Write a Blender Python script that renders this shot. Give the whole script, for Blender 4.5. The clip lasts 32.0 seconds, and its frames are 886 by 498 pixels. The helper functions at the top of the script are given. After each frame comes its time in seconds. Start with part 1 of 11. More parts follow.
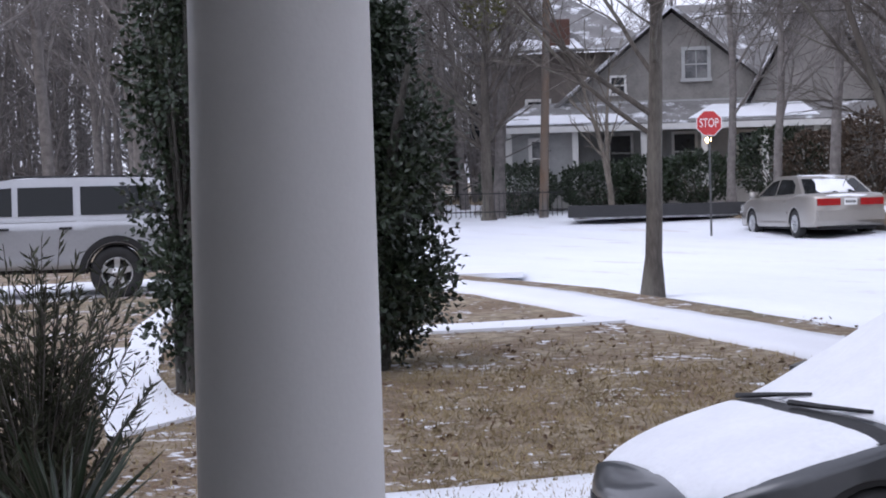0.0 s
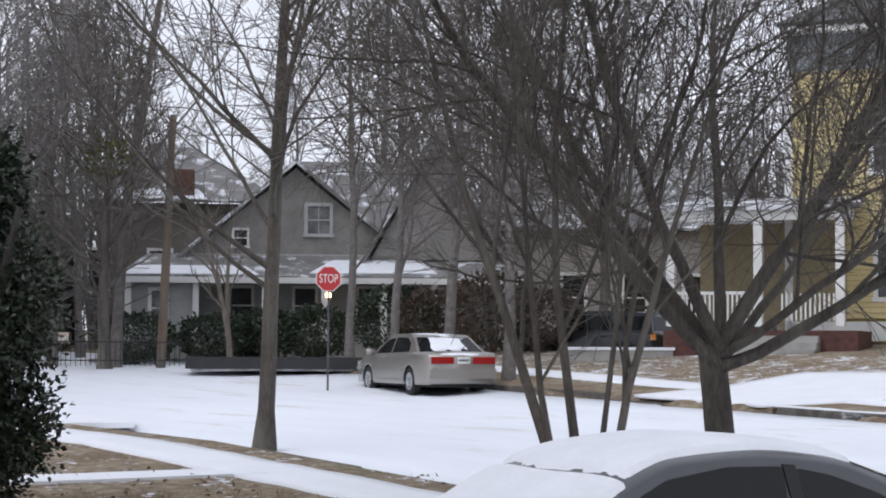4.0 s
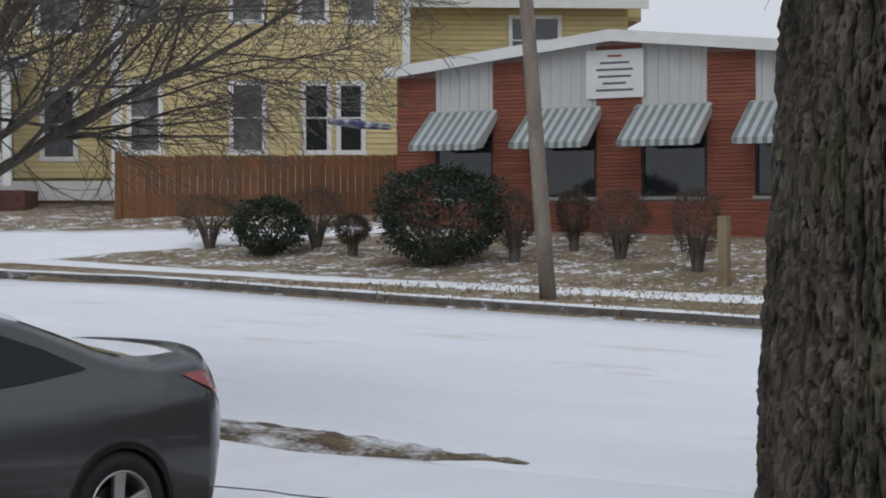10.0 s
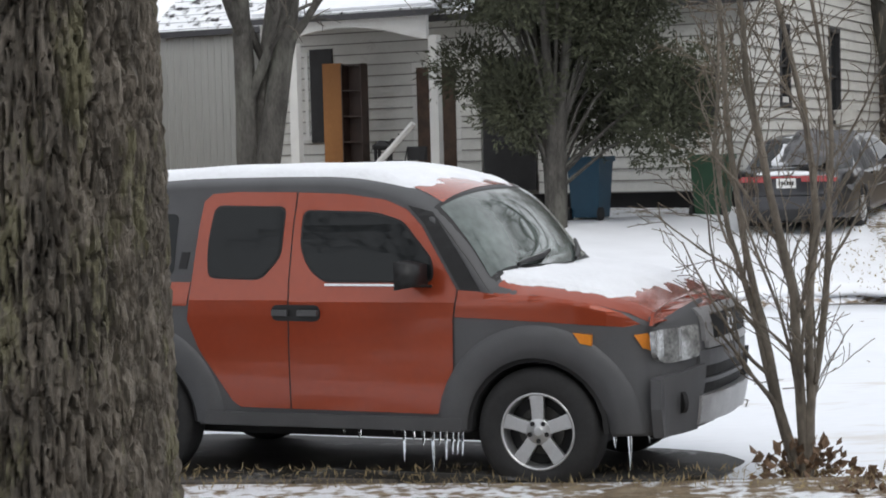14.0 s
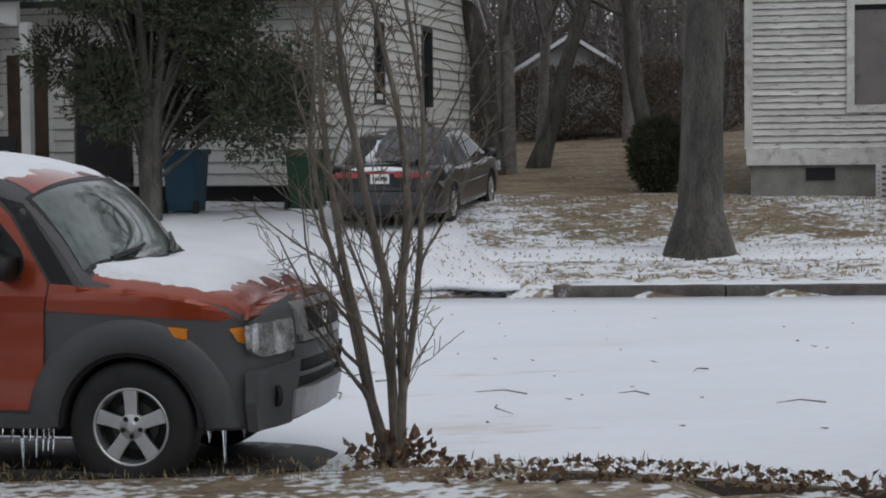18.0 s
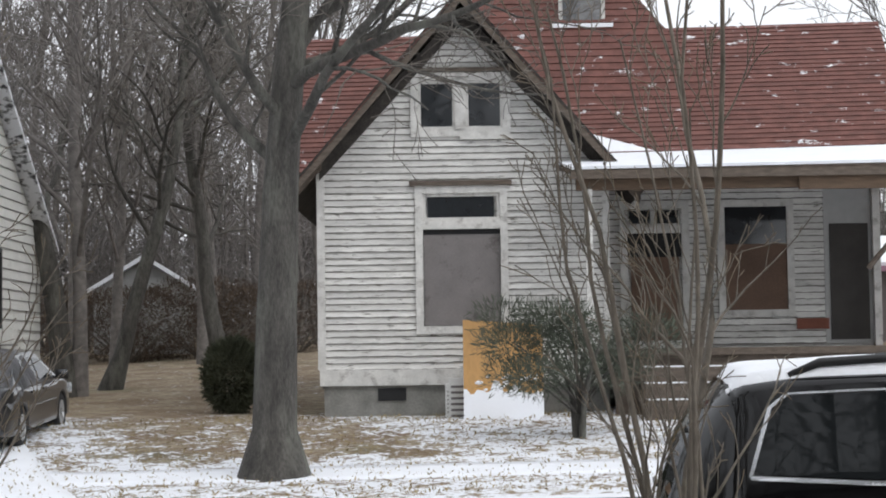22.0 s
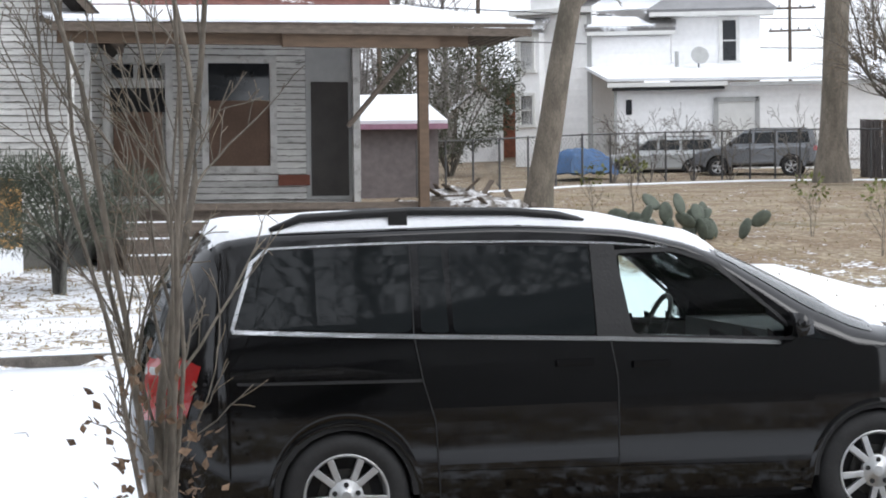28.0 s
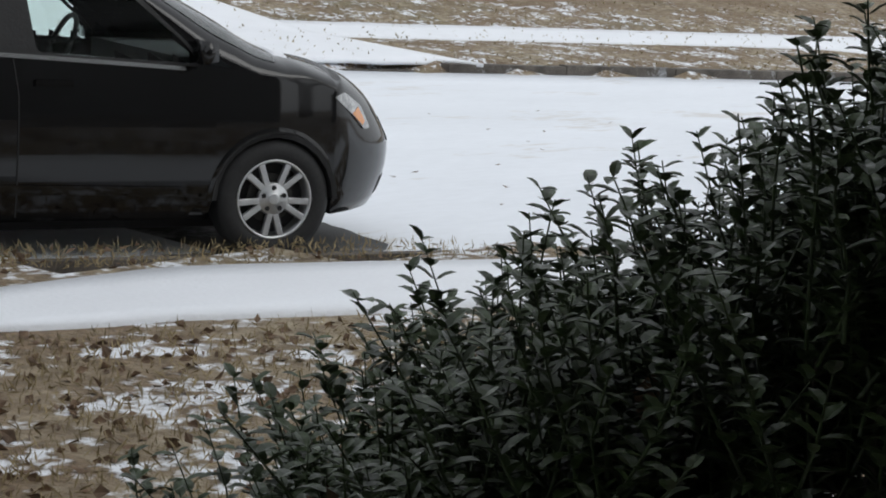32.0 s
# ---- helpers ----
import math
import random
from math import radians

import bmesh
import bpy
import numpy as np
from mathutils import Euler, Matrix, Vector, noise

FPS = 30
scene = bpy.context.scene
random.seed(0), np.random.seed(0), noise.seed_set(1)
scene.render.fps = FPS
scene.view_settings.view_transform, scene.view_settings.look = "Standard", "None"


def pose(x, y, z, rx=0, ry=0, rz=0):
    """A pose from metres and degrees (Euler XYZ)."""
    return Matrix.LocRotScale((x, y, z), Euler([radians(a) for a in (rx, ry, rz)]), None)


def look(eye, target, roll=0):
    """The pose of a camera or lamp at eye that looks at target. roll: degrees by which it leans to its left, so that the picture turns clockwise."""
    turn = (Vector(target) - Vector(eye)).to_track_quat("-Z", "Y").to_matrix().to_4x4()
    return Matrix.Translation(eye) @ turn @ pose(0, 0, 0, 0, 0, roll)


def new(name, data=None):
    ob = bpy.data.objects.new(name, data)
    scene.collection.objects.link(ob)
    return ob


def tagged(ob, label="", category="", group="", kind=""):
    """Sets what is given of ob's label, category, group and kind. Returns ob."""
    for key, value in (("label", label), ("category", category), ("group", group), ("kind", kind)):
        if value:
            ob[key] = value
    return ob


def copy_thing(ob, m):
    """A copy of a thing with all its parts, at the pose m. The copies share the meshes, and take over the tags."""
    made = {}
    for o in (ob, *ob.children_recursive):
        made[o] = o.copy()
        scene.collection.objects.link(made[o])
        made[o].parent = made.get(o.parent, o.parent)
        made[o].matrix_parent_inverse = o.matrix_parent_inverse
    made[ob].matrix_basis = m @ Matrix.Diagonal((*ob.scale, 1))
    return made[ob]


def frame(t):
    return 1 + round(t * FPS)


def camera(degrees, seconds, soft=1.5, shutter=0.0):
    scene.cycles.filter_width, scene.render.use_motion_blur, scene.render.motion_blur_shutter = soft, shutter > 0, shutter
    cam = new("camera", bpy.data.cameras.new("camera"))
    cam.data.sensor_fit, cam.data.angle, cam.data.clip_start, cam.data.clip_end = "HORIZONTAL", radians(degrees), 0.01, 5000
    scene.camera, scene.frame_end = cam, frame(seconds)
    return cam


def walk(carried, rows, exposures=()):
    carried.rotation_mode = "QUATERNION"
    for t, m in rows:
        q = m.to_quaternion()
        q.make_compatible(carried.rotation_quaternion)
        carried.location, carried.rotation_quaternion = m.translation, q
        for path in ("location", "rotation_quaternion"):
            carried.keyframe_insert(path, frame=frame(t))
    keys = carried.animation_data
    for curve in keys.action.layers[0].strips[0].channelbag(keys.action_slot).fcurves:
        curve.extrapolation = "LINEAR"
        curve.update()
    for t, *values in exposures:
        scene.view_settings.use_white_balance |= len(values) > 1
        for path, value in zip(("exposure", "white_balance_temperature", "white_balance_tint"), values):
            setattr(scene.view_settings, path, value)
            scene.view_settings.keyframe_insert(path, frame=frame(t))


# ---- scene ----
cam = camera(26.36, 32.0, soft=1.9)
EYE = Vector((0.0, 0.0, 2.09))
# seconds, bearing (clockwise from straight across the street), pitch, roll
TURNS = [
    (0, -68.235, -1.437, -1.461), (0.5, -64.086, -0.132, -0.986), (1, -62.061, 0.255, -0.997), (1.5, -60.498, 0.538, -0.734),
    (2, -60.302, 1.001, -0.766), (2.5, -59.254, 1.597, -0.626), (4.5, -56.546, 3.428, 0.483), (5, -56.251, 4.338, 0.632),
    (5.5, -55.410, 6.790, 0.494), (6, -54.900, 7.194, -0.026), (6.5, -54.856, 6.989, -0.167), (7, -55.029, 6.878, -0.000),
    (7.5, -54.882, 6.566, -0.018), (8, -54.769, 6.160, 0.004), (8.5, -53.436, 4.445, 0.059), (9, -48.705, 1.951, 0.287),
    (9.5, -40.709, -0.313, -0.424), (10, -31.957, -1.155, -0.174), (10.5, -25.224, -0.793, -0.585), (11, -22.098, -0.889, -1.017),
    (11.5, -17.549, -1.853, -1.418), (12, -13.341, -2.052, -1.319), (12.5, -11.031, -1.983, -1.113), (13, -8.784, -2.297, -1.348),
    (13.5, -7.131, -2.653, -1.432), (14, -5.856, -2.681, -1.557), (14.5, -4.726, -2.654, -1.535), (16.5, -1.661, -2.896, -1.828),
    (17, -0.536, -2.982, -1.621), (17.5, 3.542, -3.128, -0.889), (18, 6.360, -3.101, -0.634), (18.5, 7.881, -3.092, -0.712),
    (19, 10.513, -2.146, -0.853), (19.5, 13.131, 0.522, -0.723), (20, 15.043, 1.286, -0.584), (20.5, 16.645, 2.195, -0.317),
    (21, 17.719, 2.619, -0.284), (21.5, 18.577, 3.085, -0.497), (22, 19.258, 3.434, -0.806), (22.5, 20.308, 3.378, -0.973),
    (23, 22.274, 3.340, -1.158), (23.5, 24.008, 3.279, -1.205), (24, 25.233, 3.162, -1.185), (24.5, 26.522, 3.191, -1.310),
    (25, 27.981, 2.844, -1.313), (25.5, 29.176, 2.436, -1.155), (26, 30.406, 1.833, -0.921), (26.5, 31.600, 0.757, -0.939),
    (28.5, 35.851, -1.534, -0.493), (29, 37.211, -1.978, -0.243), (29.5, 39.718, -2.472, 0.368), (30, 43.880, -4.049, 1.343),
    (30.5, 47.941, -5.804, 2.327), (31, 50.384, -7.144, 3.411), (31.5, 51.797, -8.196, 3.364), (32, 52.930, -8.979, 3.722),
]
# the hand that holds the camera drifts a little to the right in the first seconds
DRIFT = [(0, -0.083), (0.5, -0.017), (1, -0.006), (2, 0.0), (2.5, 0.012), (4.5, 0.0), (32, 0.0)]


def heading(bearing, pitch):
    b, p = radians(bearing), radians(pitch)
    return Vector((math.sin(b) * math.cos(p), math.cos(b) * math.cos(p), math.sin(p)))


ROWS = []
for t, b, p, r in TURNS:
    d = float(np.interp(t, [k[0] for k in DRIFT], [k[1] for k in DRIFT]))
    side = heading(b + 90, 0) * d
    ROWS.append((t, look(EYE + side, EYE + side + heading(b, p), r)))
EXPOSURES = [(0, 0.25, 5800, 20), (1, -0.15, 5650, 18), (2, -0.15, 5750, 18), (4.5, 0.1, 6150, 12), (5, 0.25, 6200, 11), (6, 0.65, 6150, 12), (8, 0.75, 6150, 12), (9, 0.2, 6300, 10), (10, -0.45, 6150, 10), (11, -0.35, 6200, 10), (12, -0.05, 6300, 10), (13, 0.35, 6450, 9), (14.5, 0.2, 6400, 10),
             (16.5, 0.05, 6350, 10), (18, -0.5, 6250, 10), (19, -0.55, 6250, 10), (20, -0.2, 6300, 10), (21, 0.15, 6400, 10), (23, 0.3, 6350, 10), (26, 0.4, 6200, 10), (29, 0.75, 6200, 10), (30, 0.5, 6300, 10), (31, -0.3, 6250, 10), (32, -0.2, 6350, 8)]
walk(cam, ROWS, EXPOSURES)

# ---- light: an even white winter sky ----
world = bpy.data.worlds.new("world")
scene.world = world
world.use_nodes = True
wn = world.node_tree
sky = wn.nodes.new("ShaderNodeTexSky")
sky.sky_type, sky.sun_disc, sky.sun_elevation, sky.sun_rotation = "NISHITA", False, radians(38), radians(150)
sky.air_density, sky.dust_density, sky.ozone_density = 1.0, 4.0, 1.0
pale = wn.nodes.new("ShaderNodeHueSaturation")
pale.inputs["Saturation"].default_value = 0.13
wn.links.new(sky.outputs[0], pale.inputs["Color"])
cloud = wn.nodes.new("ShaderNodeMix")
cloud.data_type = "RGBA"
cloud.inputs[0].default_value, cloud.inputs[7].default_value = 0.8, (6.3, 6.45, 6.75, 1)
wn.links.new(pale.outputs[0], cloud.inputs[6])
wn.links.new(cloud.outputs[2], wn.nodes["Background"].inputs["Color"])
wn.nodes["Background"].inputs["Strength"].default_value = 0.15
sun = new("sun", bpy.data.lights.new("sun", "SUN"))
sun.data.energy, sun.data.angle, sun.data.color = 0.7, radians(40), (1.0, 0.97, 0.93)
sun.matrix_world = look((0, 0, 30), Vector((0, 0, 30)) - Vector((0.25, -0.75, 1.0)))
# ---- materials ----
def shade(name, base, rough=0.7, metal=0.0, spread=0.12, scale=6.0, grain=60.0, bump=0.15, other=None, cut=0.5, soft=0.12, spots=2.0,
          random_tint=0.0, stretch=(1, 1, 1), coat=0.0, bump_size=0.01):
    """A surface with broad and fine variation; other: a second colour in patches of a size."""
    m = bpy.data.materials.new(name)
    m.use_nodes = True
    nt = m.node_tree
    b = nt.nodes["Principled BSDF"]
    tc, mp = nt.nodes.new("ShaderNodeTexCoord"), nt.nodes.new("ShaderNodeMapping")
    mp.inputs["Scale"].default_value = stretch
    nt.links.new(tc.outputs["Object"], mp.inputs[0])

    def noise_node(size, detail=4.0):
        n = nt.nodes.new("ShaderNodeTexNoise")
        n.inputs["Scale"].default_value, n.inputs["Detail"].default_value = size, detail
        nt.links.new(mp.outputs[0], n.inputs["Vector"])
        return n.outputs["Fac"]

    def ramp(fac, lo, hi, a, c):
        r = nt.nodes.new("ShaderNodeValToRGB")
        r.color_ramp.elements[0].position, r.color_ramp.elements[1].position = lo, hi
        r.color_ramp.elements[0].color, r.color_ramp.elements[1].color = (*a, 1), (*c, 1)
        nt.links.new(fac, r.inputs[0])
        return r.outputs[0]

    def mix(kind, fac, a, c):
        x = nt.nodes.new("ShaderNodeMix")
        x.data_type, x.blend_type = "RGBA", kind
        if isinstance(fac, float):
            x.inputs[0].default_value = fac
        else:
            nt.links.new(fac, x.inputs[0])
        for k, v in ((6, a), (7, c)):
            if isinstance(v, tuple):
                x.inputs[k].default_value = (*v, 1)
            else:
                nt.links.new(v, x.inputs[k])
        return x.outputs[2]

    lo, hi = tuple(v * (1 - spread) for v in base), tuple(min(v * (1 + spread), 1) for v in base)
    col = ramp(noise_node(scale), 0.3, 0.7, lo, hi)
    fine = noise_node(grain, 6.0)
    col = mix("MULTIPLY", 1.0, col, ramp(fine, 0.25, 0.7, (1 - spread * 1.2,) * 3, (1 + spread * 0.2,) * 3))
    if other:
        n = nt.nodes.new("ShaderNodeMath")
        n.operation = "ADD"
        n2 = nt.nodes.new("ShaderNodeMath")
        n2.operation, n2.inputs[1].default_value = "MULTIPLY", 0.35
        nt.links.new(noise_node(spots * 9.0), n2.inputs[0])
        nt.links.new(noise_node(spots), n.inputs[0])
        nt.links.new(n2.outputs[0], n.inputs[1])
        mask = ramp(n.outputs[0], cut + 0.175 - soft, cut + 0.175 + soft, (0, 0, 0), (1, 1, 1))
        col = mix("MIX", mask, col, other)
    if random_tint:
        info = nt.nodes.new("ShaderNodeObjectInfo")
        t = ramp(info.outputs["Random"], 0, 1, (1 - random_tint,) * 3, (1 + random_tint,) * 3)
        col = mix("MULTIPLY", 1.0, col, t)
    nt.links.new(col, b.inputs["Base Color"])
    b.inputs["Roughness"].default_value, b.inputs["Metallic"].default_value = rough, metal
    b.inputs["Coat Weight"].default_value = coat
    b.inputs["Coat Roughness"].default_value = 0.06
    if bump:
        bp = nt.nodes.new("ShaderNodeBump")
        bp.inputs["Strength"].default_value, bp.inputs["Distance"].default_value = bump, bump_size
        nt.links.new(fine, bp.inputs["Height"])
        nt.links.new(bp.outputs[0], b.inputs["Normal"])
    return m


def clear_glass(name, tint, rough=0.02):
    m = bpy.data.materials.new(name)
    m.use_nodes = True
    nt = m.node_tree
    b = nt.nodes["Principled BSDF"]
    b.inputs["Base Color"].default_value = (*tint, 1)
    b.inputs["Roughness"].default_value, b.inputs["IOR"].default_value, b.inputs["Transmission Weight"].default_value = rough, 1.45, 1.0
    return m


def glow(name, colour, strength):
    m = bpy.data.materials.new(name)
    m.use_nodes = True
    b = m.node_tree.nodes["Principled BSDF"]
    b.inputs["Emission Color"].default_value, b.inputs["Emission Strength"].default_value = (*colour, 1), strength
    return m


SNOW = shade("snow", (0.84, 0.86, 0.90), 0.6, spread=0.03, scale=1.5, grain=40, bump=0.25, bump_size=0.02)
ROOF_SNOW = shade("roof_snow", (0.84, 0.86, 0.90), 0.6, spread=0.04, scale=3, grain=30, bump=0.3, bump_size=0.02)
CONCRETE = shade("concrete", (0.36, 0.35, 0.33), 0.85, spread=0.2, scale=2, grain=50)
KERB = shade("kerb_concrete", (0.13, 0.115, 0.10), 0.9, spread=0.4, scale=4, grain=60, other=(0.65, 0.67, 0.7), cut=0.74, spots=2.5)
WHITE = shade("white_paint", (0.72, 0.72, 0.70), 0.55, spread=0.06, scale=3, grain=40)
COLUMN_WHITE = shade("column_paint", (0.74, 0.73, 0.71), 0.45, spread=0.02, scale=2, grain=120, bump=0.05)
BLACK_RUBBER = shade("tyre_rubber", (0.018, 0.018, 0.019), 0.75, spread=0.25, scale=15, grain=90)
# Near-black; also paints the shade inside gaps, openings and recesses.
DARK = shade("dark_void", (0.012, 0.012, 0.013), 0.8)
TRIM_BLACK = shade("black_trim", (0.010, 0.010, 0.011), 0.5, spread=0.1)
CHROME = shade("chrome", (0.72, 0.73, 0.75), 0.18, 1.0, spread=0.03)
ALLOY = shade("alloy", (0.55, 0.56, 0.57), 0.35, 0.85, spread=0.06)
GLASS_DARK = shade("tinted_glass", (0.010, 0.012, 0.013), 0.03, spread=0.05, bump=0.0)
GLASS_DARK.node_tree.nodes["Principled BSDF"].inputs["Specular IOR Level"].default_value = 0.3
GLASS_GREEN = clear_glass("car_glass", (0.80, 0.90, 0.86))
RED_LENS = shade("red_lens", (0.30, 0.012, 0.012), 0.15, spread=0.08, coat=1.0, bump=0.0)
AMBER_LENS = shade("amber_lens", (0.75, 0.26, 0.03), 0.15, spread=0.08, coat=1.0, bump=0.0)
LAMP_LENS = shade("headlamp_lens", (0.42, 0.43, 0.43), 0.1, 0.4, spread=0.45, scale=16, bump=0.0, coat=1.0)
BARK = shade("bark", (0.105, 0.092, 0.078), 0.95, spread=0.35, scale=5, grain=40, bump=0.7, stretch=(1, 1, 0.25), bump_size=0.02,
             other=(0.16, 0.15, 0.125), cut=0.6, spots=1.5)
BARK_GREEN = shade("mossy_bark", (0.185, 0.163, 0.135), 0.95, spread=0.5, scale=9, grain=45, bump=1.0, stretch=(1, 1, 0.3), bump_size=0.04,
                   other=(0.175, 0.165, 0.105), cut=0.60, soft=0.06, spots=7.0)
BARK_PALE = shade("pale_bark", (0.19, 0.165, 0.135), 0.95, spread=0.3, scale=5, grain=40, bump=0.5, stretch=(1, 1, 0.4), bump_size=0.02,
                  other=(0.10, 0.09, 0.07), cut=0.6, spots=2.0)
TWIG = shade("twigs", (0.145, 0.128, 0.110), 0.95, spread=0.25, bump=0.0)
BARK_DARK = shade("dark_bark", (0.075, 0.070, 0.062), 0.95, spread=0.4, scale=7, grain=40, bump=0.9, stretch=(1, 1, 0.3), bump_size=0.03, other=(0.13, 0.13, 0.11), cut=0.62, spots=3)
# Lighter copies for far trees, with distance haze put into the colour.
TWIG_FAR_HAZY = shade("hazy_far_twigs", (0.20, 0.185, 0.175), 0.95, spread=0.25, bump=0.0)
BARK_FAR_HAZY = shade("hazy_far_bark", (0.17, 0.155, 0.145), 0.95, spread=0.3, bump=0.0)
TWIG_PALE = shade("pale_twigs", (0.17, 0.135, 0.095), 0.95, spread=0.25, bump=0.0)
LEAF = shade("evergreen_leaf", (0.028, 0.045, 0.022), 0.35, spread=0.35, scale=3, grain=30, bump=0.0, random_tint=0.2)
LEAF_PRIVET = shade("privet_leaf", (0.046, 0.070, 0.026), 0.36, spread=0.5, scale=14, grain=60, bump=0.0)
LEAF_CEDAR = shade("cedar_leaf", (0.062, 0.068, 0.038), 0.8, spread=0.4, scale=2, grain=20, bump=0.0)
LEAF_BROWN = shade("dead_leaf", (0.17, 0.108, 0.066), 0.8, spread=0.4, scale=9, grain=40, bump=0.0)


def butt_wear_and_shade(mat, colour, width, ragged, soft=0.06):
    """Darkens every board's lower edge: real peeling on some, painted lap shadow on all."""
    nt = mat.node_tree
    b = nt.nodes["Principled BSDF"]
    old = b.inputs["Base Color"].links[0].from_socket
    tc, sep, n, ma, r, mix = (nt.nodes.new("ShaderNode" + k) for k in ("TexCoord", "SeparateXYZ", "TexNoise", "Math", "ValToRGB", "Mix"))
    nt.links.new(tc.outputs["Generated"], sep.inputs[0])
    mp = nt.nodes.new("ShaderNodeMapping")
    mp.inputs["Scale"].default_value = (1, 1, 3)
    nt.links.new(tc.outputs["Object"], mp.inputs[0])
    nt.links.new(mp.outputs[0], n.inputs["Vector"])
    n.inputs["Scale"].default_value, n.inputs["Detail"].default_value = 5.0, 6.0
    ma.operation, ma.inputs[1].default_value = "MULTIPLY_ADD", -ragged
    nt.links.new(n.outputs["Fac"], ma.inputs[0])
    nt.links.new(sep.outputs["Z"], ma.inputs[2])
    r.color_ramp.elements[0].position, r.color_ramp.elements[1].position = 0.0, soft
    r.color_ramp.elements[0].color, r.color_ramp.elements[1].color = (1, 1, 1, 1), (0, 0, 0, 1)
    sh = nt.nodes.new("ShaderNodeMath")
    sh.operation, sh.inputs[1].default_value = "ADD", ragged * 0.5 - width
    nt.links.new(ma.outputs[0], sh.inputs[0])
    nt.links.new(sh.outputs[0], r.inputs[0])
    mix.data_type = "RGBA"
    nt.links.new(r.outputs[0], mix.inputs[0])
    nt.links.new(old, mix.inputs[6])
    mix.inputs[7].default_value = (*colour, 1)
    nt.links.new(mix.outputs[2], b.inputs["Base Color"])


# ---- building tools ----
def finish(name, bm, mat, smooth=False):
    me = bpy.data.meshes.new(name)
    bmesh.ops.recalc_face_normals(bm, faces=bm.faces)
    bm.to_mesh(me)
    bm.free()
    me.materials.append(mat)
    if smooth:
        for p in me.polygons:
            p.use_smooth = True
    return me


def part(name, bm, mat, parent=None, label="", smooth=False):
    ob = new(name, finish(name, bm, mat, smooth))
    ob.parent = parent
    return tagged(ob, label)


def thing(name, m, label, category, group="", kind=""):
    ob = new(name)
    ob.matrix_world = m
    return tagged(ob, label, category, group, kind)


def box(bm, x0, x1, y0, y1, z0, z1, m=None):
    v = [bm.verts.new(Vector(p) if m is None else m @ Vector(p)) for p in
         ((x0, y0, z0), (x1, y0, z0), (x1, y1, z0), (x0, y1, z0), (x0, y0, z1), (x1, y0, z1), (x1, y1, z1), (x0, y1, z1))]
    for f in ((3, 2, 1, 0), (4, 5, 6, 7), (0, 1, 5, 4), (1, 2, 6, 5), (2, 3, 7, 6), (3, 0, 4, 7)):
        bm.faces.new([v[i] for i in f])
    return v


def a_box(*a, m=None):
    bm = bmesh.new()
    box(bm, *a, m=m)
    return bm


def tube(bm, points, radii, sides=8, cap=True):
    rings = []
    pts = [Vector(p) for p in points]
    for i, p in enumerate(pts):
        d = (pts[min(i + 1, len(pts) - 1)] - pts[max(i - 1, 0)])
        d = d.normalized() if d.length > 1e-9 else Vector((0, 0, 1))
        u = d.cross(Vector((0.31, 0.95, 0.05)) if abs(d.z) > 0.9 else Vector((0, 0, 1))).normalized()
        w = d.cross(u)
        rings.append([bm.verts.new(p + (u * math.cos(a) + w * math.sin(a)) * radii[i]) for a in (2 * math.pi * k / sides for k in range(sides))])
    for a, b in zip(rings, rings[1:]):
        for k in range(sides):
            bm.faces.new((a[k], a[(k + 1) % sides], b[(k + 1) % sides], b[k]))
    if cap:
        bm.faces.new(rings[0][::-1])
        bm.faces.new(rings[-1])
    return rings


def a_tube(points, radii, sides=8, cap=True):
    bm = bmesh.new()
    tube(bm, points, radii, sides, cap)
    return bm


def slab(bm, outline, y0, y1, axis="y", m=None):
    """A flat outline, given as pairs, made solid between two depths. axis y: pairs are x, z; axis z: x, y; axis x: y, z."""
    put = {"y": lambda a, b, d: (a, d, b), "z": lambda a, b, d: (a, b, d), "x": lambda a, b, d: (d, a, b)}[axis]
    lo = [bm.verts.new(m @ Vector(put(a, b, y0)) if m else put(a, b, y0)) for a, b in outline]
    hi = [bm.verts.new(m @ Vector(put(a, b, y1)) if m else put(a, b, y1)) for a, b in outline]
    n = len(outline)
    bm.faces.new(lo)
    bm.faces.new(hi[::-1])
    for i in range(n):
        bm.faces.new((lo[i], hi[i], hi[(i + 1) % n], lo[(i + 1) % n]))
    return lo, hi


def a_slab(outline, y0, y1, axis="y", m=None):
    bm = bmesh.new()
    slab(bm, outline, y0, y1, axis, m)
    return bm


def polar(bearing, r, z=0.0):
    return Vector((r * math.sin(radians(bearing)), r * math.cos(radians(bearing)), z))


def soft_edges(bm, width, segments=2, sharp=30):
    edges = [e for e in bm.edges if len(e.link_faces) == 2 and e.calc_face_angle(0) > radians(sharp)]
    bmesh.ops.bevel(bm, geom=edges, offset=width, segments=segments, affect="EDGES", clamp_overlap=True, profile=0.5)
    return bm
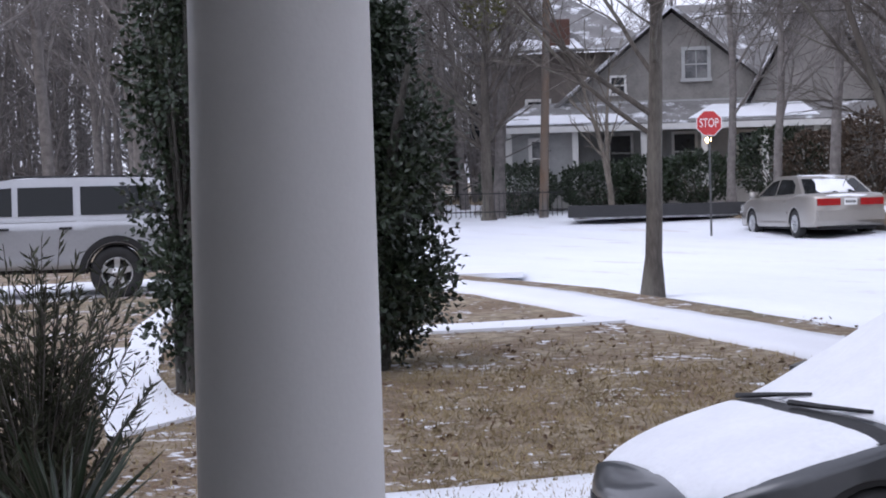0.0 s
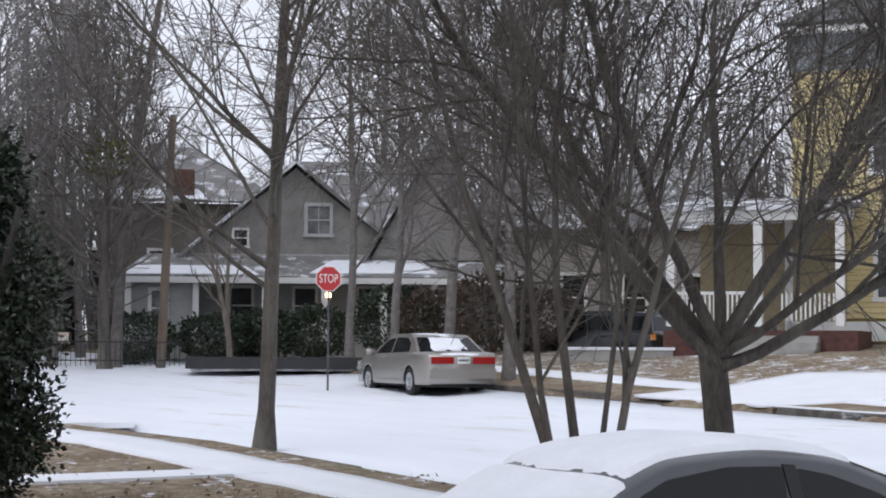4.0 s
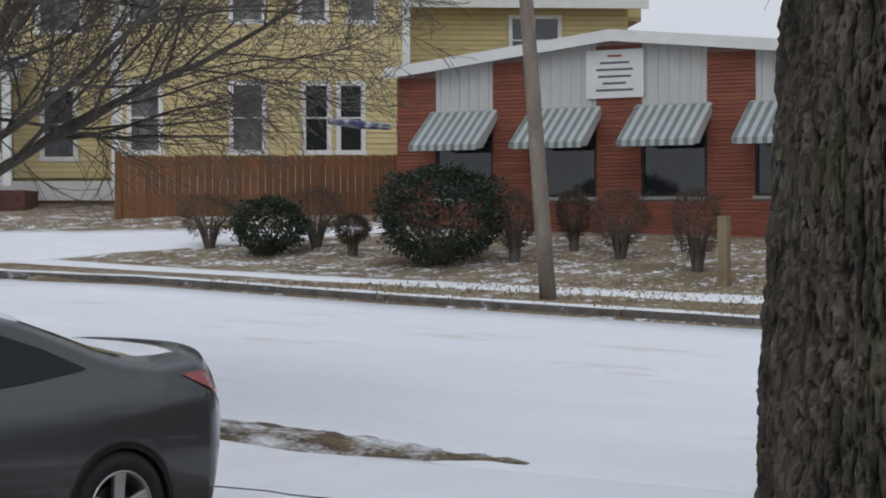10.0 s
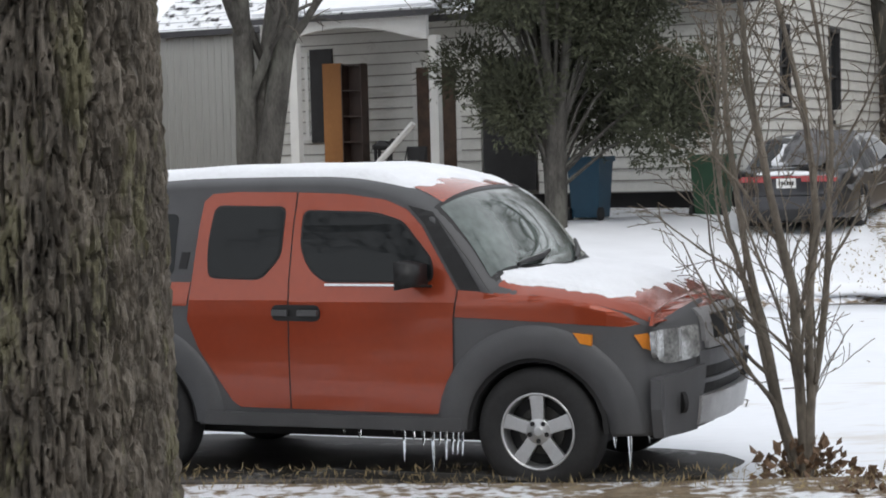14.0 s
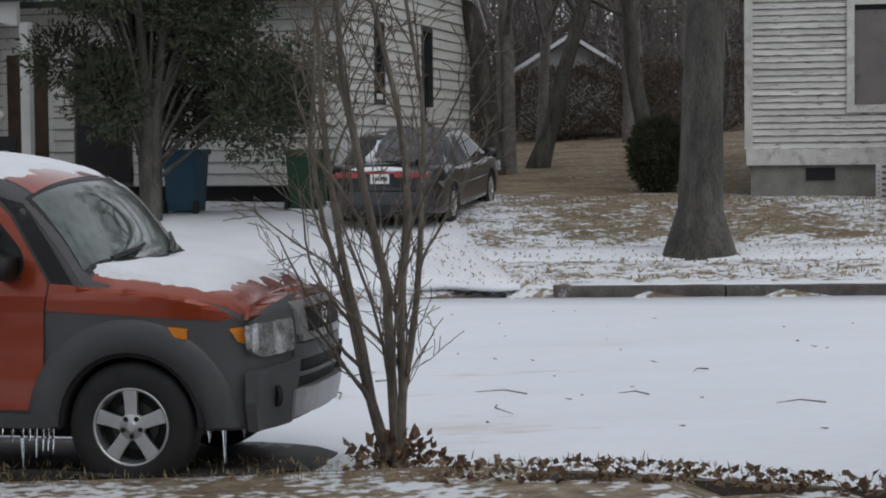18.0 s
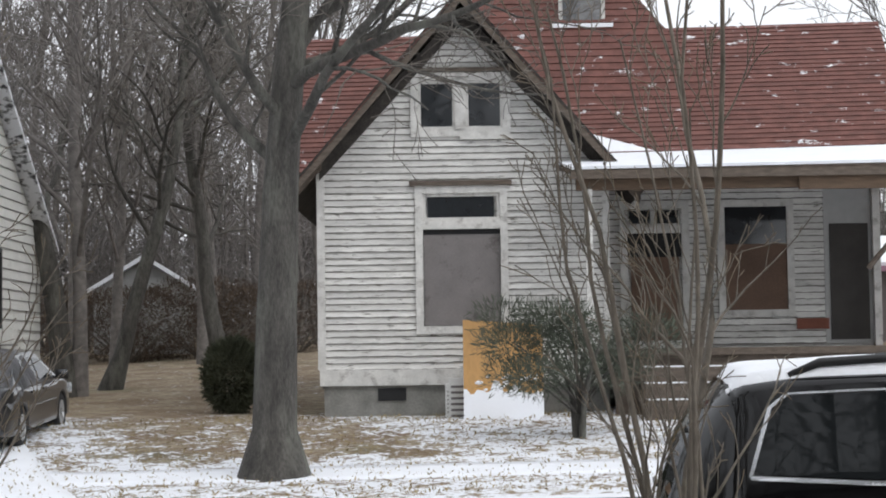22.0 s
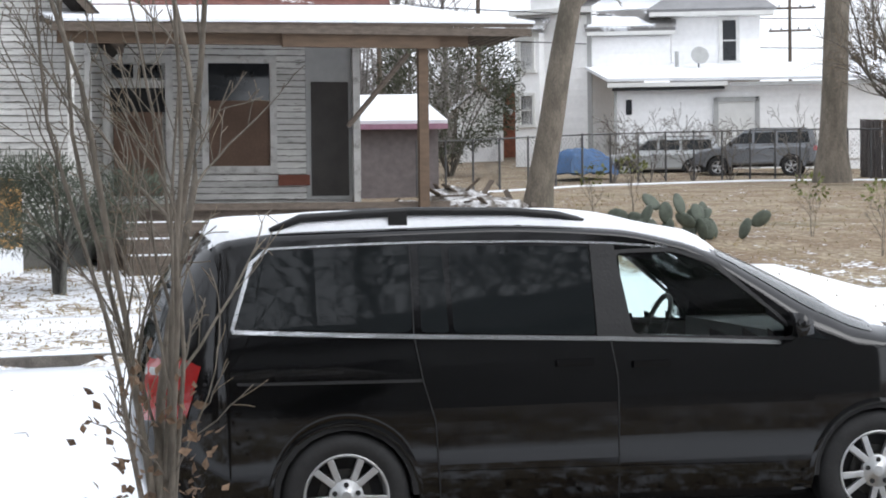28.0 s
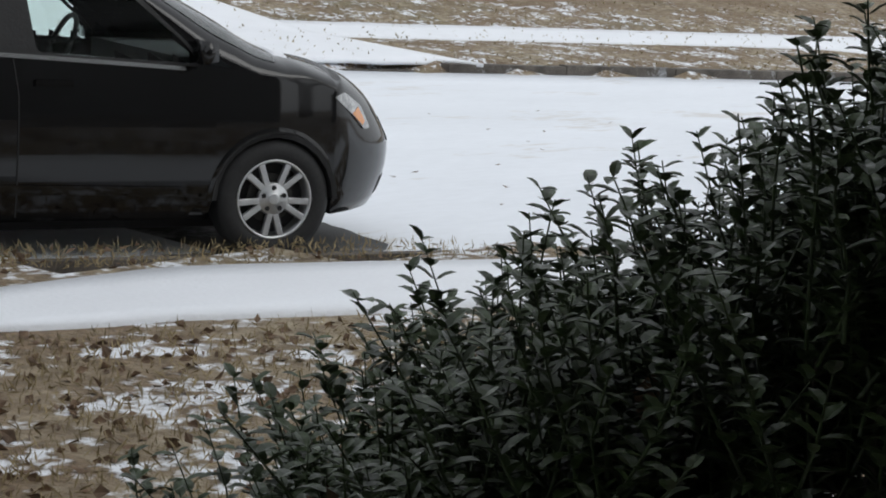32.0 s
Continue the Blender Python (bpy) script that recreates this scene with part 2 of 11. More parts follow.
# ---- the lie of the land: the street falls from the left to the right ----
PROFILES = [  # y, then pairs of x and height
    (-25, [(-120, 2.0), (-50, 1.3), (-25, 0.9), (-10, 0.55), (0, 0.4), (10, 0.5), (40, 0.3), (120, 0)]),
    (4, [(-120, 2.0), (-50, 1.3), (-28, 0.8), (-18, 0.72), (-10, 0.36), (0, 0.34), (6, 0.44), (12, 0.45), (40, 0.4), (120, 0.4)]),
    (9, [(-120, 2.0), (-50, 1.5), (-30, 1.05), (-21, 0.98), (-14, 0.7), (-8, 0.32), (-3, 0.30), (0, 0.28), (3, 0.33), (6, 0.45), (12, 0.45), (40, 0.4), (120, 0.4)]),
    (13, [(-120, 2.0), (-50, 1.5), (-30, 1.05), (-21, 0.95), (-14, 0.7), (-8, 0.40), (-3, 0.31), (0, 0.31), (5, 0.42), (12, 0.44), (40, 0.4), (120, 0.4)]),
    (24, [(-120, 2.2), (-50, 1.6), (-38, 1.14), (-30, 1.08), (-21, 1.0), (-16, 0.80), (-10, 0.60), (1, 0.26), (7, 0.36), (11, 0.42), (28, 0.46), (40, 0.46), (120, 0.5)]),
    (27.5, [(-120, 2.4), (-50, 1.75), (-30, 1.3), (-19, 0.95), (-12, 0.84), (4, 0.50), (12, 0.60), (24, 0.68), (35, 0.8), (52, 0.9), (120, 1)]),
    (33, [(-120, 2.6), (-50, 2.1), (-29, 2.0), (-13, 1.65), (-4, 1.1), (5, 1.1), (12, 1.12), (18, 1.25), (22, 1.6), (40, 1.6), (60, 1.4), (120, 1.4)]),
    (42, [(-120, 2.9), (-50, 2.5), (-34, 2.45), (-13, 2.0), (0, 1.4), (12, 1.3), (18, 1.5), (26, 2.1), (40, 2.4), (60, 2.2), (120, 2.2)]),
    (55, [(-120, 3.4), (-50, 3.0), (0, 1.8), (20, 2.4), (42, 3.0), (60, 3.0), (120, 3)]),
    (76, [(-120, 4.0), (-50, 3.5), (0, 2.2), (20, 3.0), (46, 4.5), (80, 4.5), (120, 5)]),
    (150, [(-120, 5.0), (0, 4.0), (120, 6.0)]),
]
NEAR_KERB = [(-200, 10.2), (-60, 10.4), (-22, 10.7), (-3, 10.9), (0, 10.9), (2.2, 10.3), (4, 8.9), (5.0, 8.05), (7.8, 6.8), (12, 4.9), (30, -3), (200, -78)]


def far_kerb(x):
    return 24.0 + 0.11 * max(0.0, -22.0 - x) - 0.364 * max(0.0, min(x, 60.0) - 2.0)


def smooth_interp(v, pairs):
    return float(np.interp(v, [p[0] for p in pairs], [p[1] for p in pairs]))


def land(x, y):
    ys = [p[0] for p in PROFILES]
    y += 0.364 * max(0.0, min(x, 60.0) - 2.0) * min(1.0, max(0.0, (y - 8) / 8))  # the street bends towards the house on the right
    if y <= ys[0]:
        return smooth_interp(x, PROFILES[0][1])
    for (ya, pa), (yb, pb) in zip(PROFILES, PROFILES[1:]):
        if y <= yb:
            k = (y - ya) / (yb - ya)
            return smooth_interp(x, pa) * (1 - k) + smooth_interp(x, pb) * k
    return smooth_interp(x, PROFILES[-1][1])


def near_kerb(x):
    return smooth_interp(x, NEAR_KERB)


def cross_street(x):
    return -57.0 < x < -47.0


def on_road(x, y):
    return near_kerb(x) < y < far_kerb(x) or (cross_street(x) and y > 0)


def ground_height(x, y):
    return land(x, y) - (0.12 if on_road(x, y) else 0.0)


def mixed_ground(name):
    """Dead grass and fallen leaves, with thin snow lying in patches that thicken towards the street."""
    m = bpy.data.materials.new(name)
    m.use_nodes = True
    nt = m.node_tree
    b = nt.nodes["Principled BSDF"]
    tc = nt.nodes.new("ShaderNodeTexCoord")

    def noise_node(size, detail=5.0):
        n = nt.nodes.new("ShaderNodeTexNoise")
        n.inputs["Scale"].default_value, n.inputs["Detail"].default_value = size, detail
        nt.links.new(tc.outputs["Object"], n.inputs["Vector"])
        return n.outputs["Fac"]

    def ramp(fac, stops):
        r = nt.nodes.new("ShaderNodeValToRGB")
        el = r.color_ramp.elements
        el[0].position, el[0].color = stops[0][0], (*stops[0][1], 1)
        el[1].position, el[1].color = stops[-1][0], (*stops[-1][1], 1)
        for p, c in stops[1:-1]:
            el.new(p).color = (*c, 1)
        nt.links.new(fac, r.inputs[0])
        return r.outputs[0]

    def mix(fac, a, c, kind="MIX"):
        x = nt.nodes.new("ShaderNodeMix")
        x.data_type, x.blend_type = "RGBA", kind
        nt.links.new(fac, x.inputs[0]) if not isinstance(fac, float) else None
        if isinstance(fac, float):
            x.inputs[0].default_value = fac
        for k, v in ((6, a), (7, c)):
            if isinstance(v, tuple):
                x.inputs[k].default_value = (*v, 1)
            else:
                nt.links.new(v, x.inputs[k])
        return x.outputs[2]

    straw = ramp(noise_node(7, 8), [(0.3, (0.145, 0.108, 0.070)), (0.5, (0.265, 0.212, 0.143)), (0.7, (0.39, 0.33, 0.235))])
    leaves = ramp(noise_node(30, 6), [(0.35, (0.07, 0.044, 0.027)), (0.6, (0.23, 0.155, 0.092))])
    col = mix(ramp(noise_node(1.1), [(0.42, (0, 0, 0)), (0.6, (0.75, 0.75, 0.75))]), straw, leaves)
    col = mix(ramp(noise_node(0.5), [(0.55, (0, 0, 0)), (0.75, (0.5, 0.5, 0.5))]), col, (0.085, 0.095, 0.04))
    at = nt.nodes.new("ShaderNodeAttribute")
    at.attribute_name = "snow"
    add = nt.nodes.new("ShaderNodeMath")
    add.operation = "ADD"
    half = nt.nodes.new("ShaderNodeMath")
    half.operation, half.inputs[1].default_value = "MULTIPLY_ADD", 0.5
    nt.links.new(noise_node(2.2, 8), half.inputs[0])
    half2 = nt.nodes.new("ShaderNodeMath")
    half2.operation, half2.inputs[1].default_value = "MULTIPLY", 0.5
    nt.links.new(noise_node(11, 6), half2.inputs[0])
    nt.links.new(half2.outputs[0], half.inputs[2])
    nt.links.new(half.outputs[0], add.inputs[0])
    nt.links.new(at.outputs["Fac"], add.inputs[1])
    col = mix(ramp(add.outputs[0], [(0.93, (0, 0, 0)), (1.05, (1, 1, 1))]), col, (0.82, 0.84, 0.88))
    nt.links.new(col, b.inputs["Base Color"])
    b.inputs["Roughness"].default_value = 0.92
    bp = nt.nodes.new("ShaderNodeBump")
    bp.inputs["Strength"].default_value, bp.inputs["Distance"].default_value = 0.9, 0.05
    nt.links.new(noise_node(22, 8), bp.inputs["Height"])
    nt.links.new(bp.outputs[0], b.inputs["Normal"])
    return m


GROUND = mixed_ground("lawn_with_snow")


def snow_cover(x, y):
    """How thickly the snow lies: 0.3 bare, 0.5 patchy, 0.7 covered."""
    if y > far_kerb(x):
        p = y - far_kerb(x)
        if -1.5 < x < 21 and p < 12:
            return 0.50 - (0.10 if (4.5 < x < 9.5 and p > 5) else 0)
        if x >= 21 or p >= 12 and x > 0:
            return 0.33 if p > 6.5 else 0.40
        if x < -20 and p < 1.7:
            return 0.30
        return 0.40 if p < 9 else 0.36
    if x > 2:
        return 0.42
    if x > -6:
        return 0.45
    return 0.36 + 0.10 * max(0.0, 1 - math.hypot(x + 6, y - 1.5) / 6)


xs = sorted(set([-4000, -1500, -600, -300, -200] + list(np.arange(-120, -60, 4.0)) + list(np.arange(-60, 60, 0.75)) + list(np.arange(60, 121, 4.0)) + [200, 300, 600, 1500, 4000]))
ys = sorted(set([-2000, -400, -120, -60] + list(np.arange(-30, 2, 3.0)) + list(np.arange(2, 46, 0.6)) + list(np.arange(46, 150, 4.0)) + [200, 400, 900, 4000]))
me = bpy.data.meshes.new("ground")
me.from_pydata([(x, y, ground_height(x, y) - (0.16 if on_road(x, y) else 0)) for y in ys for x in xs], [],
               [(j * len(xs) + i, j * len(xs) + i + 1, (j + 1) * len(xs) + i + 1, (j + 1) * len(xs) + i) for j in range(len(ys) - 1) for i in range(len(xs) - 1)])
sn = me.attributes.new("snow", "FLOAT", "POINT")
for k, (y, x) in enumerate((y, x) for y in ys for x in xs):
    sn.data[k].value = snow_cover(x, y)
me.materials.append(GROUND)
for p in me.polygons:
    p.use_smooth = True
tagged(new("ground", me), "dead brown lawn and fallen leaves with thin patchy snow", "ground", kind="structure")


def ribbon(name, lower, upper, x0, x1, step, lift, mat, label, category, thick=0.0, rows=6, ragged=0.0, drop=0.0):
    """A strip of ground cover between two lines y(x), following the land."""
    cols = [x0 + step * i for i in range(int((x1 - x0) / step) + 1)]
    verts, faces = [], []
    for x in cols:
        a, b = lower(x), upper(x)
        a += ragged * noise.noise((x * 1.7, 3.1, 0)) + ragged * 0.5 * noise.noise((x * 5.3, 8.1, 0))
        b += ragged * noise.noise((x * 1.9, 7.7, 2)) + ragged * 0.5 * noise.noise((x * 6.1, 2.2, 0))
        for j in range(rows + 1):
            y = a + (b - a) * j / rows
            verts.append((x, y, land(x, y) + (lift(x, y, j / rows) if callable(lift) else lift) - drop))
    n = rows + 1
    for i in range(len(cols) - 1):
        for j in range(rows):
            faces.append((i * n + j, (i + 1) * n + j, (i + 1) * n + j + 1, i * n + j + 1))
    me = bpy.data.meshes.new(name)
    me.from_pydata(verts, [], faces)
    me.materials.append(mat)
    for p in me.polygons:
        p.use_smooth = True
    ob = new(name, me)
    if thick:
        s = ob.modifiers.new("thick", "SOLIDIFY")
        s.thickness, s.offset = thick, -1
    return tagged(ob, label, category, kind="structure")


ROAD_SNOW = shade("road_snow", (0.83, 0.86, 0.91), 0.62, spread=0.035, scale=0.7, grain=14, bump=0.2, other=(0.70, 0.69, 0.68), cut=0.66, soft=0.05,
                  spots=1.1, stretch=(0.35, 1, 1), bump_size=0.02)
ribbon("road", lambda x: near_kerb(x) + 0.02, lambda x: far_kerb(x) - 0.02, -150, 70, 0.5, 0.0, ROAD_SNOW, "wide residential street under fresh unbroken snow", "road", 0.1, 10, 0.0, 0.12)


def kerb_line(name, line, x0, x1, gaps, side, low_by=0.0):
    """A run of kerb stones, each about two metres long, with the lower back to the verge."""
    top = thing(name, Matrix.Identity(4), "worn concrete kerb with snow on top", "kerb", kind="structure")
    x = x0
    rng = random.Random(5)
    while x < x1:
        n = x + 1.98
        low = any(a < x + 1 < b for a, b in gaps)
        h = 0.015 if low else 0.13
        ya, yb = line(x), line(n)
        za, zb = land(x, ya), land(n, yb)
        if not (cross_street(x)):
            w = 0.16 * side
            bm = bmesh.new()
            d = rng.uniform(-0.012, 0.012)
            v = [bm.verts.new(p) for p in ((x, ya, za - 0.2), (n, yb, zb - 0.2), (n, yb + w, zb - 0.2), (x, ya + w, za - 0.2),
                                           (x, ya, za - 0.12 + h + d + low_by), (n, yb, zb - 0.12 + h + d + low_by), (n, yb + w, zb - 0.11 + h + d + low_by), (x, ya + w, za - 0.11 + h + d + low_by))]
            for f in ((3, 2, 1, 0), (4, 5, 6, 7), (0, 1, 5, 4), (1, 2, 6, 5), (2, 3, 7, 6), (3, 0, 4, 7)):
                bm.faces.new([v[i] for i in f])
            part("kerb_stone", bm, KERB, top)
        x = n + 0.02
    return top


kerb_line("kerb_far", far_kerb, -60, 60, [(-33, -26.5), (-3.5, 4.0), (14, 23)], 1)
kerb_line("kerb_near", near_kerb, -60, 14, [(-11.0, -4.3)], -1, -0.06)
# pavements under snow
ribbon("pavement_far", lambda x: far_kerb(x) + float(np.interp(x, [-10, -4], [1.75, 2.9])), lambda x: far_kerb(x) + float(np.interp(x, [-10, -4], [2.7, 4.2])), -46, 60, 0.4, 0.02, SNOW, "snow-covered concrete pavement along the far yards", "pavement", 0.08, 4, 0.06)
ribbon("pavement_near", lambda x: near_kerb(x) - 2.05, lambda x: near_kerb(x) - float(np.interp(x, [-14, -12, -8, -6, 5, 6.5], [1.0, 0.9, 0.8, 1.35, 1.35, 0.8])), -45, 14, 0.3, 0.025, SNOW, "snow-covered concrete pavement by the lawn", "pavement", 0.08, 4, 0.07)
# drives
ribbon("driveway_white_house", lambda x: far_kerb(x) + 0.1, lambda x: float(np.interp(x, [-3.0, 1.0, 2.2, 4.3], [31.5, 32.5, 36.0, 33.5])), -3.0, 3.6, 0.3, 0.022, SNOW, "snow-covered drive beside the white cottage", "driveway", 0.06, 12, 0.25)
ribbon("driveway_yellow_house", lambda x: float(np.interp(x, [-31, -26.3, -25.7, -23.7, -20.8], [far_kerb(-31) + 0.1, far_kerb(-26.3) + 0.1, 28.2, 29.5, 32.2])), lambda x: float(np.interp(x, [-31, -24.8, -20.5], [30.0, 31.4, 32.9])), -31, -20.6, 0.4, 0.03, SNOW, "snow-covered drive beside the yellow house", "driveway", 0.06, 12, 0.3)
ribbon("driveway_field", lambda x: far_kerb(x) + 0.1, lambda x: far_kerb(x) + 6.2, 12.5, 22.6, 0.4, 0.03, SNOW, "snow-covered drive into the open field", "driveway", 0.06, 12, 0.35)
ribbon("driveway_near", lambda x: 2.0, lambda x: near_kerb(x) - 0.05, -10.3, -6.6, 0.3, 0.035, SNOW, "snow-covered drive with a parked coupe", "driveway", 0.06, 12, 0.12)

VERGE = shade("verge_grass", (0.16, 0.115, 0.07), 0.95, spread=0.5, scale=3, grain=30, bump=0.8, bump_size=0.04, other=(0.80, 0.82, 0.86), cut=0.55, soft=0.12, spots=2.2)
ribbon("verge_strip", lambda x: float(np.interp(x, [-11.5, -9, -8.5, -7.9, -6.9], [10.9, 10.9, 11.0, 11.55, 11.85])), lambda x: float(np.interp(x, [-11.5, -9.9, -8.8, -7.9, -6.9], [12.2, 12.3, 12.45, 12.40, 12.05])), -11.4, -6.3, 0.07,
       lambda x, y, k: -0.150 + (0.095 * math.sin(math.pi * k) ** 0.6 + 0.03 * noise.noise((x * 5, y * 6, 2))) * min(1.0, max(0.0, (-6.3 - x) / 1.9)) + 0.035 * noise.noise((x * 3, y * 5, 7)) * (1 if x > -8.2 else 0.4),
       VERGE, "ragged strip of dead grass and leaves beside the drive", "verge", 0.0, 22, 0.25)
# the mouth of the drive, sloping down to the street under the snow
ribbon("driveway_mouth", lambda x: 9.3, lambda x: 11.35, -10.9, -4.3, 0.2, lambda x, y, k: 0.045 - 0.16 * max(0.0, min(1.0, (y - 10.75) / 0.5)), SNOW, "snow-filled mouth of the drive at the street", "driveway", 0.0, 20, 0.08)
# snow lying along the top of the kerb
for a, b in ((-26.4, -4.2), (4.2, 13.8)):
    ribbon("kerb_snow", lambda x: far_kerb(x) + 0.05 + 0.03 * noise.noise((x * 2.3, 1, 4)), lambda x: far_kerb(x) + 0.30 + 0.14 * noise.noise((x * 1.1, 5, 4)), a, b, 0.3, 0.028, SNOW, "thin line of snow along the top of the kerb", "snow", 0.02, 3, 0.05)
# ---- vehicles: x ahead, y to the left, origin on the ground between the axles ----
def paint(name, colour, metal=0.3, rough=0.28):
    return shade(name, colour, rough, metal, spread=0.05, scale=1.5, grain=25, bump=0.02, coat=0.8)


def eased(v, pairs):
    """A smooth line through pairs, without overshoot."""
    if v <= pairs[0][0]:
        return pairs[0][1]
    if v >= pairs[-1][0]:
        return pairs[-1][1]
    i = next(k for k in range(len(pairs) - 1) if v <= pairs[k + 1][0])
    (x0, y0), (x1, y1) = pairs[i], pairs[i + 1]

    def slope(k):
        if k in (0, len(pairs) - 1):
            return 0.0 if k else (pairs[1][1] - pairs[0][1]) / (pairs[1][0] - pairs[0][0])
        a = (pairs[k][1] - pairs[k - 1][1]) / (pairs[k][0] - pairs[k - 1][0])
        b = (pairs[k + 1][1] - pairs[k][1]) / (pairs[k + 1][0] - pairs[k][0])
        return 0.0 if a * b <= 0 else 2 * a * b / (a + b)

    h = x1 - x0
    t = (v - x0) / h
    return y0 * (1 + 2 * t) * (1 - t) ** 2 + y1 * t * t * (3 - 2 * t) + h * t * (1 - t) * ((1 - t) * slope(i) - t * slope(i + 1))


class Skin:
    """The outer surface of a car. roof: centre line (x, z); side: (z, half width); plan: (x, factor); round_: (x, height of the rounded shoulder);
    square: (x, how boxy the shoulder is); ends: where the flat sections stop; tail and nose: (z, x) of the outermost centre line; bend: how boxy the ends are."""

    def __init__(self, roof, side, plan, round_, square, ends, tail, nose, bend, axles, arch_r, tyre, sill):
        self.roof, self.side, self.plan, self.round_, self.square = roof, side, plan, round_, square
        self.ends, self.tail, self.nose, self.bend = ends, tail, nose, bend
        self.axles, self.arch_r, self.tyre, self.sill = axles, arch_r, tyre, sill

    def shoulder(self, x):
        r = eased(x, self.round_)
        return eased(x, self.roof) - r, r

    def half(self, x, z):
        zs, r = self.shoulder(x)
        w = eased(min(z, zs), self.side) * eased(x, self.plan)
        if z > zs:
            w *= max(0.0, 1 - ((z - zs) / r) ** 2) ** (1 / eased(x, self.square))
        return w

    def y(self, x, z):
        """Half width of the whole car, its rounded ends included."""
        a, b = self.ends
        for end, far, n in ((a, self.tail, self.bend[0]), (b, self.nose, self.bend[1])):
            if (end < 0 and x < end) or (end > 0 and x > end):
                k = min(1.0, max(0.0, (x - end) / (eased(z, far) - end)))
                return self.half(end, z) * (1 - k) ** (1 / n)
        return self.half(x, z)

    def x(self, y, z, front=True):
        end, far, n = (self.ends[1], self.nose, self.bend[1]) if front else (self.ends[0], self.tail, self.bend[0])
        u = min(1.0, abs(y) / max(self.half(end, z), 1e-4))
        return end + (eased(z, far) - end) * (1 - u ** n)

    def top(self, x, y):
        zs, r = self.shoulder(x)
        u = min(1.0, abs(y) / (eased(zs, self.side) * eased(x, self.plan)))
        return zs + r * math.sqrt(max(0.0, 1 - u ** eased(x, self.square)))

    def low(self, x):
        z = self.sill
        for cx in self.axles:
            if abs(x - cx) < self.arch_r:
                z = max(z, self.tyre + math.sqrt(self.arch_r ** 2 - (x - cx) ** 2))
        return z

    def shell(self, holes=()):
        """The closed outer shell; holes: tests on a face's middle that leave it out."""
        a, b = self.ends
        stations = sorted(set([round(a + (b - a) * k / 84, 4) for k in range(85)] +
                              [round(cx + self.arch_r * math.cos(math.pi * k / 18), 4) for cx in self.axles for k in range(19)]))
        n, m = 14, 18
        bm = bmesh.new()
        rows = []
        for x in stations:
            zs, r = self.shoulder(x)
            zl = min(self.low(x), zs - 0.02)
            pts = [(self.half(x, zl + (zs - zl) * j / n), zl + (zs - zl) * j / n) for j in range(n + 1)]
            p = eased(x, self.square)
            w = self.half(x, zs)
            arc = [(w * math.cos(q) ** (2 / p), zs + r * math.sin(q)) for q in (math.pi / 2 * (k / m) for k in range(1, m))]
            ring = pts + arc + [(0.0, zs + r)]
            rows.append([bm.verts.new((x, y, z)) for y, z in ring] + [bm.verts.new((x, -y, z)) for y, z in ring[-2::-1]])
        for p, q in zip(rows, rows[1:]):
            for j in range(len(p) - 1):
                bm.faces.new((p[j], q[j], q[j + 1], p[j + 1]))
            bm.faces.new((p[0], p[-1], q[-1], q[0]))
        for row, far, power in ((rows[0], self.tail, self.bend[0]), (rows[-1], self.nose, self.bend[1])):
            cols = 24
            k_side = n + 1
            end = row[0].co.x
            left, right = row[:k_side], row[::-1][:k_side]
            arch_l = row[k_side:-k_side]
            grid = []
            for j in range(k_side):
                line = [left[j]]
                for c in range(1, cols):
                    u = 1 - 2 * c / cols
                    z0 = left[j].co.z
                    zt = self.top(end, u * left[-1].co.y)
                    z = left[0].co.z + (zt - left[0].co.z) * j / n if j else z0
                    line.append(bm.verts.new((end + (eased(z, far) - end) * (1 - abs(u) ** power), u * left[j].co.y, z)))
                grid.append(line + [right[j]])
            for g, h in zip(grid, grid[1:]):
                for c in range(cols):
                    bm.faces.new((g[c], g[c + 1], h[c + 1], h[c]))
            # the lid between the end's upper edge and the last section
            bmesh.ops.contextual_create(bm, geom=[bm.edges.get((grid[-1][c], grid[-1][c + 1])) for c in range(cols)] +
                                        [e for v, w in zip([left[-1]] + arch_l, arch_l + [right[-1]]) for e in [bm.edges.get((v, w))]])
            bm.faces.new(grid[0])
        if holes:
            bmesh.ops.delete(bm, geom=[f for f in bm.faces if any(h(f.calc_center_median()) for h in holes)], context="FACES")
        return bm

    def patch(self, outline, side, out=0.004, thick=0.01, cuts=9):
        """A panel with an outline of (x, z) that lies on the side of the car."""
        bm = bmesh.new()
        bm.faces.new([bm.verts.new((x, 0, z)) for x, z in outline])
        for axis in (0, 2):
            lo, hi = min(v.co[axis] for v in bm.verts), max(v.co[axis] for v in bm.verts)
            for k in range(1, cuts):
                co, no = [0, 0, 0], [0, 0, 0]
                co[axis], no[axis] = lo + (hi - lo) * k / cuts, 1
                bmesh.ops.bisect_plane(bm, geom=bm.verts[:] + bm.edges[:] + bm.faces[:], plane_co=co, plane_no=no)
        flat = {v: (v.co.x, v.co.z) for v in bm.verts}
        made = bmesh.ops.extrude_face_region(bm, geom=bm.faces[:])
        inner = {v for v in made["geom"] if isinstance(v, bmesh.types.BMVert)}
        for v in bm.verts:
            v.co.y = side * (self.y(v.co.x, v.co.z) + (out if v in inner else out - thick))
        return bm

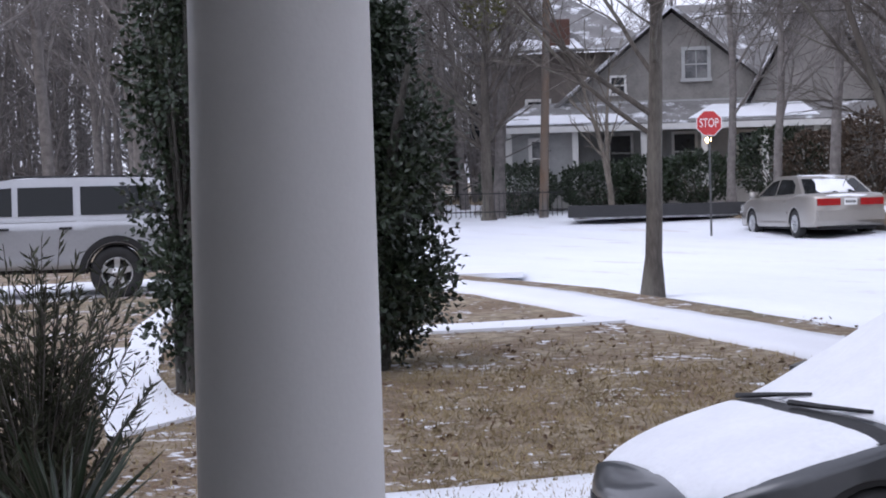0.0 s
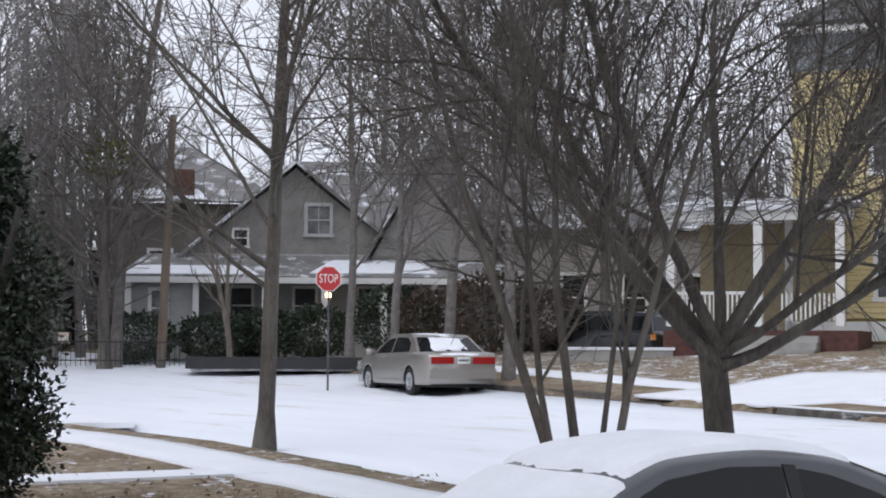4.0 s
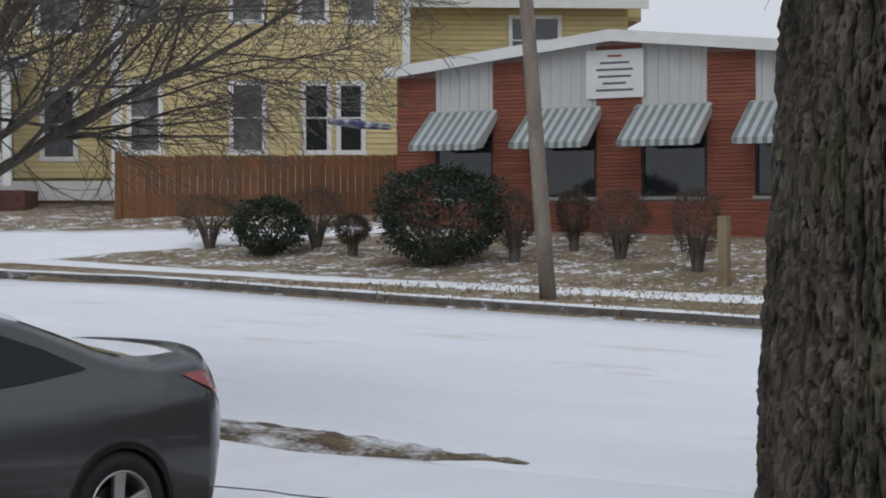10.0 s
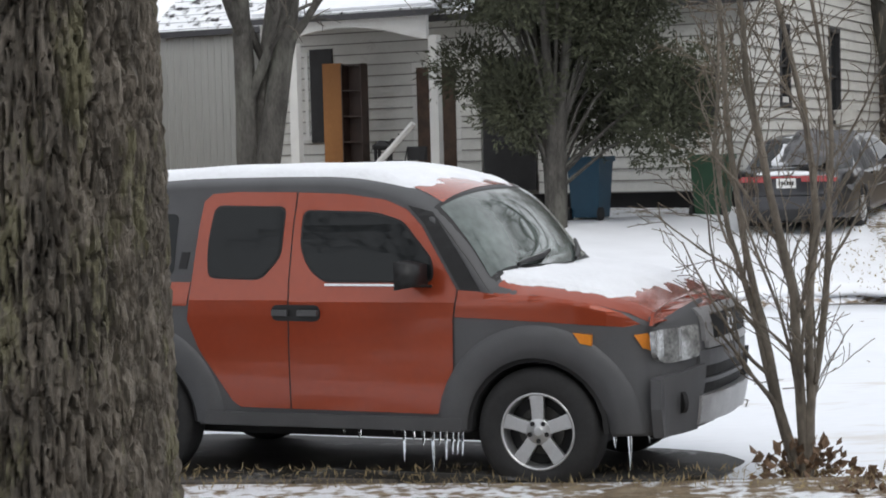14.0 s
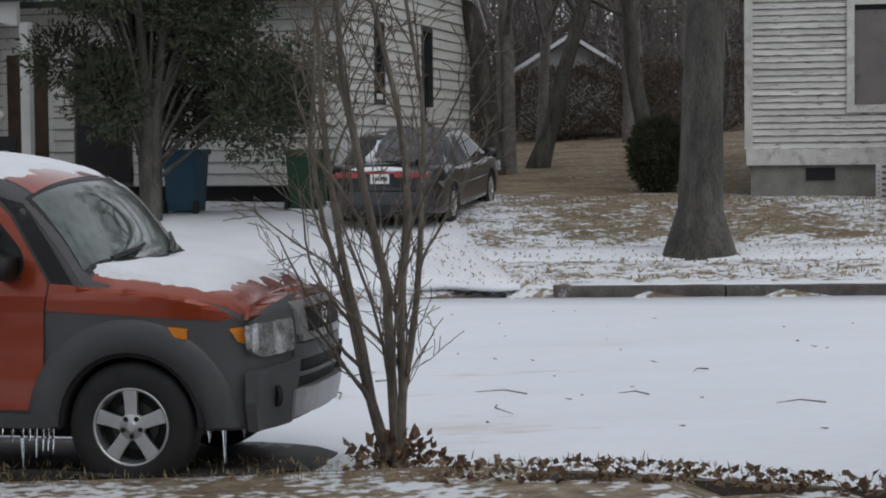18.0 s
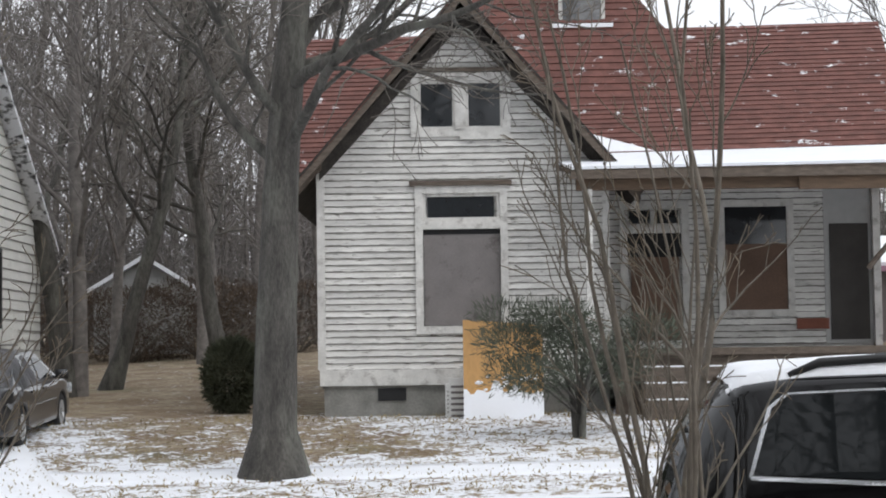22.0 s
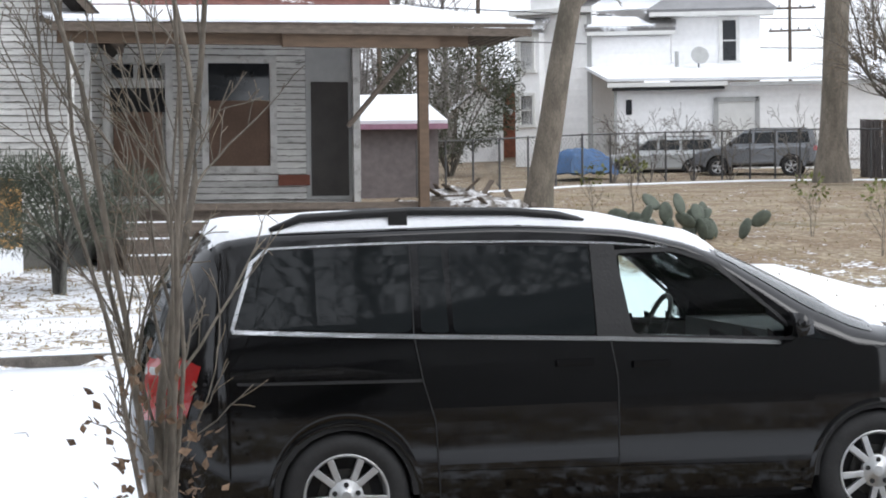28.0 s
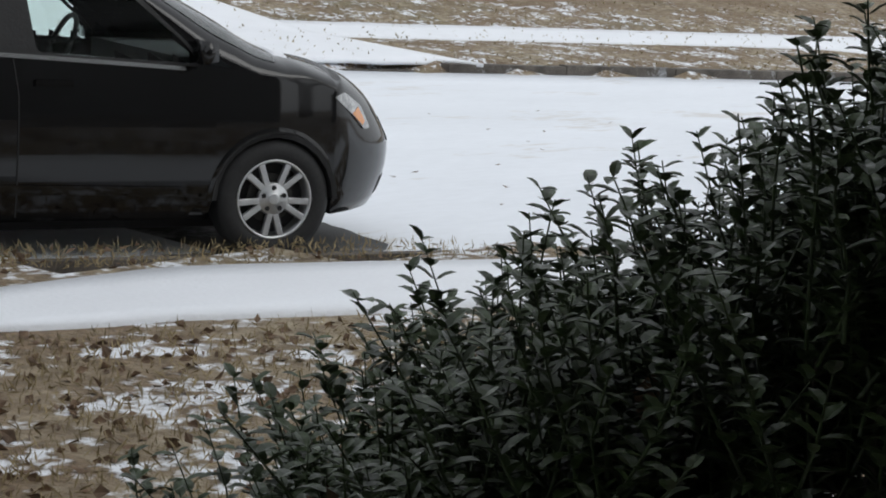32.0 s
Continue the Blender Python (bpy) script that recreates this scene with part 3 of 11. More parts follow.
    def face_patch(self, outline, out=0.004, thick=0.012, front=True, cuts=10):
        """A panel with an outline of (y, z) that lies on the nose or tail."""
        bm = bmesh.new()
        bm.faces.new([bm.verts.new((0, y, z)) for y, z in outline])
        for k in range(1, cuts):
            for axis in (1, 2):
                lo, hi = min(p[axis - 1] for p in outline), max(p[axis - 1] for p in outline)
                co, no = [0, 0, 0], [0, 0, 0]
                co[axis], no[axis] = lo + (hi - lo) * k / cuts, 1
                bmesh.ops.bisect_plane(bm, geom=bm.verts[:] + bm.edges[:] + bm.faces[:], plane_co=co, plane_no=no)
        made = bmesh.ops.extrude_face_region(bm, geom=bm.faces[:])
        outer = {v for v in made["geom"] if isinstance(v, bmesh.types.BMVert)}
        s = 1 if front else -1
        for v in bm.verts:
            v.co.x = self.x(v.co.y, v.co.z, front) + s * (out if v in outer else out - thick)
        return bm

    def sheet(self, x0, x1, u0, u1, out=0.003, rows=20, cols=22, bow=(0.0, 0.0), narrow=(1.0, 1.0)):
        """A panel on the upper side of the car: x0 to x1, and across as shares of the width; bow: how far its two edges bulge ahead."""
        bm = bmesh.new()
        grid = []
        for i in range(rows + 1):
            k = i / rows
            line = []
            for j in range(cols + 1):
                u = (u0 + (u1 - u0) * j / cols) * (narrow[0] + (narrow[1] - narrow[0]) * k)
                x = x0 + (x1 - x0) * k + (bow[0] * (1 - k) + bow[1] * k) * (1 - u * u)
                zs, r = self.shoulder(x)
                y = u * eased(zs, self.side) * eased(x, self.plan)
                if x > self.ends[1]:
                    x = min(x, self.x(y, self.top(x, y)) + out)
                line.append(bm.verts.new((x, y, self.top(x, y) + out)))
            grid.append(line)
        for g, h in zip(grid, grid[1:]):
            for j in range(cols):
                bm.faces.new((g[j], g[j + 1], h[j + 1], h[j]))
        return bm

    def snow(self, parent, x0, x1, u, deep, label, seed, edge=0.25, streak=1.0, bow=(0.0, 0.0), rows=44, cols=44, cover=1.0):
        """Snow lying on the upper side, thin and ragged towards its edges."""
        bm = bmesh.new()
        grid = []
        for i in range(rows + 1):
            k = i / rows
            line = []
            for j in range(cols + 1):
                v = -1 + 2 * j / cols
                x = x0 + (x1 - x0) * k + (bow[0] * (1 - k) + bow[1] * k) * (1 - v * v)
                zs, r = self.shoulder(x)
                y = v * u * eased(zs, self.side) * eased(x, self.plan)
                if x > self.ends[1]:
                    x = min(x, self.x(y, self.top(x, y)) + 0.004)
                fade = min(1.0, (1 - abs(v)) / edge * 2.2, k / (edge * 0.4) + 0.05, (1 - k) / edge)
                patchy = 0.5 + 0.9 * noise.noise((x * 3.0 / streak + seed, y * 9.0, seed * 1.7)) + 0.5 * noise.noise((x * 14, y * 22, seed))
                h = min(1.0, (fade * 1.6 - 0.55 * patchy * (1.0 - 0.85 * min(1.0, fade * cover))) * 1.5)
                line.append((bm.verts.new((x, y, self.top(x, y) - 0.006 + (deep + 0.006) * max(0.0, h) ** 0.6 * (0.9 + 0.35 * noise.noise((x * 2, y * 2, seed))))), h))
            grid.append(line)
        for g, h in zip(grid, grid[1:]):
            for j in range(cols):
                quad = (g[j], g[j + 1], h[j + 1], h[j])
                if max(q[1] for q in quad) > 0.0:
                    bm.faces.new([q[0] for q in quad])
        bmesh.ops.delete(bm, geom=[v for v in bm.verts if not v.link_faces], context="VERTS")
        return part("snow_layer", bm, ROOF_SNOW, parent, label, smooth=True)


def inside(px, pz, outline):
    odd = False
    for (xa, za), (xb, zb) in zip(outline, outline[1:] + outline[:1]):
        if (za > pz) != (zb > pz) and px < xa + (xb - xa) * (pz - za) / (zb - za):
            odd = not odd
    return odd


def ring_of(outline, width):
    """The border of an outline as one loop of two rings."""
    cx, cz = sum(p[0] for p in outline) / len(outline), sum(p[1] for p in outline) / len(outline)
    out = []
    for x, z in outline:
        d = math.hypot(x - cx, z - cz)
        out.append((x + (x - cx) / d * width, z + (z - cz) / d * width))
    return out


def rounded(outline, r=0.04, n=4):
    """An outline with its corners cut round."""
    out = []
    m = len(outline)
    for i in range(m):
        p, a, b = (Vector((*outline[k % m], 0)) for k in (i, i - 1, i + 1))
        q = min(r, (a - p).length * 0.45, (b - p).length * 0.45)
        s, e = p + (a - p).normalized() * q, p + (b - p).normalized() * q
        for k in range(n + 1):
            t = k / n
            c = s * (1 - t) ** 2 + p * 2 * t * (1 - t) + e * t * t
            out.append((c.x, c.y))
    return out


def seam(skin, line, side, width=0.007):
    """A narrow dark gap along a line of (x, z) on the side."""
    bm = bmesh.new()
    fine = []
    for a, b in zip(line, line[1:]):
        fine += [Vector((a[0] + (b[0] - a[0]) * k / 6, 0, a[1] + (b[1] - a[1]) * k / 6)) for k in range(6)]
    fine.append(Vector((line[-1][0], 0, line[-1][1])))
    rows = []
    for i, p in enumerate(fine):
        d = (fine[min(i + 1, len(fine) - 1)] - fine[max(i - 1, 0)]).normalized()
        o = Vector((-d.z, 0, d.x)) * width / 2
        rows.append([bm.verts.new((q.x, side * (skin.y(q.x, q.z) + 0.0075), q.z)) for q in (p - o, p + o)])
    for g, h in zip(rows, rows[1:]):
        bm.faces.new((g[0], g[1], h[1], h[0]))
    return bm


def strip(skin, line, side, width, out, mat, parent, name, label=""):
    """A raised moulding along a line of (x, z) on the side."""
    up = [(x, z + width / 2) for x, z in line]
    return part(name, skin.patch([(x, z - width / 2) for x, z in line] + up[::-1], side, out, out + 0.01, 12), mat, parent, label)


def disc(bm, cx, cy, cz, r, w, sides=28, bevel=0.0):
    """A short wheel-like cylinder along y."""
    rings = []
    prof = [(0, r - bevel), (bevel, r), (w - bevel, r), (w, r - bevel)] if bevel else [(0, r), (w, r)]
    for d, rr in prof:
        rings.append([bm.verts.new((cx + rr * math.cos(a), cy + d, cz + rr * math.sin(a))) for a in (2 * math.pi * k / sides for k in range(sides))])
    for a, b in zip(rings, rings[1:]):
        for k in range(sides):
            bm.faces.new((a[k], a[(k + 1) % sides], b[(k + 1) % sides], b[k]))
    bm.faces.new(rings[0])
    bm.faces.new(rings[-1][::-1])


def lathe(prof, side, sides=40):
    """A turned ring about y: prof of (outward, radius)."""
    bm = bmesh.new()
    rings = [[bm.verts.new((r * math.cos(a), side * d, r * math.sin(a))) for a in (2 * math.pi * k / sides for k in range(sides))] for d, r in prof]
    for a, b in zip(rings, rings[1:]):
        for k in range(sides):
            bm.faces.new((a[k], a[(k + 1) % sides], b[(k + 1) % sides], b[k]))
    return bm


def wheel(parent, x, y, r, rim_r, spokes, side, double=False, rim_mat=None):
    """A wheel with tyre, deep rim, spokes and nuts; side -1 faces right."""
    mat = rim_mat or ALLOY
    holder = new("wheel")
    holder.parent = parent
    holder.location = (x, y, r)
    e = rim_r
    part("tyre", lathe([(-0.105, e - 0.01), (-0.108, (e + r) / 2), (-0.09, r - 0.012), (-0.065, r), (0.065, r), (0.085, r - 0.008), (0.100, r - 0.03),
                        (0.109, (e + r) / 2 + 0.01), (0.108, e + 0.025), (0.098, e + 0.008), (0.096, e)], side, 44), BLACK_RUBBER, holder, smooth=True)
    part("rim", lathe([(0.096, e + 0.002), (0.102, e - 0.002), (0.101, e - 0.008), (0.090, e - 0.016), (0.03, e - 0.022), (-0.05, e - 0.03)], side), mat, holder, smooth=True)
    bm = bmesh.new()
    disc(bm, 0, -0.012, 0, e - 0.02, 0.012, 28)
    part("brake_backing", bm, DARK, holder)
    bm = bmesh.new()
    disc(bm, 0, side * 0.02 - 0.006, 0, e * 0.62, 0.012, 28)
    part("brake_disc", bm, BRAKE_STEEL, holder)
    hub = e * (0.42 if double else 0.36)

    def spoke(a, hub_w, rim_w, fork):
        m = Matrix.Rotation(-a, 4, "Y")
        bm = bmesh.new()
        r0, r1 = hub * 0.7, e - 0.014
        line = [(r0, -hub_w, 0.084), ((r0 + r1) / 2, -(hub_w + rim_w) / 2 * 0.94, 0.086), (r1, -rim_w, 0.094), (r1, rim_w, 0.094), ((r0 + r1) / 2, (hub_w + rim_w) / 2 * 0.94, 0.086), (r0, hub_w, 0.084)]
        for k, off in enumerate((0.0, -0.03)):
            vs = [bm.verts.new(m @ Vector((p, side * (d + off), q + fork * (p - r0) / (r1 - r0)))) for p, q, d in line]
            bm.faces.new(vs)
            if k:
                for i in range(6):
                    bm.faces.new((old[i], old[(i + 1) % 6], vs[(i + 1) % 6], vs[i]))
            old = vs
        bmesh.ops.recalc_face_normals(bm, faces=bm.faces)
        part("spoke", soft_edges(bm, 0.005, 2, 50), mat, holder)

    for s in range(spokes):
        a = 2 * math.pi * (s + (0.0 if double else 0.27)) / spokes - (math.pi / 2 if double else 0)
        if double:
            for f in (-1, 1):
                spoke(a + f * 0.15, e * 0.085, e * 0.085, f * e * 0.075)
        else:
            spoke(a, e * 0.165, e * 0.20, 0.0)
    part("hub_cap", lathe([(0.06, hub), (0.082, hub - 0.004), (0.086, hub * 0.9), (0.087, hub * 0.4), (0.092, hub * 0.36), (0.094, hub * 0.28), (0.094, 0.0005)], side, 28), mat, holder, smooth=True)
    for k in range(5):
        a = 2 * math.pi * (k + (0.25 if double else 0.77)) / 5
        bm = bmesh.new()
        q = hub * 0.68
        disc(bm, q * math.cos(a), min(side * 0.083, side * 0.091), q * math.sin(a), 0.014, 0.008, 10)
        part("wheel_nut", bm, DARK, holder)
    return holder


def arch_liner(parent, x, y0, y1, r, tyre):
    bm = bmesh.new()
    pts = [(x + r * math.cos(a), tyre + r * math.sin(a)) for a in (math.pi * k / 12 for k in range(13))]
    inner = [(x + (r - 0.03) * math.cos(a), tyre + (r - 0.03) * math.sin(a)) for a in (math.pi - math.pi * k / 12 for k in range(13))]
    slab(bm, pts + inner, y0, y1)
    return part("wheel_arch_liner", bm, DARK, parent)


def mirror(parent, x, y, z, side, mat=None, size=1.0):
    """A door mirror: a foot and a rounded housing, wide across and short fore and aft."""
    bm = bmesh.new()
    w = 0.22 * size
    box(bm, x - 0.05 * size, x + 0.06 * size, min(y + side * 0.05, y + side * (0.05 + w)), max(y + side * 0.05, y + side * (0.05 + w)), z - 0.075 * size, z + 0.085 * size)
    for v in bm.verts:
        if v.co.x > x:
            v.co.z = z + (v.co.z - z) * 0.72
            v.co.y = y + (v.co.y - y) * 0.92
    soft_edges(bm, 0.055 * size, 4)
    box(bm, x - 0.03 * size, x + 0.05 * size, min(y - side * 0.03, y + side * 0.08), max(y - side * 0.03, y + side * 0.08), z - 0.07 * size, z - 0.02 * size)
    return part("door_mirror", bm, mat or TRIM_BLACK, parent, smooth=True)


def handle(parent, x, y, z, side, mat, length=0.2):
    bm = bmesh.new()
    box(bm, x - length / 2, x + length / 2, y - 0.005 if side > 0 else y - 0.028, y + 0.028 if side > 0 else y + 0.005, z - 0.016, z + 0.018)
    soft_edges(bm, 0.010, 2)
    return part("door_handle", bm, mat, parent)


def place_car(ob, near_rear, near_front, side=-1, track=0.0):
    """Stands a car so that its wheels of one side meet two ground points."""
    a, b = Vector(near_rear), Vector(near_front)
    d = (b - a)
    yaw = math.degrees(math.atan2(d.y, d.x))
    pitch = math.degrees(math.atan2(d.z, math.hypot(d.x, d.y)))
    m = pose(*((a + b) / 2), 0, -pitch, yaw)
    ob.matrix_world = m @ Matrix.Translation((0, -side * track, 0))
    return ob


def car_base(name, label, colour, skin, rim, spokes, double=False, rim_mat=None, holes=()):
    """Shell, floor, wheels and wheel housings of a car."""
    top_ob = thing(name, Matrix.Identity(4), label, "car")
    part("body", skin.shell(holes), colour, top_ob, smooth=True)
    half = eased(skin.tyre, skin.side)
    a, b = skin.axles
    part("underbody", a_box(a - 0.45, b + 0.3, -half + 0.24, half - 0.24, skin.sill - 0.08, skin.sill + 0.05), DARK, top_ob)
    for x in skin.axles:
        w = skin.half(x, skin.tyre + skin.arch_r)
        for s in (-1, 1):
            wheel(top_ob, x, s * (w - 0.115), skin.tyre, rim, spokes, s, double, rim_mat)
            arch_liner(top_ob, x, min(s * half * 0.5, s * (w - 0.006)), max(s * half * 0.5, s * (w - 0.006)), skin.arch_r + 0.004, skin.tyre)
    return top_ob


def plate(parent, x, z, facing=1, w=0.305):
    bm = a_box(min(x, x + 0.012 * facing), max(x, x + 0.012 * facing), -w / 2, w / 2, z - 0.075, z + 0.075)
    p = part("licence_plate", bm, WHITE, parent, "white licence plate")
    for k in range(6):
        y = -0.105 + 0.042 * k
        part("plate_bar", a_box(min(x + 0.012 * facing, x + 0.015 * facing), max(x + 0.012 * facing, x + 0.015 * facing), y - 0.014, y + 0.014, z - 0.03, z + 0.03), DARK, p)
    return p


def flare(skin, cx, r0, r1, side, out):
    """A raised rim round a wheel opening, lying on the side."""
    outer = [(cx + r1 * math.cos(a), skin.tyre + r1 * math.sin(a)) for a in (math.pi * k / 20 for k in range(21))]
    inner = [(cx + r0 * math.cos(a), skin.tyre + r0 * math.sin(a)) for a in (math.pi - math.pi * k / 20 for k in range(21))]
    bm = bmesh.new()
    n = len(outer)
    layers = []
    for line, o in ((outer, 0.001), ([(cx + (r1 - 0.02) * math.cos(math.pi * k / 20), skin.tyre + (r1 - 0.02) * math.sin(math.pi * k / 20)) for k in range(21)], out), (inner[::-1], out * 1.15), (inner[::-1], -0.06)):
        layers.append([bm.verts.new((x, side * (skin.y(x, max(z, skin.sill)) + o), z)) for x, z in line])
    for a, b in zip(layers, layers[1:]):
        for k in range(n - 1):
            bm.faces.new((a[k], a[k + 1], b[k + 1], b[k]))
    return bm


BRAKE_STEEL = shade("brake_steel", (0.07, 0.068, 0.065), 0.5, 0.6, spread=0.2)
ICE = clear_glass("ice", (0.9, 0.94, 0.97), 0.15)
# Pale patchy base colour paints the sky's reflection into the glass.
SCREEN_GLASS = shade("screen_with_painted_sky", (0.105, 0.135, 0.125), 0.02, spread=0.35, scale=2.0, grain=12, bump=0.0, coat=1.0)
SIDE_GLASS = clear_glass("side_glass", (0.84, 0.93, 0.90))
UPHOLSTERY = shade("grey_upholstery", (0.07, 0.072, 0.075), 0.9, spread=0.2)


# plainer shells for the cars farther off
BODY = {}


def body_shell(profile, half, sill, axles, arch_r, tyre, plan=0.12):
    """Lower body, drawn as sections from tail to nose, with open wheel arches, rounded in plan, on the sides and along the shoulder."""
    pts = [Vector((p[0], 0, p[1])) for p in profile]
    x0, x1 = min(p[0] for p in profile), max(p[0] for p in profile)
    crest = max(range(len(profile)), key=lambda i: profile[i][1] - 0.02 * abs(profile[i][0]))
    tail = [p for p in profile[:crest + 1] if p[0] < x0 + 0.3]
    nose = sorted([p for p in profile[crest:] if p[0] > x1 - 0.55], key=lambda p: p[1])
    roofline = sorted([p for p in profile[1:-1] if not (p in tail[:-1])])

    def z_hi(x):
        return float(np.interp(x, [p[0] for p in roofline], [p[1] for p in roofline]))

    def z_lo(x):
        z = sill
        for cx in axles:
            if abs(x - cx) < arch_r:
                z = max(z, tyre + math.sqrt(arch_r ** 2 - (x - cx) ** 2))
        return z + 0.05 * max(0, (x0 + 0.3 - x) / 0.3, (x - x1 + 0.3) / 0.3)

    def width(x, z):
        e = max(0.0, (x - (x1 - 0.9)) / 0.9, ((x0 + 0.55) - x) / 0.55)
        t = max(0.0, (z - z_hi(x) + 0.07) / 0.07)
        return half * (1 - plan * e ** 2.2) * (1 - 0.05 * max(0.0, 0.42 - z)) - 0.04 * t ** 2.2

    BODY["w"] = width
    stations = sorted(set([round(x0 + (x1 - x0) * k / 46, 4) for k in range(47)] +
                          [round(cx + arch_r * math.cos(math.pi * k / 16), 4) for cx in axles for k in range(17)]))
    n = 9
    bm = bmesh.new()
    left, right, tops = [], [], []
    for x in stations:
        zl, zh = z_lo(x), z_hi(x)
        zl = min(zl, zh - 0.03)
        lr, rr = [], []
        for j in range(n + 1):
            z = zl + (zh - zl) * j / n
            xx = max(min(x, float(np.interp(z, [p[1] for p in nose], [p[0] for p in nose]))), float(np.interp(z, [p[1] for p in tail], [p[0] for p in tail])))
            w = width(xx, z)
            lr.append(bm.verts.new((xx, w, z)))
            rr.append(bm.verts.new((xx, -w, z)))
        left.append(lr)
        right.append(rr)
        c = lr[-1].co
        row = [lr[-1]]
        for k in range(1, 8):
            u = 1 - 2 * k / 8
            row.append(bm.verts.new((c.x, c.y * u, c.z + 0.028 * (1 - u ** 4))))
        tops.append(row + [rr[-1]])
    for i in range(len(stations) - 1):
        for j in range(n):
            bm.faces.new((left[i][j], left[i + 1][j], left[i + 1][j + 1], left[i][j + 1]))
            bm.faces.new((right[i][j + 1], right[i + 1][j + 1], right[i + 1][j], right[i][j]))
        for k in range(8):
            bm.faces.new((tops[i][k], tops[i + 1][k], tops[i + 1][k + 1], tops[i][k + 1]))
        bm.faces.new((left[i][0], right[i][0], right[i + 1][0], left[i + 1][0]))
    for i in (0, len(stations) - 1):
        for j in range(n - 1):
            bm.faces.new((left[i][j], left[i][j + 1], right[i][j + 1], right[i][j]))
        bm.faces.new([left[i][n - 1]] + tops[i] + [right[i][n - 1]])
    return bm


def cabin_shell(outline, half, belt, top, lean):
    fine = [outline[0]]
    for i in range(1, len(outline) - 2):
        a, b, c, d = outline[i - 1], outline[i], outline[i + 1], outline[i + 2]
        for t in (0, 0.25, 0.5, 0.75):
            fine.append(tuple(0.5 * (2 * b[q] + (c[q] - a[q]) * t + (2 * a[q] - 5 * b[q] + 4 * c[q] - d[q]) * t * t + (3 * b[q] - a[q] - 3 * c[q] + d[q]) * t ** 3) for q in (0, 1)))
    fine += outline[-2:]
    bm = bmesh.new()
    slab(bm, fine, -half, half)
    for v in bm.verts:
        k = max(0.0, (v.co.z - belt) / (top - belt))
        v.co.y *= 1 - lean * k
    soft_edges(bm, 0.05, 3, 20)
    return bm


def side_pane(outline, half, belt, top, lean, side, mat_thick=0.008, out=0.004):
    """A flat piece lying on the leaning side of the cabin."""
    bm = bmesh.new()
    ring_a, ring_b = [], []
    for x, z in outline:
        k = (z - belt) / (top - belt)
        y = half * (1 - lean * k) if lean else BODY["w"](x, z)
        ring_a.append(bm.verts.new((x, side * (y - 0.02), z)))
        ring_b.append(bm.verts.new((x, side * (y + out + mat_thick), z)))
    bm.faces.new(ring_b)
    bm.faces.new(ring_a[::-1])
    n = len(outline)
    for i in range(n):
        bm.faces.new((ring_a[i], ring_b[i], ring_b[(i + 1) % n], ring_a[(i + 1) % n]))
    return bm


def cross_pane(a, b, half, belt, top, lean, inset=0.08, out=0.006, thick=0.01):
    """A windscreen or rear window between two points of the outline."""
    bm = bmesh.new()
    (xa, za), (xb, zb) = a, b
    d = Vector((xb - xa, 0, zb - za)).normalized()
    nrm = Vector((-d.z, 0, d.x))
    if nrm.z < 0:
        nrm = -nrm
    vs = []
    for off in (out - thick - 0.015, out):
        for (x, z), s in ((a, -1), (b, -1), (b, 1), (a, 1)):
            k = max(0.0, (z - belt) / (top - belt))
            vs.append(bm.verts.new(Vector((x, s * (half * (1 - lean * k) - inset), z)) + nrm * off))
    for f in ((3, 2, 1, 0), (4, 5, 6, 7), (0, 1, 5, 4), (1, 2, 6, 5), (2, 3, 7, 6), (3, 0, 4, 7)):
        bm.faces.new([vs[i] for i in f])
    return bm


def snow_cap(parent, pts, half0, half1, lift=0.03, label="thin layer of fresh snow", under=0.01, ragged=0.05, seed=1):
    """A skin of snow along a run of (x, z) points, half0 and half1 wide at its two ends."""
    bm = bmesh.new()
    n, cols = len(pts) * 5 - 4, 14
    fine = []
    for (a, b) in zip(pts, pts[1:]):
        fine += [(a[0] + (b[0] - a[0]) * k / 5, a[1] + (b[1] - a[1]) * k / 5) for k in range(5)]
    fine.append(pts[-1])
    top, low = [], []
    for i, (x, z) in enumerate(fine):
        k = i / (len(fine) - 1)
        h = half0 + (half1 - half0) * k
        rt, rl = [], []
        for j in range(cols + 1):
            u = -1 + 2 * j / cols
            e = ragged * noise.noise((x * 3 + seed, u * 4, 0.3))
            edge = 1 - abs(u) ** 6
            if i in (0, len(fine) - 1):
                edge = 0.0
            xx = x + (e if i in (0, len(fine) - 1) else 0) * 1.6
            y = u * h + (e if j in (0, cols) else 0)
            crown = -0.05 * u * u * h
            rt.append(bm.verts.new((xx, y, z + crown + under + lift * edge * (0.8 + 0.5 * noise.noise((x * 2, y * 2, seed))))))
            rl.append(bm.verts.new((xx, y, z + crown - 0.03)))
        top.append(rt)
        low.append(rl)
    for a, b, fl in [(top[i], top[i + 1], 0) for i in range(len(top) - 1)] + [(low[i + 1], low[i], 0) for i in range(len(low) - 1)]:
        for j in range(cols):
            bm.faces.new((a[j], a[j + 1], b[j + 1], b[j]))
    for i in range(len(top) - 1):
        for j in (0, cols):
            bm.faces.new((top[i][j], top[i + 1][j], low[i + 1][j], low[i][j]))
    for i in (0, len(top) - 1):
        for j in range(cols):
            bm.faces.new((top[i][j], top[i][j + 1], low[i][j + 1], low[i][j]))
    return part("snow_layer", bm, ROOF_SNOW, parent, label, smooth=True)


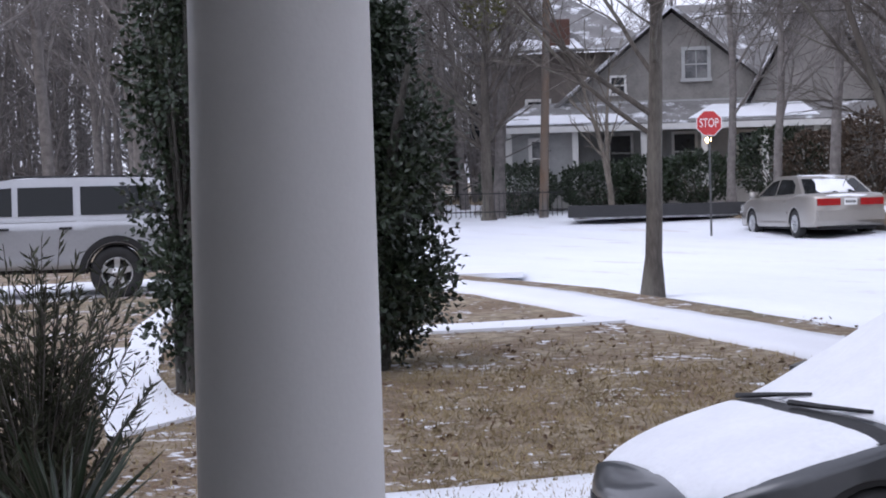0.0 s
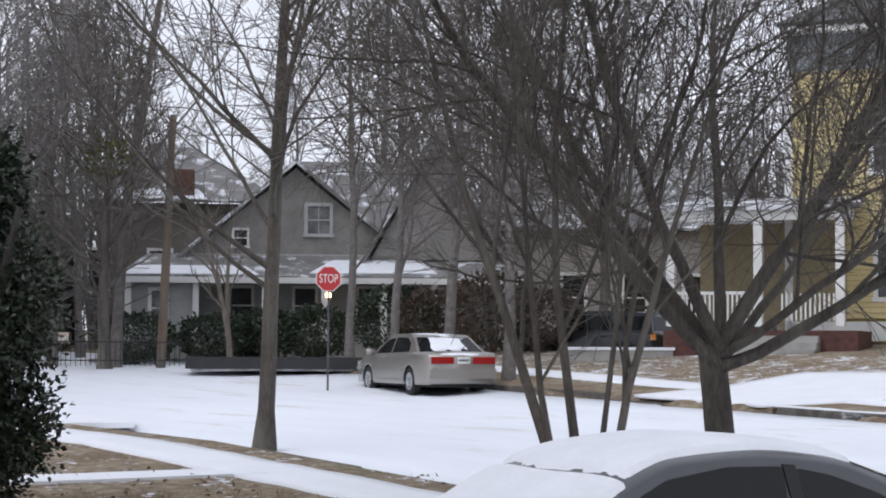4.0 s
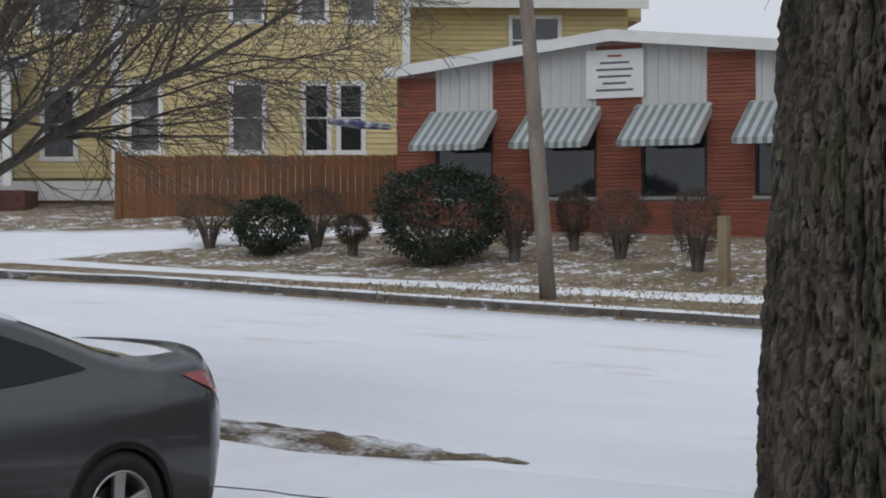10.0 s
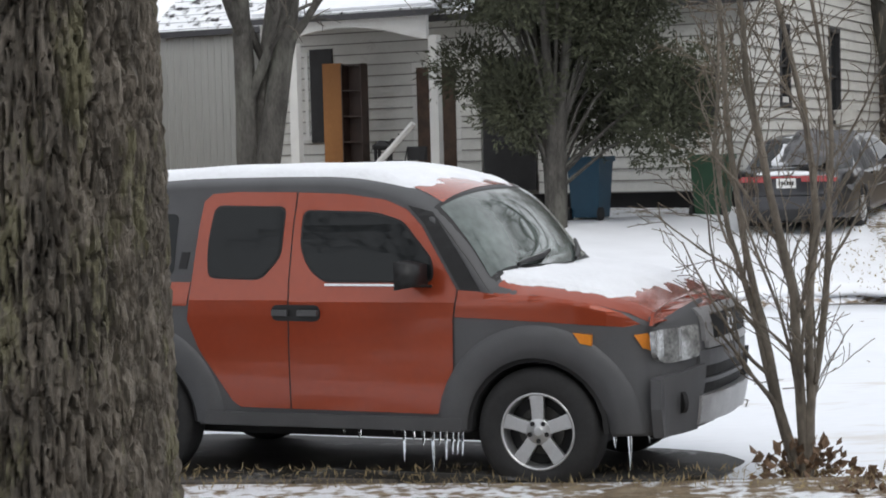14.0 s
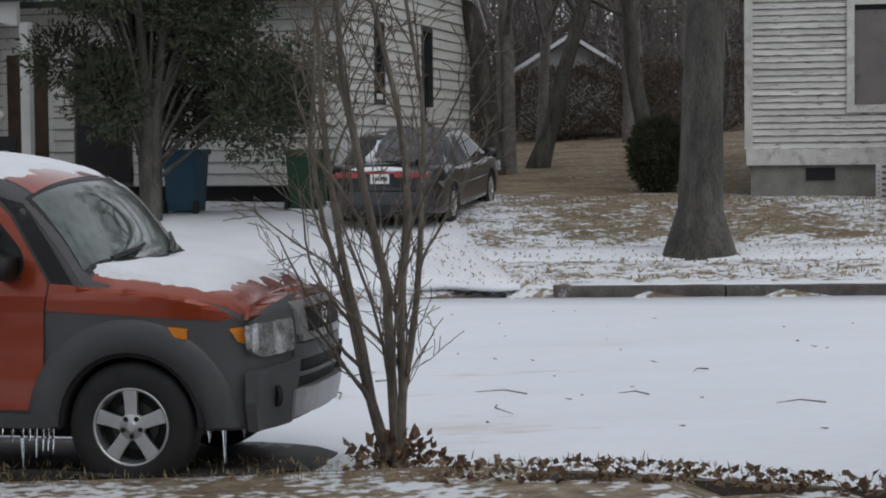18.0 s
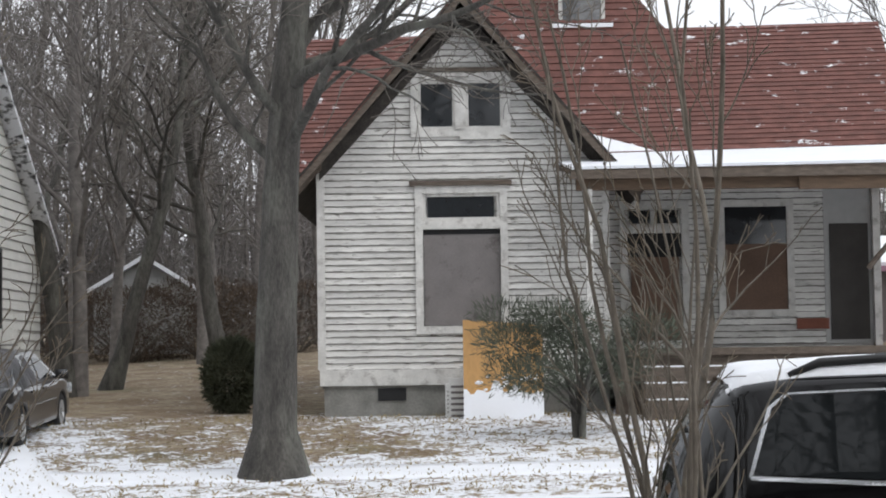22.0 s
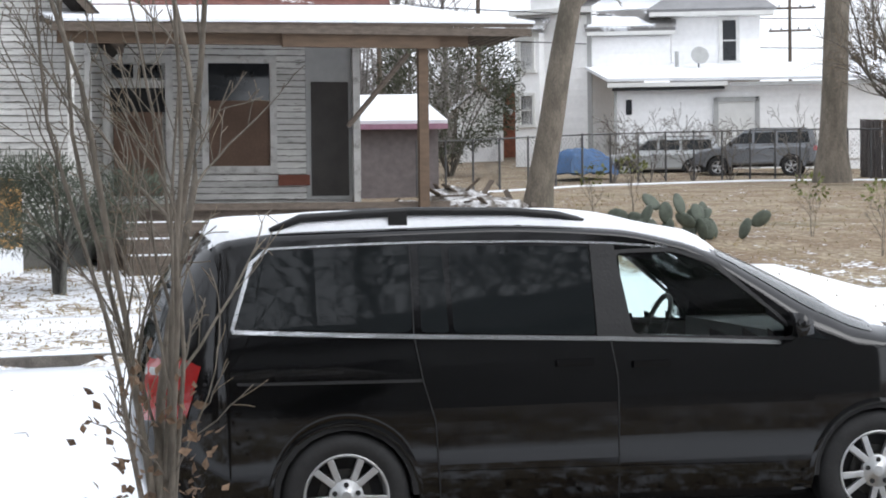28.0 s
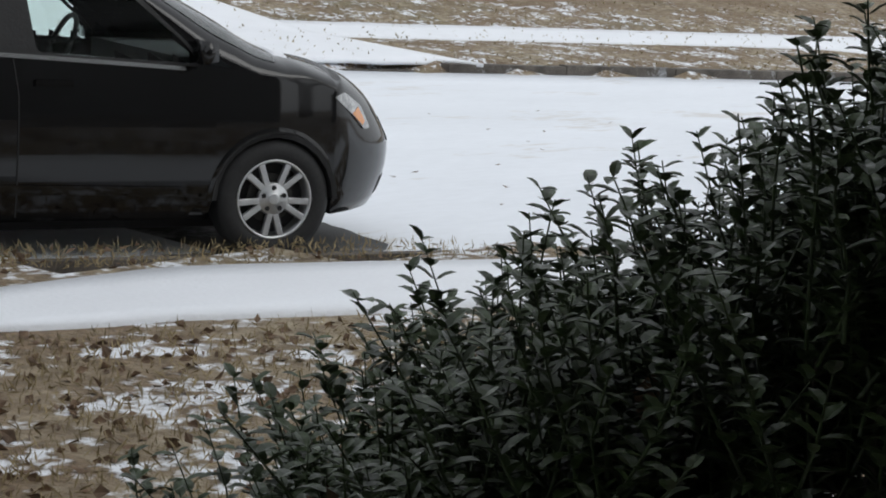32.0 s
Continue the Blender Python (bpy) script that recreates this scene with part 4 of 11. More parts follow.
def base_car(name, label, colour, profile, cabin, half, sill, axles, tyre, rim, spokes, belt, top, lean, double=False, cabin_mat=None, arch_r=None, plan=0.12, rim_mat=None):
    top_ob = thing(name, Matrix.Identity(4), label, "car")
    ar = arch_r or tyre + 0.055
    part("body", body_shell(profile, half, sill, axles, ar, tyre, plan), colour, top_ob, smooth=True)
    part("cabin", cabin_shell(cabin, half - 0.035, belt, top, lean), cabin_mat or colour, top_ob)
    bm = a_box(axles[0] - 0.9, axles[1] + 0.7, -half + 0.22, half - 0.22, sill - 0.06, sill + 0.05)
    part("underbody", bm, DARK, top_ob)
    for x in axles:
        for s in (-1, 1):
            wheel(top_ob, x, s * (half - 0.115), tyre, rim, spokes, s, double, rim_mat)
            arch_liner(top_ob, x, min(s * half * 0.55, s * (half - 0.012)), max(s * half * 0.55, s * (half - 0.012)), ar + 0.002, tyre)
    return top_ob


def wheel_arch(cx, tyre, r0, r1, half, side):
    bm = bmesh.new()
    pts = [(cx + r1 * math.cos(a), tyre + r1 * math.sin(a)) for a in (math.pi * k / 14 for k in range(15))]
    pts += [(cx + r0 * math.cos(a), tyre + r0 * math.sin(a)) for a in (math.pi - math.pi * k / 14 for k in range(15))]
    slab(bm, pts, min(side * (half - 0.03), side * (half + 0.022)), max(side * (half - 0.03), side * (half + 0.022)))
    return soft_edges(bm, 0.012, 2, 40)


# -- boxy orange crossover with grey cladding --
def boxy_crossover():
    orange = paint("burnt_orange_paint", (0.315, 0.050, 0.017), 0.35, 0.25)
    cladding = shade("grey_cladding", (0.078, 0.079, 0.084), 0.5, spread=0.10, scale=4, grain=160, bump=0.10)
    silver = shade("silver_plastic", (0.34, 0.34, 0.345), 0.4, 0.4)
    k = Skin([(-2.12, 1.70), (-1.95, 1.77), (-1.6, 1.825), (-0.8, 1.862), (-0.1, 1.855), (0.45, 1.80), (0.76, 1.728), (1.20, 1.252), (1.32, 1.228), (1.60, 1.190), (1.80, 1.135), (1.95, 1.06)],
             [(0.30, 0.875), (0.5, 0.895), (0.8, 0.905), (1.05, 0.905), (1.18, 0.888), (1.5, 0.84), (1.8, 0.775)],
             [(-2.2, 0.95), (-1.7, 0.995), (-1.0, 1.0), (1.0, 1.0), (1.45, 0.99), (1.70, 0.97), (1.85, 0.925), (1.95, 0.86)],
             [(-2.1, 0.12), (0.1, 0.10), (0.45, 0.14), (0.65, 0.22), (0.85, 0.36), (1.0, 0.36), (1.15, 0.20), (1.3, 0.14), (1.7, 0.145), (1.95, 0.125)],
             [(-2.1, 3.6), (0.3, 3.6), (0.8, 2.3), (1.1, 2.4), (1.3, 3.2), (1.9, 3.4)],
             (-2.02, 1.95), [(0.3, -2.16), (0.6, -2.22), (1.1, -2.20), (1.5, -2.17), (1.75, -2.08)],
             [(0.30, 2.08), (0.5, 2.13), (0.75, 2.165), (0.93, 2.15), (1.02, 2.115), (1.08, 2.03)], (5.0, 3.4), (-1.2875, 1.2875), 0.42, 0.362, 0.345)
    c = car_base("crossover", "boxy orange and grey crossover with snow on its roof", cladding, k, 0.218, 5)
    for s in (-1, 1):
        front = [(-0.238, 0.455), (0.69, 0.448), (0.755, 0.50), (0.800, 0.60), (0.806, 1.00), (0.828, 1.155), (0.60, 1.52), (0.50, 1.615), (0.36, 1.672), (0.10, 1.710), (-0.205, 1.725), (-0.233, 1.209)]
        win = rounded([(-0.150, 1.615), (0.30, 1.590), (0.47, 1.545), (0.665, 1.33), (0.672, 1.205), (0.0, 1.208), (-0.10, 1.285), (-0.155, 1.40)], 0.05)
        door = part("front_door", k.patch(front, s, 0.006, 0.02, 14), orange, c, "orange front door", smooth=False)
        part("window_seal", k.patch(ring_of(win, 0.014), s, 0.009, 0.012, 10), TRIM_BLACK, door)
        part("window", k.patch(win, s, 0.012, 0.008, 10), GLASS_DARK, door)
        strip(k, [(0.0, 1.187), (0.35, 1.185), (0.68, 1.180)], s, 0.013, 0.016, CHROME, door, "window_trim")
        back = [(-0.246, 0.455), (-0.241, 1.209), (-0.213, 1.725), (-0.62, 1.735), (-0.78, 1.725), (-0.835, 1.68), (-0.893, 1.198), (-0.920, 0.975), (-0.842, 0.795), (-0.631, 0.495), (-0.576, 0.458)]
        rear = part("rear_door", k.patch(back, s, 0.006, 0.02, 14), orange, c, "orange rear door")
        rwin = rounded([(-0.285, 1.635), (-0.305, 1.355), (-0.43, 1.225), (-0.77, 1.235), (-0.775, 1.40), (-0.745, 1.645)], 0.05)
        part("window_seal", k.patch(ring_of(rwin, 0.014), s, 0.009, 0.012, 10), TRIM_BLACK, rear)
        part("window", k.patch(rwin, s, 0.012, 0.008, 10), GLASS_DARK, rear)
        part("quarter_panel", k.patch([(-2.04, 1.075), (-0.925, 1.06), (-0.900, 1.20), (-2.05, 1.215)], s, 0.004, 0.02, 12), orange, c, "orange rear quarter strip")
        part("quarter_window", k.patch(rounded([(-1.98, 1.25), (-1.02, 1.24), (-1.00, 1.61), (-1.90, 1.61)], 0.05), s, 0.004, 0.012), GLASS_DARK, c)
        part("window_vent", k.patch([(-0.985, 1.28), (-0.93, 1.28), (-0.91, 1.38), (-0.965, 1.38)], s, 0.006, 0.012, 3), TRIM_BLACK, c)
        part("front_wing", k.patch([(0.814, 1.004), (1.33, 0.980), (1.63, 0.962), (1.80, 0.952), (1.88, 0.965), (1.78, 1.03), (1.62, 1.082), (1.35, 1.122), (1.04, 1.135), (0.94, 1.15), (0.836, 1.155)], s, 0.005, 0.02, 12), orange, c, "orange upper front wing")
        hp = part("handle_plate", k.patch(rounded([(-0.345, 0.975), (-0.03, 0.972), (-0.03, 1.068), (-0.345, 1.07)], 0.045), s, 0.011, 0.012, 6), TRIM_BLACK, c, "black double door handle")
        handle(hp, -0.10, s * (k.y(-0.1, 1.02) + 0.012), 1.022, s, cladding, 0.13)
        handle(hp, -0.285, s * (k.y(-0.28, 1.02) + 0.006), 1.022, s, cladding, 0.10)
        part("door_seam", seam(k, [(-0.2095, 1.725), (-0.237, 1.209), (-0.242, 0.455)], s), DARK, c)
        part("door_seam", seam(k, [(0.80, 0.60), (0.808, 1.0), (0.832, 1.157)], s), DARK, c)
        part("windscreen_pillar", k.patch([(0.500, 1.640), (0.612, 1.535), (0.846, 1.160), (0.975, 1.145), (0.82, 1.385), (0.66, 1.600)], s, 0.004, 0.02, 8), TRIM_BLACK, c, "black windscreen pillar")
        mirror(c, 0.60, s * (k.y(0.6, 1.22) - 0.01), 1.245, s, size=1.0)
        lamp = [(s * 0.865, 0.925), (s * 0.52, 0.945), (s * 0.52, 0.765), (s * 0.74, 0.740), (s * 0.84, 0.795)]
        hl = part("headlamp", k.face_patch(rounded(lamp[::-s], 0.03), 0.022, 0.03), LAMP_LENS, c, "clear headlamp", smooth=False)
        part("lamp_divider", k.face_patch([(s * 0.675, 0.775), (s * 0.66, 0.775), (s * 0.66, 0.93), (s * 0.675, 0.93)][::-s], 0.026, 0.01, True, 2), ALLOY, hl)
        part("corner_lamp", k.patch([(1.85, 0.908), (1.915, 0.915), (1.945, 0.81), (1.89, 0.835)], s, 0.014, 0.02, 4), AMBER_LENS, c, "amber lamp corner")
        part("side_marker", k.patch([(1.521, 0.922), (1.625, 0.912), (1.623, 0.85), (1.558, 0.865)], s, 0.024, 0.03, 3), AMBER_LENS, c, "amber side marker")
        part("tail_lamp", k.patch([(-2.12, 1.22), (-2.02, 1.22), (-2.02, 1.55), (-2.10, 1.55)], s, 0.006, 0.02, 4), RED_LENS, c, "red tail lamp")
        for cx in k.axles:
            part("wheel_arch_trim", flare(k, cx, 0.418, 0.60, s, 0.022), cladding, c, smooth=True)
        part("sill_cladding", k.patch([(-0.82, 0.352), (0.84, 0.352), (0.84, 0.43), (-0.80, 0.43)], s, 0.03, 0.05, 8), cladding, c)
        bm = bmesh.new()
        disc(bm, 0, -0.012, 0, 0.062, 0.024, 18)
        f = part("fog_lamp_recess", bm, DARK, c, smooth=False)
        f.matrix_local = pose(k.x(0.66, 0.52) + 0.035, s * 0.66, 0.52, 0, 0, 90 - s * 40 if s > 0 else 90 + 40)
    part("roof_panel", k.sheet(-2.0, 0.66, -0.86, 0.86, 0.004, 30, 24, (0.0, 0.09)), orange, c, "orange roof panel under snow", smooth=True)
    part("bonnet", k.sheet(1.04, 2.16, -0.985, 0.985, 0.005, 40, 34, (0.20, 0.0)), orange, c, "orange bonnet half covered in snow", smooth=True)
    part("bonnet_lip", k.face_patch([(-0.85, 0.958), (-0.5, 1.0), (0, 1.04), (0.5, 1.0), (0.85, 0.958), (0.80, 1.03), (0.4, 1.066), (0, 1.076), (-0.4, 1.066), (-0.80, 1.03)], 0.007, 0.02), orange, c, "orange bonnet edge")
    part("windscreen_frame", k.sheet(0.64, 1.02, -0.985, 0.985, 0.003, 24, 30, (0.14, 0.20)), TRIM_BLACK, c, smooth=True)
    part("windscreen", k.sheet(0.665, 0.99, -0.93, 0.93, 0.007, 24, 30, (0.14, 0.20), (0.98, 1.0)), SCREEN_GLASS, c, "windscreen with the sky's pale reflection painted into its colour", smooth=True)
    part("rear_window", k.face_patch([(-0.6, 1.24), (0.6, 1.24), (0.56, 1.62), (-0.56, 1.62)], 0.006, 0.012, False), GLASS_DARK, c)
    g = part("grille", k.face_patch([(-0.36, 0.845), (0.36, 0.845), (0.36, 0.985), (-0.36, 0.985)], 0.016, 0.03), DARK, c, "dark grille with a pale surround")
    for a in ((-0.47, 0.47, 0.985, 1.025), (-0.43, 0.43, 0.80, 0.845), (-0.46, -0.36, 0.84, 0.99), (0.36, 0.46, 0.84, 0.99)):
        part("grille_surround", k.face_patch([(a[0], a[2]), (a[1], a[2]), (a[1], a[3]), (a[0], a[3])], 0.026, 0.04, True, 6), silver, g)
    part("badge", lathe([(0.0, 0.052), (0.012, 0.050), (0.012, 0.036), (0.0, 0.034)], 1, 20), CHROME, g).matrix_local = pose(2.165, 0, 0.915, 0, 0, -90)
    lo = [(-0.50, 0.36), (0.50, 0.36), (0.50, 0.52), (-0.50, 0.52)]
    part("lower_intake", k.face_patch([(-0.50, 0.53), (0.50, 0.53), (0.50, 0.70), (-0.50, 0.70)], 0.010, 0.02), DARK, c)
    part("intake_bar", k.face_patch([(-0.50, 0.605), (0.50, 0.605), (0.50, 0.63), (-0.50, 0.63)], 0.030, 0.03), cladding, c)
    part("bumper_lip", soft_edges(k.face_patch([(-0.52, 0.375), (0.52, 0.375), (0.54, 0.54), (-0.54, 0.54)], 0.062, 0.07), 0.012, 2, 60), silver, c, "silver lower bumper")
    for s in (-1, 1):
        wing = [(s * 0.50, 0.35), (s * 0.80, 0.335), (s * 0.845, 0.50), (s * 0.84, 0.66), (s * 0.50, 0.72)]
        part("bumper", soft_edges(k.face_patch(wing if s > 0 else wing[::-1], 0.045, 0.06), 0.014, 2, 60), cladding, c)
    part("bumper_beam", k.face_patch([(-0.52, 0.70), (0.52, 0.70), (0.52, 0.79), (-0.52, 0.79)], 0.02, 0.03), cladding, c)
    for y in (-0.66, 0.02):
        line = [(1.03 + 0.20 * (1 - (q / 0.88) ** 2) - d, q) for q, d in ((y, 0.0), (y + 0.16, 0.03), (y + 0.34, 0.06), (y + 0.52, 0.10))]
        part("wiper", a_tube([(x, q, k.top(x, q) + 0.04) for x, q in line], [0.012, 0.016, 0.016, 0.010], 6), TRIM_BLACK, c)
    k.snow(c, -2.0, 0.70, 0.90, 0.040, "snow on the roof", 3, 0.30, 5.0, (0.0, 0.08))
    k.snow(c, 1.00, 1.88, 0.95, 0.034, "snow on the bonnet", 5, 0.50, 3.0, (0.20, 0.04), cover=0.75)
    rng = random.Random(8)
    w = k.half(0.5, 0.36) + 0.02
    for x in [0.10, 0.2, 0.42, 0.48, 0.54, 0.6, 0.66, 0.70, 0.74, 0.78, 0.81, 0.84, 1.72, 1.80, 1.9]:
        l = rng.uniform(0.04, 0.24) if x > 0.45 else rng.uniform(0.03, 0.07)
        z = 0.355
        y = -(w if x < 1 else k.y(x, 0.4) - 0.03)
        part("icicle", a_tube([(x, y, z), (x + 0.002, y, z - l * 0.6), (x, y, z - l)], [0.013, 0.008, 0.002], 6), ICE, c)
    return c


XO = place_car(boxy_crossover(), (*polar(-14.8, 11.7).xy, 0.20), (*polar(-3.12, 10.6).xy, 0.20), -1, 0.80)


# -- black minivan --
def minivan():
    black = shade("black_paint", (0.003, 0.003, 0.0035), 0.07, spread=0.05, scale=1.5, grain=25, bump=0.008)
    k = Skin([(-2.14, 1.665), (-2.0, 1.715), (-1.6, 1.748), (-0.7, 1.752), (0.05, 1.712), (0.40, 1.645), (0.60, 1.60), (0.88, 1.49), (1.19, 1.335), (1.52, 1.150), (1.64, 1.125), (1.85, 1.070), (2.0, 1.02)],
             [(0.2, 0.925), (0.35, 0.955), (0.55, 0.972), (0.75, 0.978), (0.95, 0.966), (1.07, 0.945), (1.35, 0.875), (1.62, 0.80), (1.8, 0.76)],
             [(-2.2, 0.93), (-1.8, 0.98), (-1.2, 1.0), (0.9, 1.0), (1.4, 0.985), (1.85, 0.93)],
             [(-2.1, 0.11), (0.0, 0.08), (0.4, 0.09), (0.6, 0.15), (0.8, 0.22), (1.1, 0.30), (1.3, 0.26), (1.5, 0.16), (1.65, 0.13), (1.9, 0.15)],
             [(-2.1, 3.4), (0.3, 3.4), (0.8, 2.4), (1.3, 2.4), (1.6, 2.8), (1.9, 2.6)],
             (-2.06, 1.80), [(0.3, -2.44), (0.55, -2.53), (0.95, -2.50), (1.15, -2.44), (1.35, -2.37), (1.52, -2.27), (1.67, -2.12)],
             [(0.18, 2.31), (0.30, 2.41), (0.48, 2.475), (0.57, 2.48), (0.70, 2.42), (0.87, 2.29), (0.99, 2.11), (1.07, 1.88)], (3.6, 2.5), (-1.44, 1.45), 0.372, 0.335, 0.235)
    fwin = rounded([(0.036, 1.545), (0.36, 1.545), (0.56, 1.470), (0.885, 1.20), (0.96, 1.115), (0.95, 1.078), (0.098, 1.120)], 0.04)
    c = car_base("minivan", "black minivan with roof rails and thin snow on top", black, k, 0.222, 5, True,
                 holes=(lambda f: abs(f.y) > 0.5 and inside(f.x, f.z, fwin), lambda f: f.z > 1.12 + 0.2 * (abs(f.y) > 0.6) and 0.62 + 0.10 * (1 - f.y * f.y) < f.x < 1.42 + 0.10 * (1 - f.y * f.y) and abs(f.y) < 0.66))
    for s in (-1, 1):
        part("rear_quarter_window", k.patch(rounded([(-1.985, 1.212), (-1.078, 1.165), (-1.055, 1.615), (-1.80, 1.600), (-1.875, 1.54)], 0.05), s, 0.004, 0.012), GLASS_DARK, c)
        d = part("sliding_door", k.patch([(-1.06, 1.14), (-1.028, 0.922), (-0.968, 0.70), (-0.946, 0.285), (-0.006, 0.262), (-0.008, 0.90), (-0.035, 1.10)], s, 0.004, 0.02, 12), black, c)
        part("window", k.patch(rounded([(-0.86, 1.155), (-0.105, 1.122), (-0.11, 1.585), (-0.86, 1.61)], 0.03), s, 0.008, 0.012), GLASS_DARK, d)
        part("vent_window", k.patch(rounded([(-1.03, 1.165), (-0.885, 1.158), (-0.90, 1.61), (-1.02, 1.612)], 0.02), s, 0.008, 0.012), GLASS_DARK, d)
        part("window_pillar", k.patch([(-0.10, 1.10), (0.085, 1.09), (0.03, 1.60), (-0.10, 1.605)], s, 0.009, 0.012, 6), TRIM_BLACK, c)
        handle(d, -0.23, s * (k.y(-0.2, 0.97) + 0.004), 0.985, s, black, 0.20)
        f = part("front_door", k.patch([(0.002, 0.262), (0.93, 0.235), (1.02, 0.36), (1.07, 0.70), (1.12, 1.03), (-0.025, 1.095), (0.002, 0.90)], s, 0.004, 0.02, 12), black, c)
        part("window", k.patch(fwin, s, -0.004, 0.006, 9), SIDE_GLASS, f)
        border = ring_of(fwin, 0.035)
        for i in range(len(fwin)):
            j = (i + 1) % len(fwin)
            part("window_seal", k.patch([fwin[i], fwin[j], border[j], border[i]], s, 0.006, 0.012, 2), TRIM_BLACK, f)
        part("quarter_light", k.patch([(0.985, 1.082), (1.175, 1.055), (0.985, 1.19)], s, 0.006, 0.012, 3), GLASS_DARK, f)
        handle(f, 0.18, s * (k.y(0.2, 0.96) + 0.004), 0.965, s, black, 0.20)
        strip(k, [(-2.0, 1.195), (-1.5, 1.168), (-1.0, 1.143), (-0.5, 1.122), (0.0, 1.100), (0.5, 1.075), (0.90, 1.052)], s, 0.022, 0.012, CHROME, c, "belt_moulding", "bright chrome strip under the windows")
        part("window_surround", k.patch([(-2.01, 1.20), (-1.90, 1.545), (-1.81, 1.615), (-1.795, 1.603), (-1.88, 1.54), (-1.99, 1.20)], s, 0.012, 0.012, 6), CHROME, c)
        strip(k, [(-1.80, 1.612), (-1.4, 1.624), (-1.0, 1.628), (-0.4, 1.618), (0.0, 1.60), (0.3, 1.575)], s, 0.010, 0.010, CHROME, c, "window_surround")
        part("door_seam", seam(k, [(-1.065, 1.62), (-1.07, 1.14), (-1.034, 0.922), (-0.973, 0.701), (-0.951, 0.285)], s), DARK, c)
        part("door_seam", seam(k, [(-0.03, 1.10), (-0.002, 0.9), (-0.002, 0.262)], s), DARK, c)
        part("door_rail_slot", k.patch([(-2.15, 0.925), (-1.04, 0.912), (-1.036, 0.928), (-2.15, 0.94)], s, 0.004, 0.01, 6), DARK, c)
        strip(k, [(-0.94, 0.425), (0.0, 0.41), (0.9, 0.39)], s, 0.05, 0.012, black, c, "rub_strip")
        mirror(c, 0.98, s * (k.y(0.98, 1.11) - 0.03), 1.145, s, black, 0.8)
        part("headlamp", k.patch(rounded([(1.80, 0.905), (1.90, 0.925), (2.06, 0.84), (2.14, 0.71), (2.08, 0.705), (1.96, 0.80)], 0.02), s, 0.020, 0.03, 8), LAMP_LENS, c, "clear headlamp with an amber corner")
        part("corner_lamp", k.patch([(1.965, 0.80), (2.03, 0.835), (2.085, 0.75), (2.06, 0.73)], s, 0.024, 0.012, 4), AMBER_LENS, c)
        part("tail_lamp", k.patch([(-2.47, 0.73), (-2.24, 0.75), (-2.16, 1.02), (-2.24, 1.06), (-2.42, 1.06)], s, 0.008, 0.02, 6), RED_LENS, c, "large red tail lamp")
        part("reversing_lamp", k.patch([(-2.44, 0.97), (-2.24, 0.97), (-2.26, 1.01), (-2.43, 1.01)], s, 0.012, 0.012, 3), LAMP_LENS, c)
        part("wheel_arch_trim", flare(k, -1.44, 0.37, 0.402, s, 0.006), black, c, smooth=True)
        part("wheel_arch_trim", flare(k, 1.45, 0.37, 0.402, s, 0.006), black, c, smooth=True)
        rail = bmesh.new()
        tube(rail, [(-1.78, s * 0.70, 1.700), (-1.62, s * 0.70, 1.765), (-1.05, s * 0.705, 1.790), (-0.5, s * 0.705, 1.778), (-0.25, s * 0.70, 1.752), (0.0, s * 0.69, 1.690)], [0.020, 0.024, 0.022, 0.022, 0.024, 0.020], 8)
        r = part("roof_rail", rail, TRIM_BLACK, c, "black roof rail", smooth=True)
        part("rail_foot", soft_edges(a_box(-1.16, -1.06, s * 0.705 - 0.02, s * 0.705 + 0.02, 1.70, 1.79), 0.01), TRIM_BLACK, r)
    part("windscreen", k.sheet(0.60, 1.44, -0.90, 0.90, 0.004, 24, 24, (0.10, 0.10)), SIDE_GLASS, c, smooth=True)
    part("rear_window", k.face_patch([(-0.66, 1.16), (0.66, 1.16), (0.58, 1.58), (-0.58, 1.58)], 0.006, 0.012, False), GLASS_DARK, c)
    part("rear_wiper", a_box(-2.475, -2.45, -0.25, 0.25, 1.12, 1.14), TRIM_BLACK, c)
    part("grille", k.face_patch([(-0.38, 0.60), (0.38, 0.60), (0.40, 0.74), (-0.40, 0.74)], 0.006, 0.012), DARK, c)
    part("bumper_intake", k.face_patch([(-0.5, 0.30), (0.5, 0.30), (0.5, 0.40), (-0.5, 0.40)], 0.006, 0.012), DARK, c)
    plate(c, -2.545, 0.76, -1)
    part("dashboard", soft_edges(a_box(0.92, 1.46, -0.78, 0.78, 0.75, 1.10), 0.08, 3), UPHOLSTERY, c, "grey dashboard")
    part("cabin_floor", a_box(-1.9, 1.3, -0.80, 0.80, 0.34, 0.42), UPHOLSTERY, c)
    part("cabin_partition", a_box(-0.62, -0.55, -0.74, 0.74, 0.42, 1.45), UPHOLSTERY, c)
    for y in (-0.40, 0.40):
        part("front_seat", soft_edges(a_box(-0.22, -0.04, y - 0.24, y + 0.24, 0.55, 1.17), 0.06), UPHOLSTERY, c)
        part("headrest", soft_edges(a_box(-0.22, -0.13, y - 0.12, y + 0.12, 1.20, 1.38), 0.04), UPHOLSTERY, c)
    n = 24
    bm = a_tube([(0.62 + 0.07 * math.sin(a), 0.40 + 0.18 * math.cos(a), 1.08 + 0.17 * math.sin(a)) for a in (2 * math.pi * q / n for q in range(n + 1))], [0.016] * (n + 1), 6)
    part("steering_wheel", bm, TRIM_BLACK, c)
    k.snow(c, -2.10, 0.66, 0.93, 0.055, "thin snow on the roof", 2, 0.12, 2.0, (0.0, 0.06))
